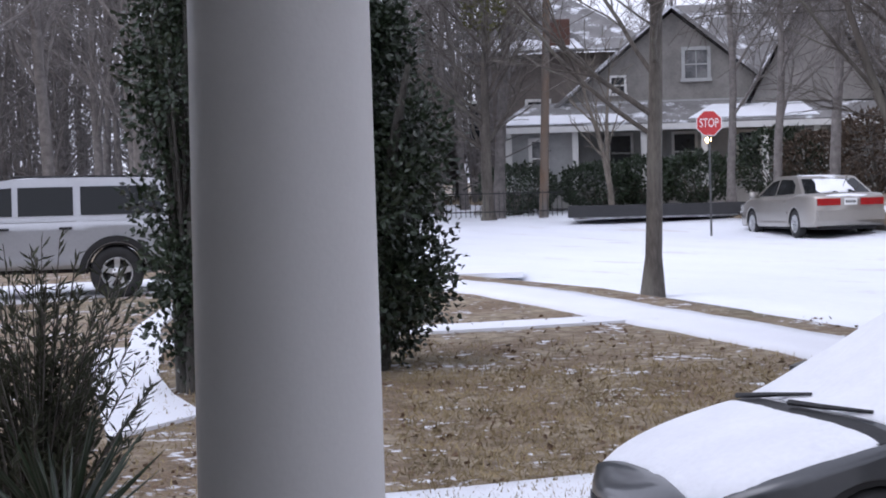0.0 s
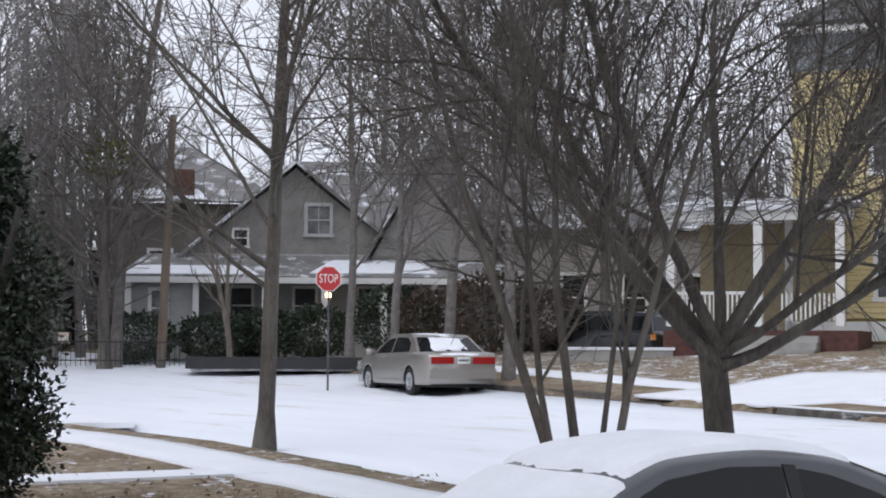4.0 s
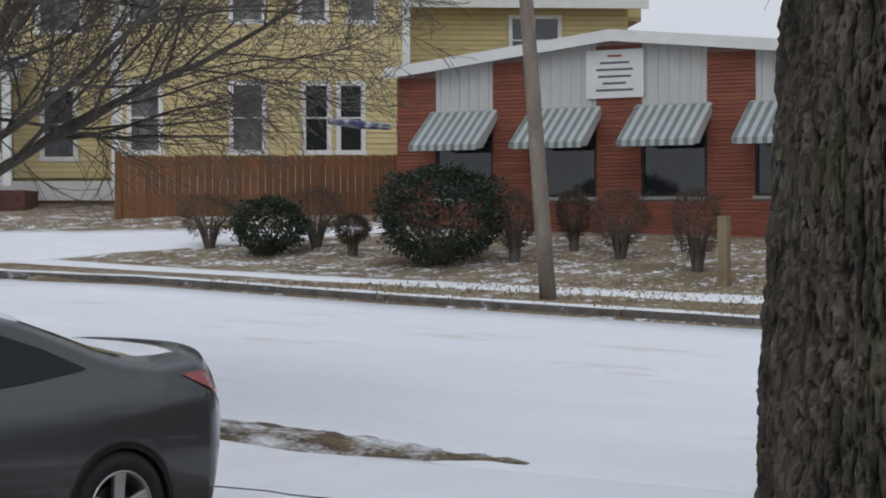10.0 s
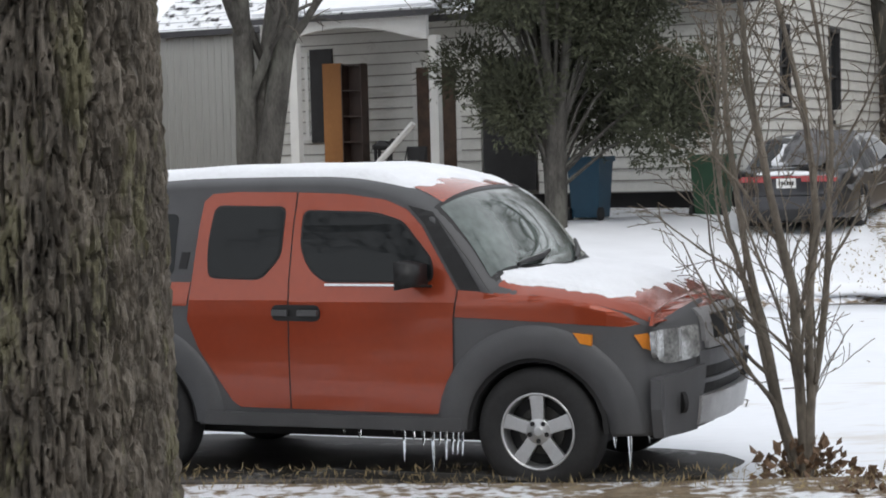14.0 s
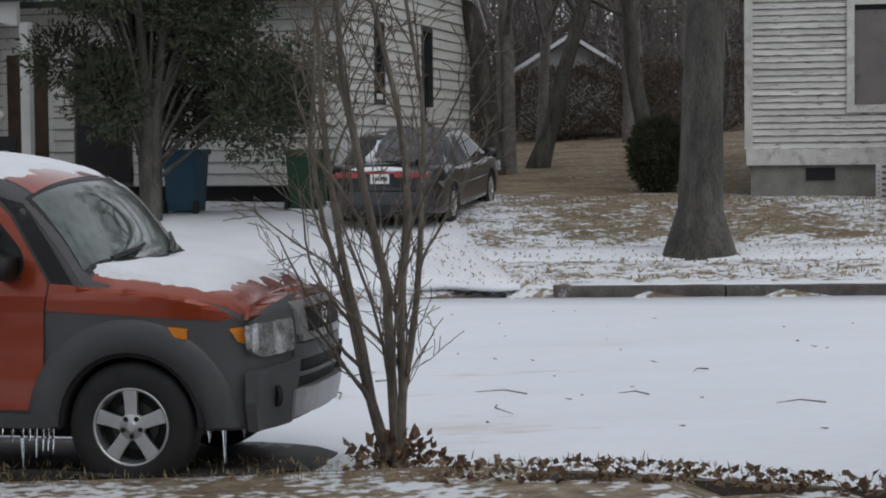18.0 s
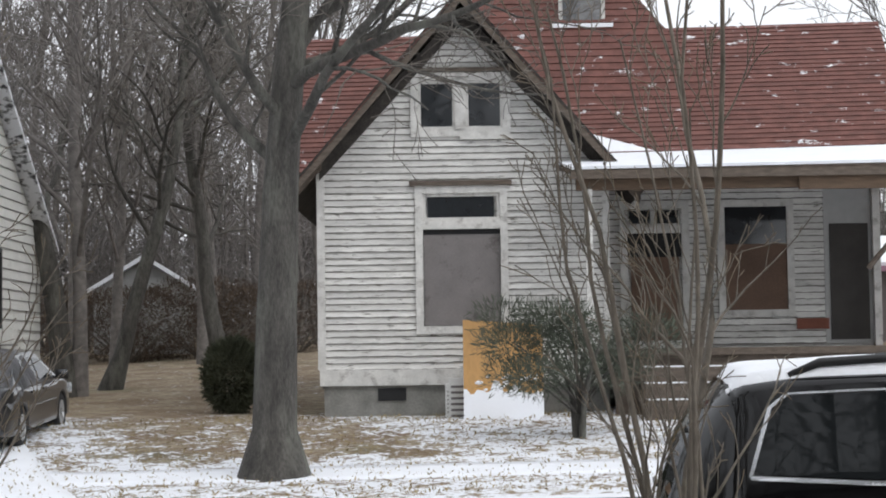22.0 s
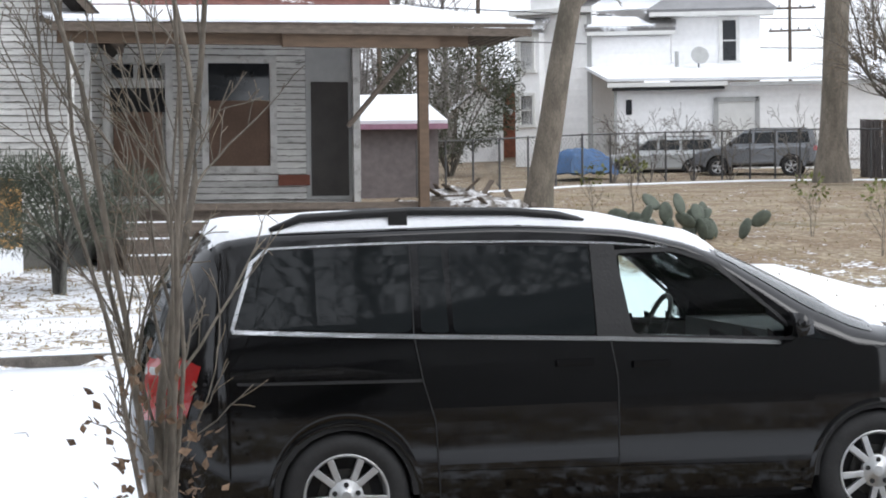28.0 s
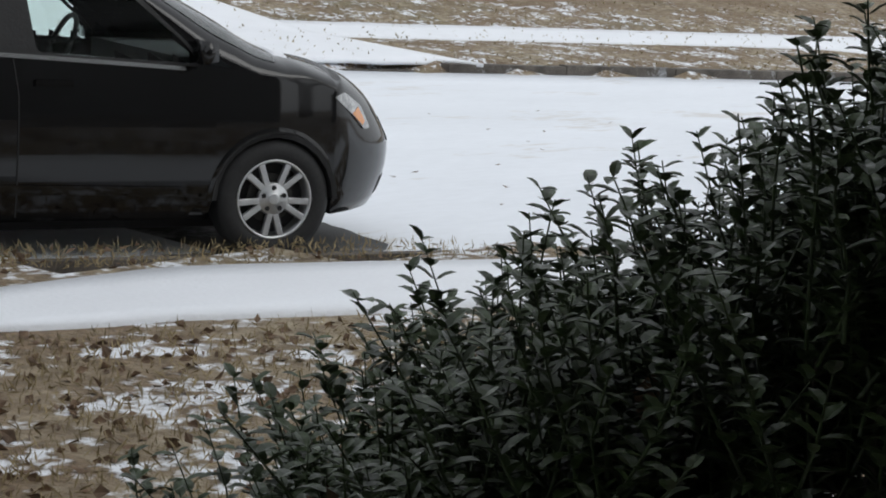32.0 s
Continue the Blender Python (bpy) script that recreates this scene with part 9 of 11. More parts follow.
# -- background woods: left of the crossing, behind the gaps and the field --
PLAN_FAR = [spec(10, 15, 44, 0.42, 0.03, 0.035, 0.22, 0.42, 0.3), spec(6, 8, 40, 0.5, 0.06, 0.1, 0.15, 0.5), spec(5, 8, 36, 0.55, 0.04, 0.12, 0.2, 0.5), spec(3, 0, 30, 0.5, 0.03, 0.12), 0.013]
PROTO = [bare_tree("wood_tree", (0, -400 - 30 * k, 0), [((0.03 * k, 0, 1), 13.0 + 1.5 * k, 0.17)], PLAN_FAR, 60 + k, "tall grey bare tree beyond the houses", BARK_FAR_HAZY, TWIG_FAR_HAZY, 1.4, "trees beyond the houses") for k in range(4)]
rng = random.Random(12)
SPOTS = [(-82, 40), (-80, 46), (-78.5, 62), (-77.3, 40), (-76, 58), (-74.5, 70), (-73, 52), (-71.5, 66), (-70, 90), (-68.4, 62), (-67.2, 80), (-66.6, 59), (-64, 95), (-61, 100), (-58.5, 72), (-57.2, 96), (-55.3, 66),
         (-54, 90), (-52, 62), (-50.3, 88), (-48, 100), (-20, 70), (-16, 80), (6.6, 62), (8.3, 43), (9.4, 48), (10.8, 72), (12.4, 60), (13.6, 85), (15.5, 75), (17, 90), (33.5, 70), (35, 85), (47.8, 120), (50.5, 110), (53, 95), (-58.2, 51), (-56.6, 47.5), (-59.6, 54.5), (-54.8, 46)] + [(-83 + 1.1 * k, 48 + (k * 37) % 45) for k in range(15)] + [(4.5 + 0.75 * k, 52 + (k * 29) % 48) for k in range(16)]
for i, (b, r) in enumerate(SPOTS):
    q = ground_at(b, r)
    k = rng.uniform(0.75, 1.05)
    src = PROTO[i % 4]
    src.scale = (k, k, k)
    copy_thing(src, Matrix.Translation(q) @ Matrix.Rotation(rng.uniform(0, 6.28), 4, "Z"))
for o in PROTO:
    for c in list(o.children):
        bpy.data.objects.remove(c)
    bpy.data.objects.remove(o)


# -- tangled woods far behind the gaps between the houses --
def far_woods(name, b0, b1, r0, r1, height, stems, twigs, seed, label):
    rng = random.Random(seed)
    t = thing(name, Matrix.Identity(4), label, "woods")
    tagged(t, label, "woods", kind="stuff")
    thick, fine = [], []
    for k in range(stems):
        q = ground_at(rng.uniform(b0, b1), rng.uniform(r0, r1))
        h = height * rng.uniform(0.55, 1.1)
        lean = Vector((rng.gauss(0, 0.06), rng.gauss(0, 0.06), 1))
        bend = Vector((rng.gauss(0, 0.25), rng.gauss(0, 0.25), 0))
        r = rng.uniform(0.03, 0.13)
        pts = [q, q + lean * h * 0.4 + bend, q + lean * h * 0.75, q + lean * h + bend]
        thick.append((pts, [r, r * 0.8, r * 0.5, 0.02]))
        for i in range(twigs):
            f = rng.uniform(0.05, 1)
            c = q + lean * h * f
            d = Vector((rng.gauss(0, 1), rng.gauss(0, 1), rng.uniform(0.1, 1.3))).normalized() * rng.uniform(0.8, 2.6) * (1.2 - 0.6 * f)
            fine.append(([c, c + d * 0.5 + Vector((0, 0, 0.05)), c + d + Vector((0, 0, 0.2))], [0.030, 0.022, 0.012]))
    for nm, br, sides, mat in (("stem_mass", thick, 5, BARK_FAR_HAZY), ("twig_mass", fine, 3, TWIG_FAR_HAZY)):
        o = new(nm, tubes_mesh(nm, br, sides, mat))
        o.parent = t
        tagged(o, kind="stuff")


far_woods("far_woods", -97, -66.5, 62, 100, 14, 330, 55, 1, "tangled grey winter woods beyond the lawn")
far_woods("far_woods", -59, -44, 70, 105, 9, 180, 45, 2, "tangled grey winter woods behind the houses")
far_woods("far_woods", 3, 18, 64, 100, 7, 210, 42, 3, "tangled brown winter woods at the end of the yards")
far_woods("far_woods", 32, 36.5, 95, 120, 7, 60, 50, 4, "tangled winter scrub behind the outbuildings")
# -- great trunk on the near lawn: deeply furrowed bark --
def great_trunk():
    p = ground_at(-18.3, 6.45)
    t = thing("lawn_tree", Matrix.Translation(p), "massive trunk with deeply furrowed mossy bark on the lawn", "tree")
    n, m, height = 340, 400, 5.4
    verts, faces = [], []
    for j in range(m + 1):
        z = -0.2 + height * j / m
        r0 = 0.452 + 0.16 * math.exp(-max(z, 0) / 0.35) - 0.022 * max(0, z - 0.4) + 0.02 * math.sin(z * 1.1)
        lean = 0.012 * z
        for i in range(n):
            a = 2 * math.pi * i / n
            x, y = math.cos(a), math.sin(a)
            w = noise.noise((x * 2.0, y * 2.0, z * 1.4)) * 0.9
            wide = 1 - abs(noise.noise((x * 8 + w, y * 8 - w, z * 2.2))) * 2.0
            plates = 1 - abs(noise.noise((x * 15 + w, y * 15 - w, z * 5.0))) * 2.0
            small = 1 - abs(noise.noise((x * 30 + w * 2, y * 30, z * 13.0))) * 2.0
            step = math.floor(noise.noise((x * 21, y * 21, z * 9.0)) * 4.0) / 4.0
            fine = noise.noise((x * 60, y * 60, z * 40))
            d = 0.016 - 0.040 * max(wide, 0) ** 4 - 0.042 * max(plates, 0) ** 4.5 - 0.018 * max(small, 0) ** 4 + 0.014 * step + 0.006 * fine + 0.02 * noise.noise((x * 1.3, y * 1.3, z * 0.6))
            r = r0 + d
            verts.append((x * r + lean, y * r, z))
    for j in range(m):
        for i in range(n):
            faces.append((j * n + i, j * n + (i + 1) % n, (j + 1) * n + (i + 1) % n, (j + 1) * n + i))
    me = bpy.data.meshes.new("trunk")
    me.from_pydata(verts, [], faces)
    me.materials.append(BARK_GREEN)
    ob = new("trunk", me)
    ob.parent = t
    rng = random.Random(77)
    out = {}
    for k in range(6):
        a = 1.05 * k
        grow(rng, out, Vector((0.06, 0, 4.9)), Vector((math.cos(a), math.sin(a), 1.1)).normalized(), 4.5, 0.2, 0, [spec(8, 6, 45, 0.5, 0.03, 0.1, 0.3, 0.5), spec(6, 5, 40, 0.5, 0.03, 0.12), spec(5, 0, 40, 0.5, 0.03, 0.12), 0.006])
    for b in out[0]:
        o = new("limb", tubes_mesh("limb", [b], 9, BARK_GREEN))
        o.parent = t
    for l in (1, 2):
        o = new("branchwork", tubes_mesh("branchwork", out[l], 4, TWIG))
        o.parent = t
        tagged(o, kind="stuff")
    return t


great_trunk()
# -- three-stemmed tree in the cottage yard --
p = ground_at(-11.5, 29.6)
bare_tree("yard_tree", p, [((-0.10, 0.0, 1), 7, 0.20), ((0.03, 0.1, 1), 7.5, 0.20), ((0.14, 0.0, 1), 7, 0.22)], [spec(9, 5, 35, 0.5, 0.03, 0.035, 0.3, 0.5, 0.5), spec(7, 6, 40, 0.5, 0.03, 0.1), spec(5, 5, 40, 0.55, 0.02, 0.12), spec(4, 0, 30, 0.5, 0, 0.12), 0.006], 51,
          "grey tree with three stems before the cottage", BARK_DARK, TWIG, 1.3)


# -- evergreens --
def evergreen(name, pos, label, trunk, lumps, count, leaf, mat, seed, stems=3, category="tree"):
    rng = random.Random(seed)
    t = thing(name, Matrix.Translation(pos), label, category)
    for k in range(stems):
        a = 6.28 * k / stems + rng.random()
        h, r = trunk
        pts = [Vector((0.06 * math.cos(a), 0.06 * math.sin(a), -0.1)), Vector((0.12 * math.cos(a), 0.12 * math.sin(a), h * 0.4)), Vector((0.35 * math.cos(a), 0.35 * math.sin(a), h * 0.75)), Vector((0.6 * math.cos(a), 0.6 * math.sin(a), h))]
        bm = bmesh.new()
        tube(bm, pts, [r * 1.2, r, r * 0.7, r * 0.3], 9, False)
        part("trunk", bm, BARK_DARK, t, smooth=True)
    total = sum(s[0] * s[1] * s[2] for _, s in lumps)
    items, limbs = [], []
    for c, s in lumps:
        items += leaf_cloud(rng, c, s, int(count * s[0] * s[1] * s[2] / total), leaf[0], leaf[1], 0.30, 0.45, leaf[2])
        limbs.append(([Vector((0, 0, c[2] * 0.35)), Vector((c[0] * 0.5, c[1] * 0.5, c[2] * 0.75)), Vector(c)], [trunk[1] * 0.4, trunk[1] * 0.25, 0.01]))
    o = new("branchwork", tubes_mesh("branchwork", limbs, 5, BARK_DARK))
    o.parent = t
    tagged(o, kind="stuff")
    add_leaves(t, "crown", items, mat)
    return t


rng = random.Random(9)
lumps = []
for k in range(46):
    z = rng.uniform(1.7, 6.4)
    w = 2.6 - 0.15 * (z - 2.2)
    a = rng.uniform(0, 6.28)
    q = rng.uniform(0.25, 1.0) * w
    lumps.append(((q * math.cos(a), 0.6 * q * math.sin(a), z), (rng.uniform(0.45, 0.8), rng.uniform(0.4, 0.7), rng.uniform(0.5, 0.85))))
evergreen("cedar_tree", ground_at(-2.4, 31), "dark green cedar with a forked trunk beside the cottage", (4.5, 0.10), lumps, 90000, (0.12, 0.017, 0.3), LEAF_CEDAR, 3, 5)
lumps = []
for k in range(60):
    z = rng.uniform(0.25, 3.1)
    w = 0.52 * (1 - max(0, z - 1.9) * 0.45)
    a = rng.uniform(0, 6.28)
    q = rng.uniform(0.2, 1.0) * w
    lumps.append(((q * math.cos(a), q * math.sin(a), z), (rng.uniform(0.28, 0.42), rng.uniform(0.28, 0.42), rng.uniform(0.3, 0.45))))
evergreen("holly_tree", ground_at(-70.6, 16.4), "dense dark green holly on the lawn", (2.6, 0.07), lumps, 24000, (0.065, 0.022, 0.1), LEAF, 8, 2)
lumps = [((rng.gauss(0, 0.2), rng.gauss(0, 0.2), rng.uniform(0.3, 4.2)), (0.26, 0.26, 0.34)) for _ in range(34)]
evergreen("holly_tree", ground_at(-76.3, 15.5), "slender dark green holly dusted with snow on the lawn", (3.6, 0.06), lumps, 9000, (0.065, 0.022, 0.1), LEAF, 9, 2)
lumps = [((rng.uniform(-1.2, 1.2), rng.uniform(-0.5, 0.5), rng.uniform(0.9, 1.9)), (0.55, 0.4, 0.3)) for _ in range(14)] + [((1.1, 0, 1.7), (0.6, 0.3, 0.25)), ((-1.1, 0, 1.5), (0.6, 0.3, 0.25))]
LEAF_BLUE = shade("juniper_leaf", (0.085, 0.098, 0.070), 0.8, spread=0.35, scale=3, grain=20, bump=0.0)
evergreen("juniper_bush", ground_at(23.3, 29.5), "straggly blue-green juniper before the porch", (1.5, 0.05), lumps, 8000, (0.17, 0.008, 0.7), LEAF_BLUE, 15, 3, "bush")


def ball_bush(b, r, size, mat, count, seed, label, name="round_bush", leaf=(0.07, 0.022, 0.2), lift=0.0):
    p = ground_at(b, r)
    rng = random.Random(seed)
    t = thing(name, Matrix.Translation(p), label, "bush")
    limbs = []
    for k in range(12):
        a = 6.28 * k / 12 + rng.random() * 0.4
        limbs.append(([Vector((0.05 * math.cos(a), 0.05 * math.sin(a), -0.05)), Vector((0.35 * size[0] * math.cos(a), 0.35 * size[1] * math.sin(a), size[2] * 0.6 + lift)),
                       Vector((0.7 * size[0] * math.cos(a), 0.7 * size[1] * math.sin(a), size[2] * 1.2 + lift))], [0.035, 0.022, 0.008]))
    o = new("stem_mass", tubes_mesh("stem_mass", limbs, 5, BARK))
    o.parent = t
    tagged(o, kind="stuff")
    add_leaves(t, "foliage", leaf_cloud(rng, (0, 0, size[2] + lift + 0.05), size, count, leaf[0], leaf[1], 0.7, 0.22, leaf[2]), mat)
    return t


BROWN_HEDGE = shade("brown_hedge_leaf", (0.10, 0.072, 0.05), 0.85, spread=0.35, scale=6, bump=0.0)
ball_bush(-32.0, 34.0, (1.22, 1.05, 0.86), LEAF, 11000, 1, "large clipped evergreen bush before the brick shop")
ball_bush(-37.2, 36.4, (0.72, 0.7, 0.52), LEAF, 5000, 2, "clipped evergreen bush by the board fence")
for b, r, s in ((-39.0, 37.8, (0.64, 0.5, 0.40)), (-35.8, 36.9, (0.62, 0.5, 0.45)), (-29.8, 33.7, (0.36, 0.34, 0.5)), (-34.7, 35.6, (0.3, 0.3, 0.25)), (-26.6, 33.4, (0.5, 0.45, 0.48)), (-24.3, 31.8, (0.42, 0.4, 0.56)), (-28.0, 34.6, (0.3, 0.3, 0.42))):
    ball_bush(b, r, s, BROWN_HEDGE, 2600, int(-b * 10), "bare brown clipped shrub", "brown_shrub", (0.10, 0.006, 0.5), 0.2)
for b, r, s in ((-66.0, 62, (1.6, 1.2, 0.8)), (-63.6, 62, (1.4, 1.2, 0.75)), (-62.1, 62, (1.1, 1.0, 0.8)), (-60.6, 61, (1.3, 1.1, 0.8)), (-58.2, 60, (1.6, 1.3, 1.1)), (-57.0, 59, (1.5, 1.3, 1.0)), (-55.3, 57, (1.6, 1.3, 1.2)), (-53.8, 56, (1.2, 1.2, 0.9))):
    ball_bush(b, r, s, LEAF if b < -57.5 else BROWN_HEDGE, 2600, int(-b * 7), "dark foundation bush by the corner house", "foundation_bush", (0.14, 0.045, 0.2))
for b, r, s in ((12.0, 58, (3.0, 1.2, 1.2)), (9.8, 58, (2.6, 1.2, 1.1)), (14.8, 60, (3, 1.2, 1.1)), (12.9, 35.5, (0.5, 0.5, 0.65)), (6.3, 60, (3, 1.2, 1.4))):
    ball_bush(b, r, s, BROWN_HEDGE if b != 12.9 else LEAF_CEDAR, 9000, int(b * 7), "dull brown hedge at the end of the yards", "yard_hedge", (0.16, 0.012, 0.4))
ball_bush(35.0, 62, (2.4, 2.4, 2.4), LEAF_CEDAR, 14000, 105, "dark green shrub behind the porch", "green_shrub", (0.12, 0.022, 0.3), 0.4)


# -- twiggy shrubs on the near verge, with tan stems --
PLAN_UPRIGHT = [spec(11, 6, 22, 0.26, 0.09, 0.075, 0.15, 0.5, 0.35), spec(7, 4, 28, 0.45, 0.05, 0.13, 0.2, 0.5), spec(5, 2, 34, 0.5, 0.04, 0.14), spec(3, 0, 30, 0.5, 0, 0.12), 0.0028]
PLAN_LILAC = [spec(11, 8, 26, 0.28, 0.09, 0.075, 0.15, 0.5, 0.35), spec(7, 5, 32, 0.5, 0.05, 0.13, 0.2, 0.5), spec(5, 3, 36, 0.5, 0.04, 0.14), spec(3, 0, 30, 0.5, 0, 0.12), 0.0028]
p = ground_at(4.85, 10.75)
SH = bare_tree("verge_shrub", p, [((-0.24, 0, 1), 3.1, 0.025), ((-0.12, 0.08, 1), 3.4, 0.030), ((-0.02, 0.0, 1), 3.6, 0.030), ((0.10, -0.06, 1), 3.5, 0.034), ((0.15, 0.05, 1), 3.3, 0.026), ((0.05, 0.12, 1), 3.0, 0.015), ((-0.10, -0.1, 1), 2.6, 0.013)],
               PLAN_LILAC, 71, "bare shrub of crooked tan stems at the kerb", BARK_PALE, TWIG_PALE, 1.3, "verge shrubs", "shrub")
add_leaves(SH, "dead_foliage", leaf_cloud(random.Random(5), (0, 0, 0.10), (0.26, 0.26, 0.16), 260, 0.07, 0.022, 0.2, 0.5), LEAF_BROWN, "dead brown leaves caught at the foot")
p = ground_at(26.3, 8.55)
SH = bare_tree("verge_shrub", p, [((-0.14, 0, 1), 3.2, 0.015), ((-0.11, 0.1, 1), 3.6, 0.017), ((-0.06, 0.0, 1), 3.9, 0.020), ((-0.02, -0.1, 1), 3.8, 0.017), ((0.06, 0.05, 1), 3.9, 0.027), ((0.10, 0.1, 1), 3.9, 0.024), ((-0.12, -0.1, 1), 3.0, 0.012), ((0.02, 0.1, 1), 3.4, 0.013)],
               PLAN_UPRIGHT, 73, "bare shrub of crooked tan stems beside the minivan", BARK_PALE, TWIG_PALE, 1.2, "verge shrubs", "shrub")
add_leaves(SH, "dead_foliage", leaf_cloud(random.Random(6), (-0.05, 0, 0.55), (0.30, 0.30, 0.55), 170, 0.06, 0.020, 0.3, 0.5), LEAF_BROWN, "dark dead leaves hanging low on the stems")


# -- privet hedge close to the porch --
def privet():
    t = thing("privet_hedge", Matrix.Identity(4), "dark green privet hedge with glossy leaves beside the porch", "hedge")
    rng = random.Random(55)
    items, stems, dead = [], [], []

    def top_at(b):
        return float(np.interp(b, [44.5, 47, 50, 53, 56, 59, 62, 66, 72], [1.22, 1.36, 1.50, 1.62, 1.72, 1.80, 1.93, 2.08, 2.2]))

    for k in range(1300):
        b, r = rng.uniform(44.5, 74), rng.uniform(2.25, 3.15)
        base = polar(b, r)
        zt = top_at(b) - 0.06 - 0.35 * rng.random() ** 1.5 + (0.10 if rng.random() < 0.12 else 0) - 0.05 * (r - 2.3)
        z0 = zt - rng.uniform(0.25, 0.5)
        d = Vector((rng.gauss(0, 0.36), rng.gauss(0, 0.36), 1)).normalized()
        l = zt - z0
        pts = [Vector((base.x, base.y, z0)) + d * l * f + Vector((rng.gauss(0, 0.006), rng.gauss(0, 0.006), 0)) for f in (0, 0.35, 0.7, 1)]
        stems.append((pts, [0.004, 0.003, 0.0022, 0.0012]))
        n = int(l / 0.024)
        turn = rng.uniform(0, 3.14)
        for i in range(n):
            f = (i + 0.5) / n
            q = pts[min(int(f * 3), 2)].lerp(pts[min(int(f * 3) + 1, 3)], f * 3 - int(f * 3))
            turn += 1.45 + rng.gauss(0, 0.2)
            for s in (0, math.pi):
                o = Vector((math.cos(turn + s), math.sin(turn + s), 0.42 + rng.gauss(0, 0.35))).normalized()
                side = o.cross(Vector((0, 0, 1))).normalized()
                k2 = rng.uniform(0.75, 1.25) * (0.75 + 0.35 * (1 - f))
                items.append((q, o, side, 0.043 * k2, 0.0122 * k2))
    o = new("stem_mass", tubes_mesh("stem_mass", stems, 4, LEAF_PRIVET))
    o.parent = t
    tagged(o, kind="stuff")
    for a, b in ((0, len(items) // 2), (len(items) // 2, len(items))):
        o = new("foliage", oval_leaf_mesh("foliage", items[a:b], LEAF_PRIVET))
        o.parent = t
        tagged(o, kind="stuff")
    trunks = []
    for k in range(60):
        b, r = rng.uniform(45, 73), rng.uniform(2.3, 3.1)
        q = polar(b, r)
        trunks.append(([Vector((q.x, q.y, 0.25)), Vector((q.x + rng.gauss(0, 0.1), q.y + rng.gauss(0, 0.1), 0.9)), Vector((q.x + rng.gauss(0, 0.06), q.y + rng.gauss(0, 0.06), top_at(b) - 0.35))], [0.010, 0.007, 0.003]))
    o = new("main_stem_mass", tubes_mesh("main_stem_mass", trunks, 5, BARK))
    o.parent = t
    tagged(o, kind="stuff")
    for b, r, z in ((58.0, 2.3, 1.35), (57.2, 2.35, 1.28), (50.5, 2.3, 1.33), (60.5, 2.4, 1.5)):
        q = polar(b, r)
        it = leaf_cloud(random.Random(int(b)), (q.x, q.y, z), (0.05, 0.05, 0.04), 5, 0.07, 0.022)
        add_leaves(t, "dead_foliage", it, LEAF_BROWN)
    return t


privet()


# -- shrubs at the left end of the lawn --
def left_shrubs():
    rng = random.Random(66)
    p = ground_at(-81.0, 9.2)
    t = thing("juniper_shrub", Matrix.Translation(p), "straggly dark juniper shrub on the lawn edge", "shrub")
    items, stems = [], []
    for k in range(150):
        a = rng.uniform(0, 6.28)
        lean = rng.uniform(0.05, 0.6)
        h = rng.uniform(0.7, 1.75) * (1 - 0.35 * lean)
        pts = [Vector((0.1 * math.cos(a), 0.1 * math.sin(a), 0)), Vector((lean * 0.4 * math.cos(a), lean * 0.4 * math.sin(a), h * 0.5)), Vector((lean * math.cos(a), lean * math.sin(a), h))]
        stems.append((pts, [0.008, 0.005, 0.002]))
        for i in range(46):
            f = rng.uniform(0.25, 1.0)
            q = pts[0].lerp(pts[1], f * 2) if f < 0.5 else pts[1].lerp(pts[2], f * 2 - 1)
            d = Vector((rng.gauss(0, 0.6) + 0.5 * math.cos(a), rng.gauss(0, 0.6) + 0.5 * math.sin(a), rng.uniform(0.2, 1.2))).normalized()
            items.append((q, d, d.orthogonal().normalized(), rng.uniform(0.05, 0.1), 0.007))
    o = new("stem_mass", tubes_mesh("stem_mass", stems, 4, BARK))
    o.parent = t
    add_leaves(t, "foliage", items, LEAF_CEDAR)
    y = thing("yucca_plant", Matrix.Translation(ground_at(-80.4, 8.4)), "green yucca with stiff pointed leaves on the lawn", "plant")
    sp = []
    for k in range(46):
        a, e = rng.uniform(0, 6.28), rng.uniform(0.3, 1.3)
        d = Vector((math.cos(a) * math.cos(e), math.sin(a) * math.cos(e), math.sin(e)))
        sp.append((Vector((0, 0, 0.25)), d, d.orthogonal().normalized(), rng.uniform(0.45, 0.7), 0.016))
    add_leaves(y, "foliage", sp, LEAF)
    bm = bmesh.new()
    tube(bm, [(0, 0, -0.05), (0, 0, 0.15), (0.02, 0, 0.32)], [0.16, 0.13, 0.07], 10)
    part("stump", bm, OLD_WOOD, y)


left_shrubs()


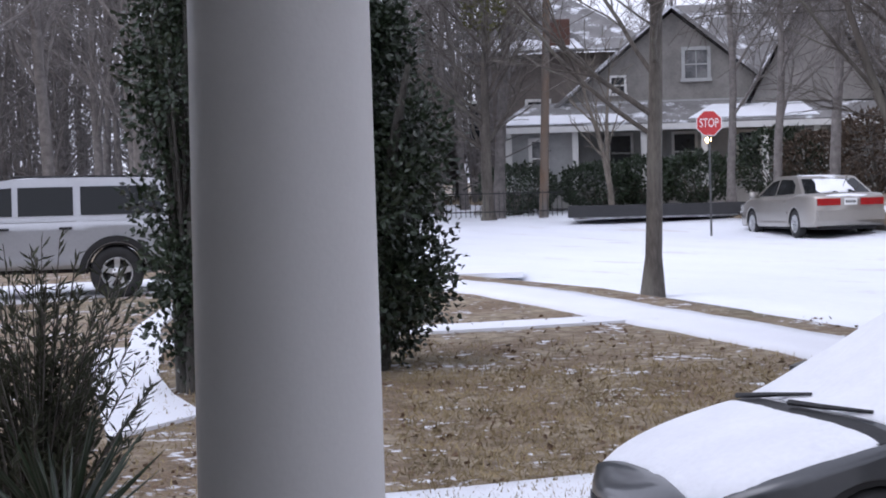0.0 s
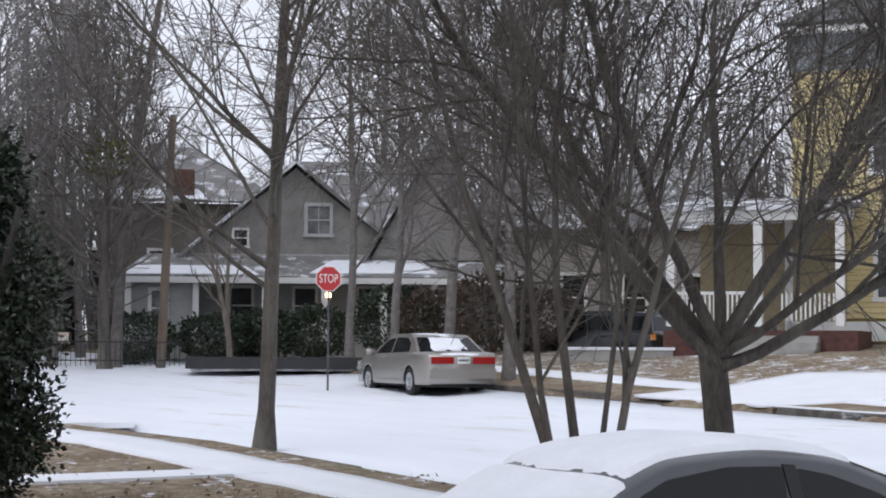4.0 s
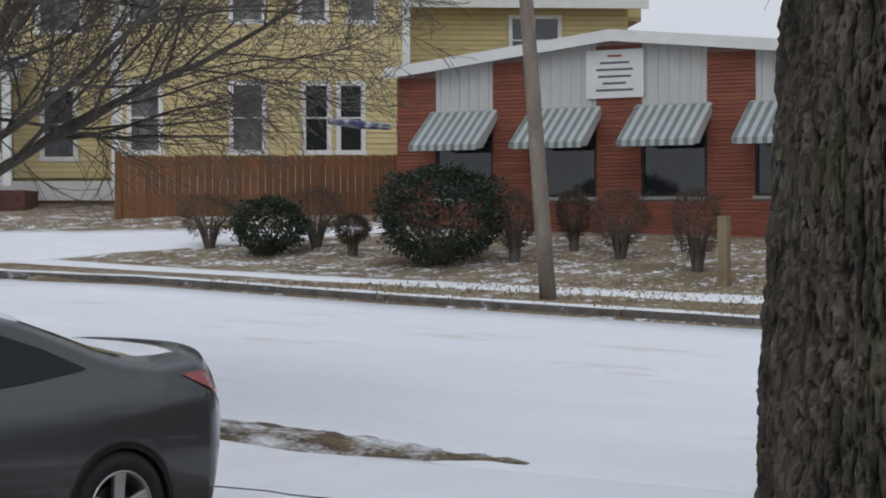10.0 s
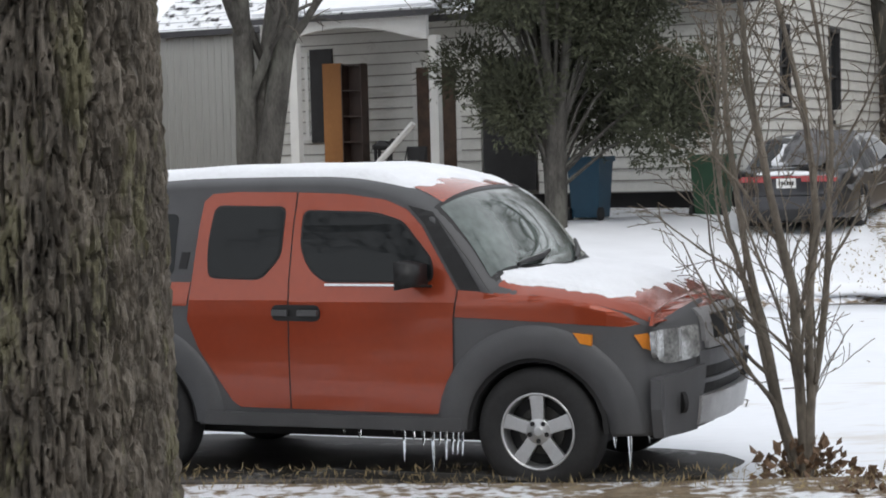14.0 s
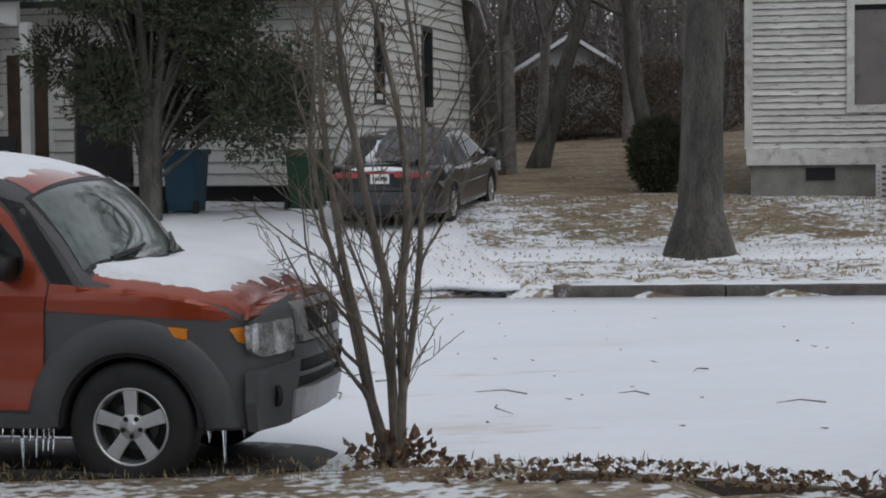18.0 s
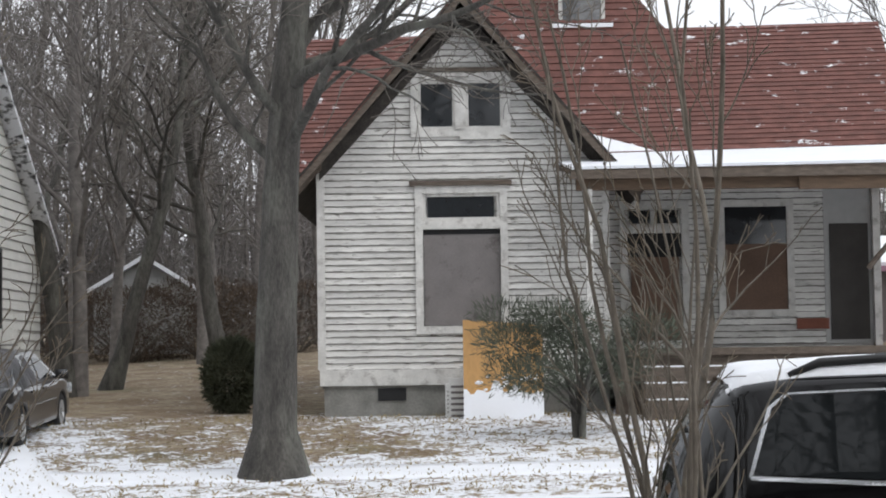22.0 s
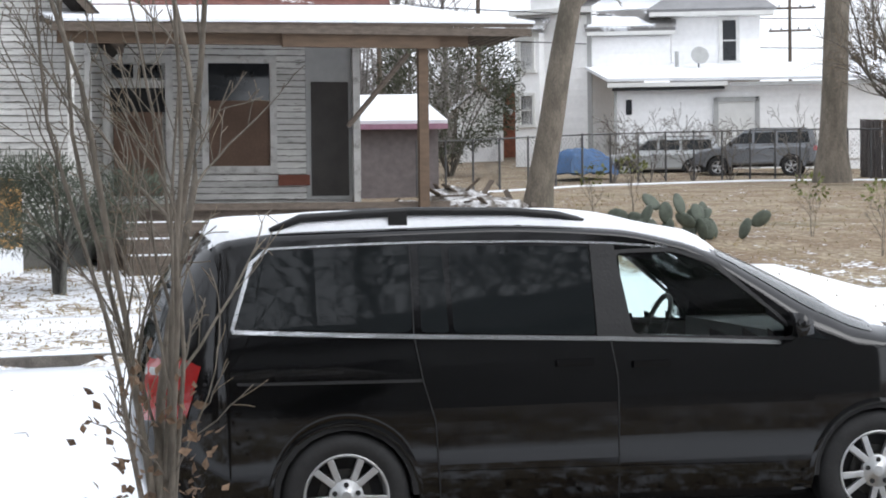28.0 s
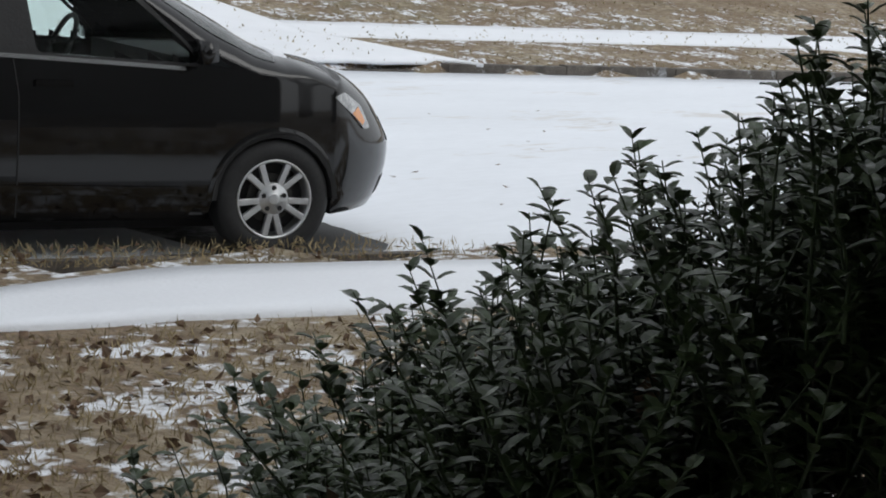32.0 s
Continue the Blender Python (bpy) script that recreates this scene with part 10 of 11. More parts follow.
# -- prickly pear and saplings in the field --
def prickly_pear():
    p = ground_at(42.3, 34)
    t = thing("prickly_pear", Matrix.Translation(p) @ Matrix.Rotation(radians(-42), 4, "Z") @ Matrix.Scale(1.15, 4), "clump of grey-green prickly pear cactus in the field", "cactus")
    mat = shade("cactus_skin", (0.085, 0.10, 0.075), 0.7, spread=0.25, scale=9, grain=60)
    rng = random.Random(5)
    pads = [(rng.uniform(-0.9, 0.9), rng.uniform(-0.2, 0.2), 0.15 + 0.0, rng.uniform(-25, 25)) for _ in range(9)]
    allp = []
    for x, y, z, tilt in pads:
        chain = [(x, y, z, tilt)]
        for _ in range(rng.choice((1, 2, 3))):
            cx, cy, cz, ct = chain[-1]
            nt = ct + rng.uniform(-45, 45)
            chain.append((cx + 0.30 * math.sin(radians(nt)), cy + rng.uniform(-0.06, 0.06), cz + 0.26 * math.cos(radians(nt)), nt))
        allp += chain
    for x, y, z, tilt in allp:
        bm = bmesh.new()
        bmesh.ops.create_icosphere(bm, subdivisions=2, radius=1, matrix=Matrix.Translation((x, y, z)) @ Matrix.Rotation(radians(tilt), 4, "Y") @ Matrix.Rotation(rng.uniform(-0.9, 0.9), 4, "Z") @ Matrix.Diagonal((0.125, 0.03, 0.18, 1)))
        part("pad", bm, mat, t, smooth=True)
    return t


prickly_pear()
for b, r, h in ((47.84, 33.5, 1.2), (45.8, 35, 1.0), (40.5, 40, 1.2), (39.3, 40, 1.0)):
    s = bare_tree("sapling", ground_at(b, r), [((0, 0, 1), h, 0.012), ((0.2, 0, 1), h * 0.8, 0.008)], [spec(5, 5, 35, 0.5, 0.03, 0.06), spec(4, 3, 35, 0.5, 0.03, 0.1), spec(3, 0, 30, 0.5, 0, 0.1), 0.004], int(b * 9), "thin sapling with a few leaves in the field", BARK_PALE, TWIG_PALE, 1.0, "", "sapling")
    add_leaves(s, "foliage", leaf_cloud(random.Random(int(b)), (0, 0, h * 0.9), (0.35, 0.3, 0.22), 70, 0.09, 0.03), shade("yellow_green_leaf", (0.12, 0.13, 0.03), 0.6))
# ---- the porch that the camera stands on, and the house behind it ----
# Only the column is seen; roof, ceiling and wall are added to shape shade.
def near_house():
    siding = shade("porch_house_paint", (0.30, 0.30, 0.29), 0.7, spread=0.08)
    roof = shade("porch_house_roof", (0.07, 0.068, 0.068), 0.9, spread=0.2)
    wall = tagged(part("wall_house", a_box(-9, 9.5, -2.9, -2.65, 0.2, 6.2), siding), "unseen grey house wall added behind the porch for window reflections", "wall", kind="structure")
    boards(wall, -9, 9.5, -2.65, 0.9, 6.1, 0.2, siding, turn=Matrix.Translation((0.5, -5.3, 0)) @ Matrix.Rotation(radians(180), 4, "Z"), seed=20)
    tagged(part("floor_porch", a_box(-4.6, 1.5, -2.65, 0.98, 0.28, 0.5), CONCRETE), "painted porch floor", "floor", kind="structure")
    tagged(part("ceiling_porch", a_box(-5.0, 2.3, -2.65, 1.32, 3.02, 3.12), WHITE), "unseen white porch ceiling added to shade the hedge", "ceiling", kind="structure")
    tagged(part("roof_porch", roof_plane([(-5.1, 1.45, 3.13), (2.4, 1.45, 3.13), (2.4, -2.65, 4.5), (-5.1, -2.65, 4.5)], 0.12), roof), "unseen dark porch roof added to shade the hedge", "roof", kind="structure")
    tagged(part("roof_house", roof_plane([(-9.6, -2.2, 6.0), (10, -2.2, 6.0), (10, -9, 10.2), (-9.6, -9, 10.2)], 0.15), roof), "unseen dark house roof added for window reflections", "roof", kind="structure")
    tagged(part("beam_porch", a_box(-4.9, 2.2, 0.68, 0.86, 2.72, 3.02), COLUMN_WHITE), "white porch beam over the columns", "trim", kind="structure")
    for x, y in ((-2.482, 0.672),):
        c = thing("porch_column", Matrix.Translation((x, y, 0)), "round white painted porch column", "column")
        bm = bmesh.new()
        n = 14
        tube(bm, [(0, 0, 0.62 + 2.0 * k / n) for k in range(n + 1)], [0.1305 - 0.010 * (k / n) ** 1.5 for k in range(n + 1)], 64, False)
        part("shaft", bm, COLUMN_WHITE, c, smooth=True)
        bm = bmesh.new()
        tube(bm, [(0, 0, 0.56), (0, 0, 0.58), (0, 0, 0.61), (0, 0, 0.63)], [0.16, 0.165, 0.155, 0.135], 40)
        part("base", bm, COLUMN_WHITE, c, smooth=True)
        part("plinth", a_box(-0.18, 0.18, -0.18, 0.18, 0.5, 0.56), COLUMN_WHITE, c)
        part("capital", a_box(-0.16, 0.16, -0.16, 0.16, 2.62, 2.72), COLUMN_WHITE, c)


near_house()
# Out-of-view trees added behind the house for their reflections in car windows.
rng = random.Random(31)
for i, (x, y, k) in enumerate(((-14, -14, 1.0), (-4, -13, 1.5), (0, -11, 1.45), (3, -13, 1.5), (6, -12, 1.35), (14, -12, 1.2), (20, -6, 1.0), (17, -2.5, 0.8), (13, -6, 0.9), (-15, -6, 1.0))):
    src = bpy.data.objects["wood_tree." + "%03d" % (4 + i % 4)]
    src_m = Matrix.Translation((x, y, ground_height(x, y))) @ Matrix.Rotation(rng.uniform(0, 6), 4, "Z") @ Matrix.Scale(k, 4)
    copy_thing(src, src_m)
lumps = [((rng.uniform(-1.6, 1.6), rng.uniform(-1.3, 1.3), rng.uniform(5.0, 15.5)), (0.9, 0.9, 0.9)) for _ in range(40)]
evergreen("magnolia_tree", (5.4, -11.0, 0.4), "large dark out-of-view evergreen added behind the house for window reflections", (12, 0.2), lumps, 9000, (0.22, 0.06, 0.2), LEAF, 21, 2)


# ---- street furniture ----
def stop_sign():
    p = polar(-60.25, 46)
    z = ground_height(p.x, p.y)
    s = thing("stop_sign", Matrix.Translation((p.x, p.y, z)) @ Matrix.Rotation(radians(60.25), 4, "Z"), "red octagonal stop sign on a steel post", "road sign")
    r = 0.305 / math.cos(math.pi / 8)
    h = 3.81 - z
    octo = [(r * math.cos(math.pi / 8 + math.pi / 4 * k), h + r * math.sin(math.pi / 8 + math.pi / 4 * k)) for k in range(8)]
    inner = [(0.93 * x, h + 0.93 * (zz - h)) for x, zz in octo]
    red = shade("sign_red", (0.42, 0.028, 0.03), 0.4, spread=0.05)
    part("panel", a_slab(octo, -0.004, 0.0), WHITE, s, "white sign border")
    part("face", a_slab(inner, -0.008, -0.004), red, s, "red sign face")
    t = bpy.data.curves.new("letters", "FONT")
    t.body, t.size, t.align_x, t.align_y, t.extrude = "STOP", 0.30, "CENTER", "CENTER", 0.002
    o = new("lettering", t)
    o.parent = s
    o.matrix_local = Matrix.Translation((0, -0.011, h)) @ Matrix.Rotation(radians(90), 4, "X") @ Matrix.Diagonal((0.64, 1.0, 1, 1))
    t.materials.append(WHITE)
    part("post", a_box(-0.025, 0.025, 0.0, 0.04, -0.2, h + 0.28), shade("galvanised_post", (0.09, 0.09, 0.09), 0.6, 0.5), s)


stop_sign()


def utility_pole(b, r, height, lean, label, arms=(), rad=0.14, mat=None):
    p = polar(b, r)
    z = ground_height(p.x, p.y)
    u = thing("utility_pole", Matrix.Translation((p.x, p.y, z)) @ Matrix.Rotation(radians(-b), 4, "Z"), label, "utility pole")
    bm = bmesh.new()
    tube(bm, [(lean * k / 6, 0, -0.2 + (height + 0.2) * k / 6) for k in range(7)], [rad * (1 - 0.05 * k) for k in range(7)], 12)
    part("pole", bm, mat or OLD_WOOD, u, smooth=True)
    for zz, w in arms:
        part("crossarm", a_box(lean - w, lean + w, -0.06, 0.06, zz - 0.06, zz + 0.06), OLD_WOOD, u)
        for s in (-0.9, -0.4, 0.4, 0.9):
            part("insulator", a_tube([(lean + s * w, 0, zz + 0.05), (lean + s * w, 0, zz + 0.22)], [0.05, 0.03], 6), TRIM_BLACK, u)
    return u


POLE_TAN = shade("tan_pole", (0.20, 0.12, 0.065), 0.85, spread=0.25, scale=3, grain=30, stretch=(1, 1, 0.3), other=(0.16, 0.145, 0.13), cut=0.45, spots=0.4)
utility_pole(-65.25, 58, 7.7, 0.28, "tan wooden utility pole at the crossing", (), 0.15, POLE_TAN)
utility_pole(-28.75, 28.4, 7.5, -0.55, "leaning grey wooden utility pole on the verge", (), 0.13, shade("grey_pole", (0.22, 0.185, 0.15), 0.9, spread=0.25, stretch=(1, 1, 0.3)))
utility_pole(45.2, 120, 10.5, 0, "distant utility pole with two crossarms", ((9.6, 1.6), (8.2, 1.3)))
utility_pole(35.9, 90, 8.4, 0, "distant utility pole behind the outbuildings", ((7.9, 0.8),))
utility_pole(32.9, 95, 13.5, 0, "distant utility pole behind the red roof", ((12.9, 0.9),))


def wires():
    for i, (b0, r0, z0, b1, r1, z1, sag) in enumerate(((30, 60, 7.9, 50, 78, 8.4, 0.25), (30, 60, 8.9, 50, 78, 9.6, 0.3), (30, 62, 10.1, 50, 80, 11.3, 0.3), (33, 90, 15, 52, 110, 16.5, 0.5), (33, 90, 14, 52, 110, 15.2, 0.5))):
        a, b = polar(b0, r0, z0), polar(b1, r1, z1)
        pts = [a.lerp(b, k / 16) - Vector((0, 0, sag * 4 * (k / 16) * (1 - k / 16))) for k in range(17)]
        w = thing("overhead_wire", Matrix.Identity(4), "thin black overhead wire between distant poles", "wire", "overhead wires")
        part("cable", a_tube(pts, [0.018] * 17, 4), TRIM_BLACK, w)


wires()
p = polar(-23.5, 30.3)
st = thing("marker_post", Matrix.Translation((p.x, p.y, ground_height(p.x, p.y))), "short tan wooden post on the verge", "post")
part("post", soft_edges(a_box(-0.08, 0.08, -0.08, 0.08, -0.2, 1.12), 0.02), shade("tan_post", (0.26, 0.20, 0.12), 0.85, spread=0.2), st)


# ---- silver four-wheel drive at the side of the lawn, and far vehicles ----
def estate_car(name, label, colour, s=1.0, snow=True):
    col = paint(name + "_paint", colour, 0.5)
    half, belt, top, lean = 0.87, 1.13, 1.70, 0.14
    c = base_car(name, label, col, [(-2.25, 0.55), (-2.30, 0.75), (-2.27, 1.12), (1.05, 1.13), (1.3, 1.10), (2.05, 1.0), (2.25, 0.85), (2.3, 0.6)],
                 [(-2.24, 1.11), (-2.12, 1.62), (-1.95, 1.70), (-0.5, 1.73), (0.2, 1.70), (0.4, 1.64), (1.12, 1.11)], half, 0.45, (-1.34, 1.34), 0.375, 0.22, 5, belt, top, lean, plan=0.2)
    h2 = half - 0.035
    for sd in (-1, 1):
        part("rear_quarter_window", side_pane([(-2.02, 1.20), (-0.86, 1.20), (-0.86, 1.60), (-1.94, 1.60)], h2, belt, top, lean, sd, 0.004, 0.006), GLASS_DARK, c)
        for x0, x1, w in ((-0.8, 0.05, [(-0.76, 1.20), (0.0, 1.20), (0.0, 1.60), (-0.76, 1.60)]), (0.06, 0.98, [(0.08, 1.20), (0.92, 1.20), (0.42, 1.58), (0.08, 1.60)])):
            d = part("door", side_pane([(x0, 0.55), (x1, 0.55), (x1, 1.12), (x0, 1.12)], half, belt, top, 0, sd, 0.003, 0.002), col, c)
            part("window", side_pane(w, h2, belt, top, lean, sd, 0.004, 0.006), GLASS_DARK, d)
            handle(d, x0 + 0.15, sd * (half + 0.005), 1.02, sd, TRIM_BLACK, 0.18)
        part("tail_lamp", side_pane([(-2.28, 0.92), (-2.14, 0.92), (-2.14, 1.10), (-2.26, 1.10)], half, belt, top, 0, sd, 0.01, 0.006), AMBER_LENS if snow else RED_LENS, c)
        part("wheel_arch_trim", wheel_arch(-1.34, 0.375, 0.44, 0.53, half, sd), TRIM_BLACK if snow else col, c)
        part("wheel_arch_trim", wheel_arch(1.34, 0.375, 0.44, 0.53, half, sd), TRIM_BLACK if snow else col, c)
        mirror(c, 0.85, sd * (half - 0.03), 1.2, sd)
        part("roof_rack_bar", a_tube([(-1.9, sd * 0.62, 1.73), (0.1, sd * 0.62, 1.75)], [0.018, 0.018], 6), TRIM_BLACK, c)
    part("windscreen", cross_pane((1.09, 1.15), (0.42, 1.62), h2, belt, top, lean, 0.05), GLASS_DARK, c)
    part("rear_window", cross_pane((-2.23, 1.18), (-2.13, 1.58), h2, belt, top, lean, 0.1), GLASS_DARK, c)
    part("bumper", soft_edges(a_box(-2.4, -2.2, -0.78, 0.78, 0.5, 0.68), 0.04), TRIM_BLACK if snow else col, c)
    if snow:
        snow_cap(c, [(-1.98, 1.70), (-0.5, 1.735), (0.15, 1.71)], 0.66, 0.64, 0.02, "thin snow on the roof", 0.006, 0.05, 2)
    return c


SV = estate_car("estate_car", "silver four-wheel drive with black arches beyond the lawn", (0.42, 0.43, 0.45))
p = polar(-78.2, 27)
SV.matrix_world = pose(p.x, p.y, 0.83, 0, 0, 258) @ Matrix.Translation((1.34, -0.79, 0))
GV = estate_car("grey_estate_car", "dark grey estate car parked behind the chain-link fence", (0.19, 0.20, 0.215), snow=False)
p = polar(44.2, 60)
GV.matrix_world = pose(p.x, p.y, 3.05, 0, 0, 130) @ Matrix.Diagonal((0.84, 0.9, 0.86, 1))
PV = estate_car("pale_estate_car", "pale snow-dusted car behind the chain-link fence", (0.45, 0.46, 0.46))
p = polar(41.3, 62)
PV.matrix_world = pose(p.x, p.y, 3.0, 0, 0, 140) @ Matrix.Diagonal((0.84, 0.9, 0.82, 1))
DV = estate_car("dark_estate_car", "dark car with snowy roof beside the yellow house", (0.03, 0.032, 0.036))
p = polar(-52.0, 56)
DV.matrix_world = pose(p.x, p.y, 1.5, 0, 0, 200)
rw = thing("retaining_wall", house_frame(-51, 50), "low grey concrete retaining wall before the parked car", "wall")
part("wall", soft_edges(a_box(-1.9, 1.0, 0, 0.25, 1.2, 2.12), 0.03), CONCRETE, rw)
part("coping", soft_edges(a_box(-1.95, 1.05, -0.04, 0.29, 2.12, 2.2), 0.02), ROOF_SNOW, rw)


# ---- fences and heaps beyond the field ----
def chain_fence():
    f = thing("chain_link_fence", Matrix.Identity(4), "rusty chain-link fence along the field", "fence")
    steel = shade("fence_steel", (0.10, 0.10, 0.10), 0.6, 0.6, spread=0.2)
    pts = [ground_at(b, r) for b, r in ((34.0, 50), (36.5, 53), (39.0, 56), (41.5, 57), (44, 57.5), (46.2, 58), (48.2, 57))]
    for a, b in zip(pts, pts[1:]):
        n = 3
        for k in range(n):
            q = a.lerp(b, k / n)
            part("fence_post", a_tube([q, q + Vector((0, 0, 1.5))], [0.035, 0.03], 6), steel, f)
        part("top_rail", a_tube([a + Vector((0, 0, 1.46)), b + Vector((0, 0, 1.46))], [0.022, 0.022], 5), steel, f)
        wire = []
        d = (b - a)
        m = int(d.length / 0.16)
        for k in range(m):
            for s in (0, 1):
                q0, q1 = a + d * (k / m), a + d * (min(k + 9, m) / m)
                lo, hi = (0.05, 1.44) if s else (1.44, 0.05)
                wire.append(([q0 + Vector((0, 0, lo)), q1 + Vector((0, 0, hi))], [0.0035, 0.0035]))
        o = new("fence_mesh", tubes_mesh("fence_mesh", wire, 3, steel))
        o.parent = f
        tagged(o, kind="stuff")
    rng = random.Random(14)
    for b, r in ((41.0, 56.5), (42.3, 57), (43.4, 57), (39.9, 56.3), (45.4, 57.5)):
        v = bare_tree("fence_vine", ground_at(b, r), [((rng.gauss(0, 0.3), 0, 1), 1.8, 0.02) for _ in range(4)], [spec(6, 6, 45, 0.6, 0.0, 0.14), spec(5, 5, 45, 0.6, 0, 0.15), spec(3, 0, 40, 0.5, 0, 0.15), 0.006], int(b * 10), "tangled bare vine on the fence", TWIG, TWIG, 1, "fence vines", "vine")


chain_fence()


def tarp_and_heaps():
    p = ground_at(38.9, 58.5)
    t = thing("tarpaulin", Matrix.Translation(p), "blue tarpaulin over a heap behind the fence", "tarpaulin")
    bm = bmesh.new()
    bmesh.ops.create_grid(bm, x_segments=14, y_segments=10, size=1)
    for v in bm.verts:
        x, y = v.co.x, v.co.y
        v.co = Vector((x * 0.95, y * 0.8, 0.75 * (1 - max(abs(x), abs(y)) ** 4) + 0.12 * noise.noise((x * 3, y * 3, 0)) + 0.2))
    bmesh.ops.solidify(bm, geom=bm.faces[:], thickness=0.01)
    part("sheet", bm, shade("blue_tarp", (0.04, 0.11, 0.25), 0.5, spread=0.2, scale=3), t)
    for b, r, w, lab in ((35.2, 44, 1.0, "heap of grey tarpaulin and scrap by the house"), (33.6, 40, 0.8, "heap of broken timber by the porch end"), (36.0, 41, 1.3, "low heap of debris dusted with snow")):
        q = ground_at(b, r)
        h = thing("debris_heap", Matrix.Translation(q), lab, "debris", "debris heaps")
        rng = random.Random(int(b * 10))
        bm = bmesh.new()
        bmesh.ops.create_icosphere(bm, subdivisions=3, radius=1)
        for v in bm.verts:
            n = 1 + 0.35 * noise.noise(v.co * 2.2 + Vector((b, 0, 0)))
            v.co = Vector((v.co.x * w * n, v.co.y * 0.7 * n, max(v.co.z, -0.2) * 0.5 * n))
        part("mound", bm, shade("heap_%d" % int(b), (0.16, 0.14, 0.12), 0.9, spread=0.35, scale=5, other=(0.75, 0.76, 0.78), cut=0.55, spots=3), h)
        for k in range(10):
            a = rng.uniform(0, 6.28)
            o = Vector((rng.uniform(-w, w), rng.uniform(-0.5, 0.5), 0.3))
            part("plank", a_box(-0.6, 0.6, -0.06, 0.06, -0.015, 0.015, m=Matrix.Translation(o) @ Euler((rng.gauss(0, 0.3), rng.gauss(0, 0.3), a)).to_matrix().to_4x4()), OLD_WOOD, h)


tarp_and_heaps()


def metal_fence():
    f = thing("metal_fence", Matrix.Identity(4), "weathered corrugated metal fence overgrown with dead vines", "fence")
    tin = shade("weathered_tin", (0.50, 0.51, 0.51), 0.65, 0.0, spread=0.2, scale=1.2, grain=20, other=(0.26, 0.24, 0.21), cut=0.62, spots=1.4)
    a, b = ground_at(47.2, 58.5), ground_at(66, 52)
    n = 26
    for k in range(n):
        q0, q1 = a.lerp(b, k / n), a.lerp(b, (k + 0.985) / n)
        bm = bmesh.new()
        rows = []
        for j in range(13):
            q = q0.lerp(q1, j / 12)
            off = 0.03 * (1 if j % 2 else -1)
            d = (b - a).normalized().cross(Vector((0, 0, 1))) * off
            rows.append((bm.verts.new(q + d + Vector((0, 0, -0.2))), bm.verts.new(q + d + Vector((0, 0, 1.75)))))
        for j in range(12):
            bm.faces.new((rows[j][0], rows[j + 1][0], rows[j + 1][1], rows[j][1]))
        bmesh.ops.solidify(bm, geom=bm.faces[:], thickness=0.01)
        part("metal_sheet", bm, tin if k > 1 else GREY_BOARD, f)
    rng = random.Random(18)
    for k in range(5):
        q = a.lerp(b, 0.15 + 0.17 * k) - polar(55, 0.6)
        q.z = ground_height(q.x, q.y)
        bare_tree("wall_vine", q, [((rng.gauss(0, 0.5), rng.gauss(0, 0.3), 1), 1.6, 0.03) for _ in range(5)], [spec(6, 7, 50, 0.6, -0.02, 0.2), spec(5, 5, 50, 0.6, -0.03, 0.2), spec(3, 0, 40, 0.5, 0, 0.2), 0.007], 90 + k, "dead vine sprawling on the metal fence", TWIG_PALE, TWIG_PALE, 1, "wall vines", "vine")


metal_fence()


# ---- low walls and paths by the crossing ----
def crossing_things():
    m = house_frame(-61, 52)
    w = thing("planter_wall", m, "low dark timber planter edge with snowy soil", "planter")
    for x0, x1, y0, y1 in ((-3.2, 2.6, 0, 0.14), (-3.2, -3.06, 0.14, 2.5), (2.46, 2.6, 0.14, 2.5)):
        part("sleeper", a_box(x0, x1, y0, y1, 1.55, 1.88), SHUTTER, w)
    part("soil", a_box(-3.06, 2.46, 0.14, 2.5, 1.5, 1.82), shade("snowy_soil", (0.12, 0.09, 0.07), 0.95, spread=0.3, other=(0.78, 0.8, 0.83), cut=0.48, spots=1.5), w)
    f = thing("iron_fence", house_frame(-67, 55), "low black iron fence beside the pavement", "fence")
    for k in range(34):
        part("picket", a_tube([(-2.4 + 0.14 * k, 0, 1.6), (-2.4 + 0.14 * k, 0, 2.35)], [0.01, 0.008], 4), TRIM_BLACK, f)
    for z in (1.75, 2.28):
        part("rail", a_box(-2.45, 2.3, -0.015, 0.015, z - 0.015, z + 0.015), TRIM_BLACK, f)
    s = bare_tree("crossing_tree", ground_at(-66.9, 57), [((0.0, 0, 1), 9, 0.2)], PLAN_TALL[:4] + [0.01], 101, "bare tree with a mossy crown beyond the crossing", BARK, TWIG, 1.4)
    add_leaves(s, "moss_clump", leaf_cloud(random.Random(3), (0, 0, 6.2), (0.7, 0.7, 0.7), 260, 0.2, 0.05), shade("mistletoe", (0.10, 0.10, 0.03), 0.8))
    bare_tree("forked_tree", ground_at(-63.2, 55), [((-0.08, 0, 1), 4.5, 0.09), ((0.1, 0, 1), 4.6, 0.1)], PLAN_STEMS[:3] + [0.009], 103, "small pale forked tree by the planter", BARK_PALE, TWIG_PALE, 1.3)


crossing_things()


def path_strip(name, outline, label):
    """A thin slab of snow on a path, following the land."""
    bm = bmesh.new()
    pts = [polar(b, r) for b, r in outline]
    top = [bm.verts.new((q.x, q.y, land(q.x, q.y) + 0.03)) for q in pts]
    low = [bm.verts.new((q.x, q.y, land(q.x, q.y) - 0.05)) for q in pts]
    n = len(pts) // 2
    for i in range(n - 1):
        bm.faces.new((top[i], top[i + 1], top[-2 - i], top[-1 - i]))
    for i in range(len(pts)):
        k = (i + 1) % len(pts)
        bm.faces.new((top[i], top[k], low[k], low[i]))
    tagged(part(name, bm, SNOW), label, "path", kind="structure")


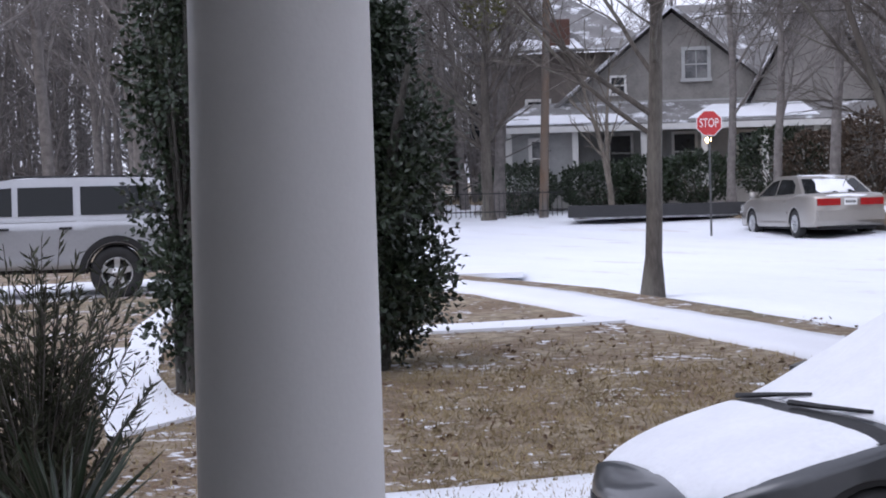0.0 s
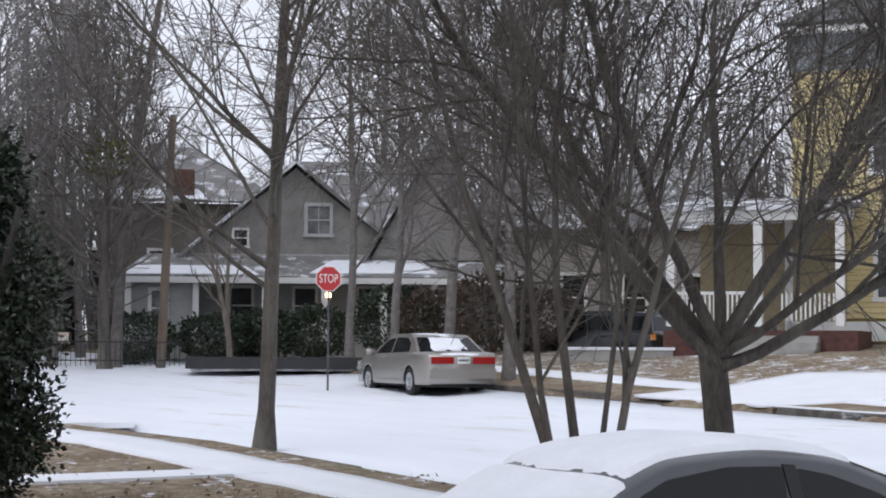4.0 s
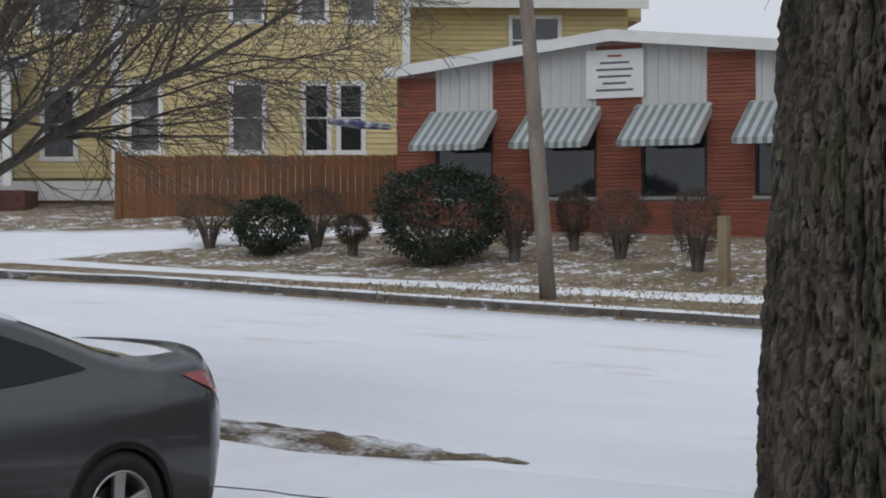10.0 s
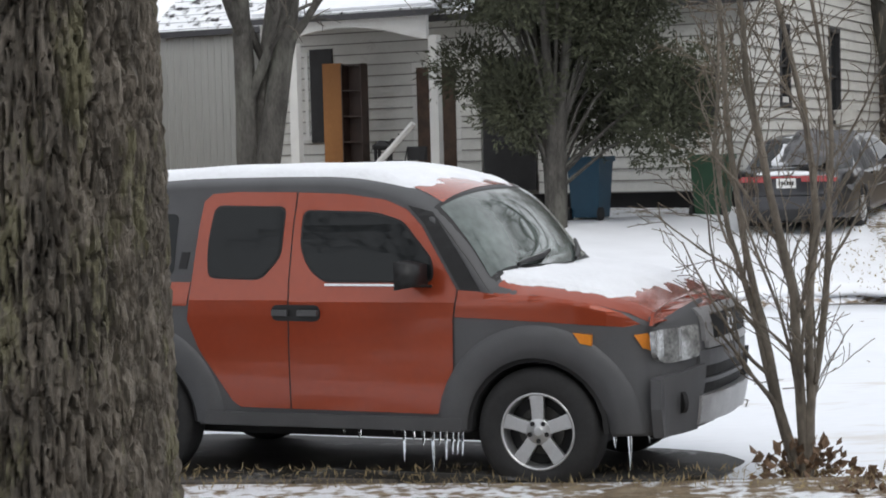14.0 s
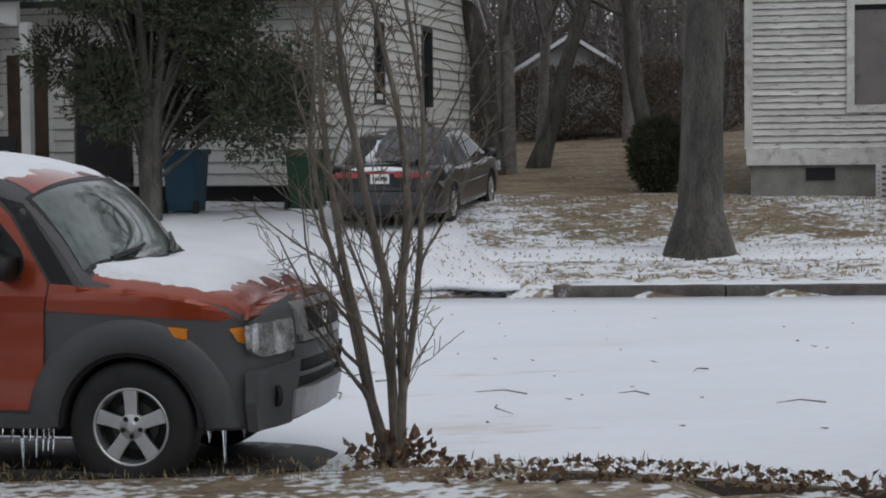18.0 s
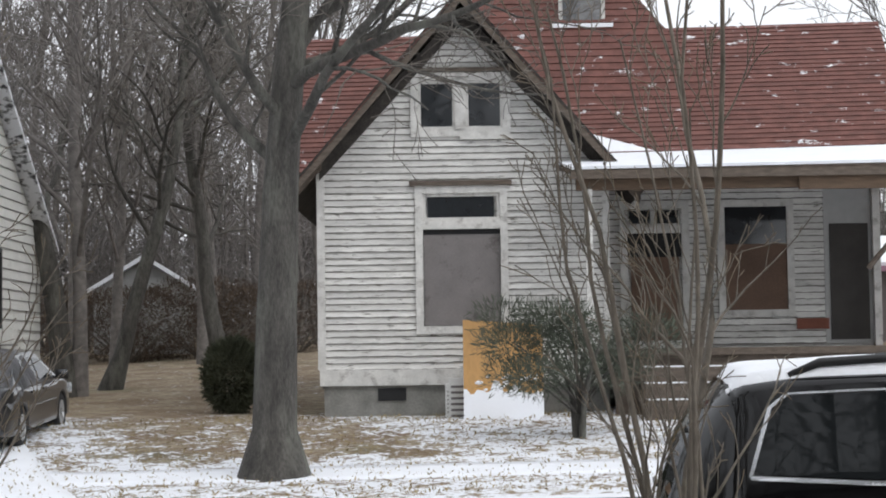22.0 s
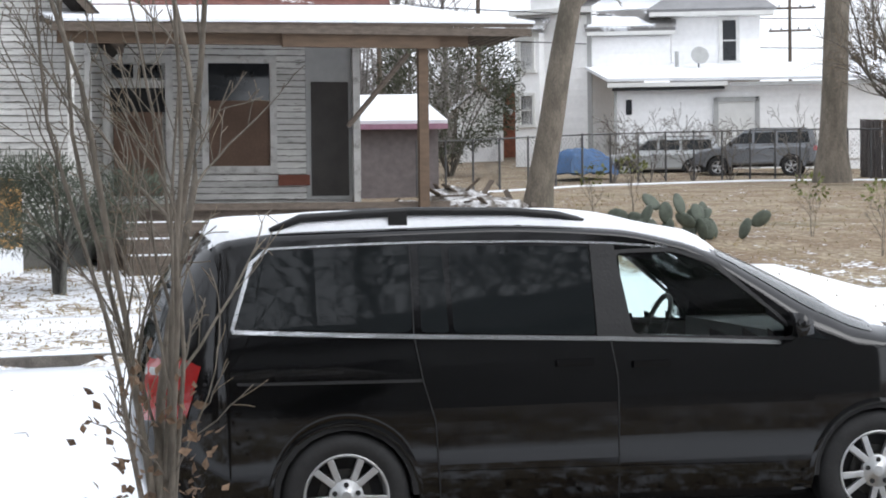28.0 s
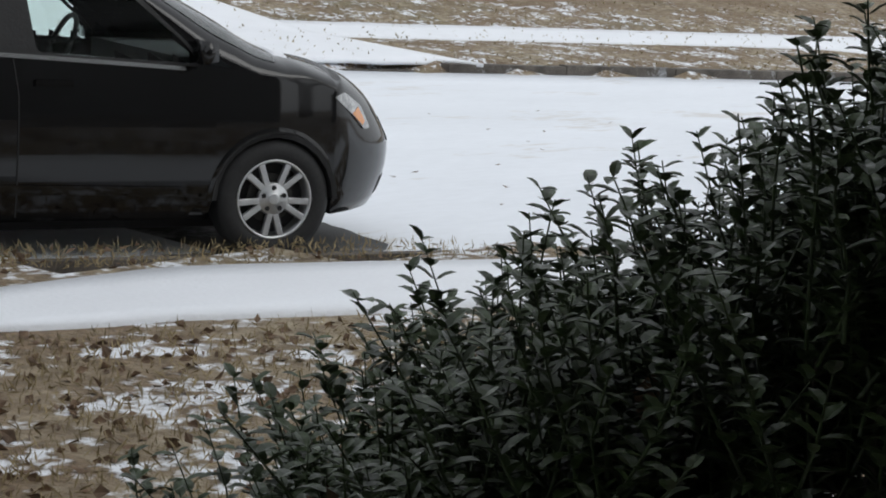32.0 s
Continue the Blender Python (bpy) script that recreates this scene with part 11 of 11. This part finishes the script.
path_strip("path_cross", [(-62, 19.9), (-66, 19.5), (-70, 19.3), (-74, 19.2), (-78, 19.2), (-78, 18.4), (-74, 18.6), (-70, 18.7), (-66, 18.9), (-62, 19.3)], "narrow snow-covered garden path")
path_strip("path_garden", [(-79.0, 18.6), (-79.2, 16.5), (-79.0, 14.6), (-78.8, 13.2), (-75.9, 14.2), (-76.8, 15.3), (-77.2, 16.5), (-77.0, 18.6)], "snow-covered garden path at the lawn edge")
path_strip("path_side", [(-78.0, 19.2), (-77.8, 21), (-77.0, 23.5), (-76.3, 25), (-75.7, 25), (-76.3, 23.5), (-77.0, 21), (-77.1, 19.2)], "narrow snow-covered side path")
path_strip("road_side", [(-84, 31), (-78, 30.5), (-72, 30), (-66, 30), (-66, 27.6), (-72, 27.4), (-78, 27.2), (-84, 27.2)], "snow-covered side lane")


path_strip("fence_path", [(34, 50.2), (39, 54.6), (44, 56.0), (48, 55.8), (48, 56.4), (44, 56.6), (39, 55.2), (34, 50.8)], "thin line of snow along the foot of the fence")
# ---- grass, leaves and twigs on the ground ----
def scatter(name, spots, count, length, width, mat, label, seed, upright=0.8, lift=0.0):
    rng = random.Random(seed)
    items = []
    for _ in range(count):
        b0, b1, r0, r1 = rng.choice(spots)
        b, r = rng.uniform(b0, b1), rng.uniform(r0, r1)
        q = polar(b, r)
        if on_road(q.x, q.y) or -2.15 < q.y - near_kerb(q.x) < -0.7:
            continue
        z = land(q.x, q.y) + lift
        d = Vector((rng.gauss(0, 1), rng.gauss(0, 1), abs(rng.gauss(0, 1)) * upright * 2)).normalized()
        s = d.orthogonal().normalized()
        s.rotate(Matrix.Rotation(rng.uniform(0, 6.28), 3, d).to_quaternion())
        k = rng.uniform(0.6, 1.3)
        items.append((Vector((q.x, q.y, z)), d, s, length * k, width * k))
    o = new(name, leaf_mesh(name, items, mat))
    tagged(o, label, name.replace("_", " "), kind="stuff")


STRAW = shade("straw_grass", (0.34, 0.27, 0.15), 0.9, spread=0.35, scale=2, grain=30, bump=0.0)
scatter("dead_grass", [(-39, -31.5, 13.9, 15.6), (-22, 22, 9.6, 11.4), (28, 62, 5.0, 10.2), (28, 62, 8.6, 10.6), (36, 62, 3.6, 8.0)], 26000, 0.055, 0.0035, STRAW, "dead straw-coloured grass along the verge", 3, 0.9)
scatter("lawn_grass", [(-80, -50, 8.5, 18), (-70, -55, 9.5, 16)], 26000, 0.06, 0.005, STRAW, "short dead lawn grass", 4, 0.7)
scatter("fallen_leaves", [(-80, -50, 8.5, 20), (-37, -31, 13.6, 14.6), (6, 20, 9.5, 11.3), (36, 62, 4.0, 10)], 6400, 0.055, 0.019, LEAF_BROWN, "fallen brown leaves", 5, 0.15, 0.005)
scatter("far_grass", [(5, 36, 24, 34), (38, 66, 24, 50), (-42, -20, 26, 31)], 20000, 0.07, 0.012, STRAW, "dead grass in the far yards", 6, 0.6)


def debris_on_road():
    rng = random.Random(41)
    items = []
    for _ in range(150):
        b, r = rng.uniform(-20, 60), rng.uniform(11.5, 22)
        q = polar(b, r)
        if on_road(q.x, q.y):
            d = Vector((rng.gauss(0, 1), rng.gauss(0, 1), 0.15)).normalized()
            items.append((Vector((q.x, q.y, land(q.x, q.y) - 0.115)), d, d.cross(Vector((0, 0, 1))), rng.uniform(0.03, 0.08), 0.018))
    o = new("road_litter", leaf_mesh("road_litter", items, LEAF_BROWN))
    tagged(o, "scattered leaves and bits of bark on the snow", "litter", kind="stuff")
    for k in range(9):
        b, r = rng.uniform(2, 24), rng.uniform(11.8, 16)
        q = polar(b, r)
        a, l = rng.uniform(0, 6.28), rng.uniform(0.15, 0.5)
        z = land(q.x, q.y) - 0.105
        t = thing("fallen_twig", Matrix.Translation((q.x, q.y, z)), "thin fallen twig lying on the snow", "twig", "fallen twigs")
        part("twig", a_tube([(0, 0, 0), (l * 0.5 * math.cos(a), l * 0.5 * math.sin(a), 0.015), (l * math.cos(a + 0.3), l * math.sin(a + 0.3), 0)], [0.006, 0.005, 0.002], 4), TWIG, t)


debris_on_road()
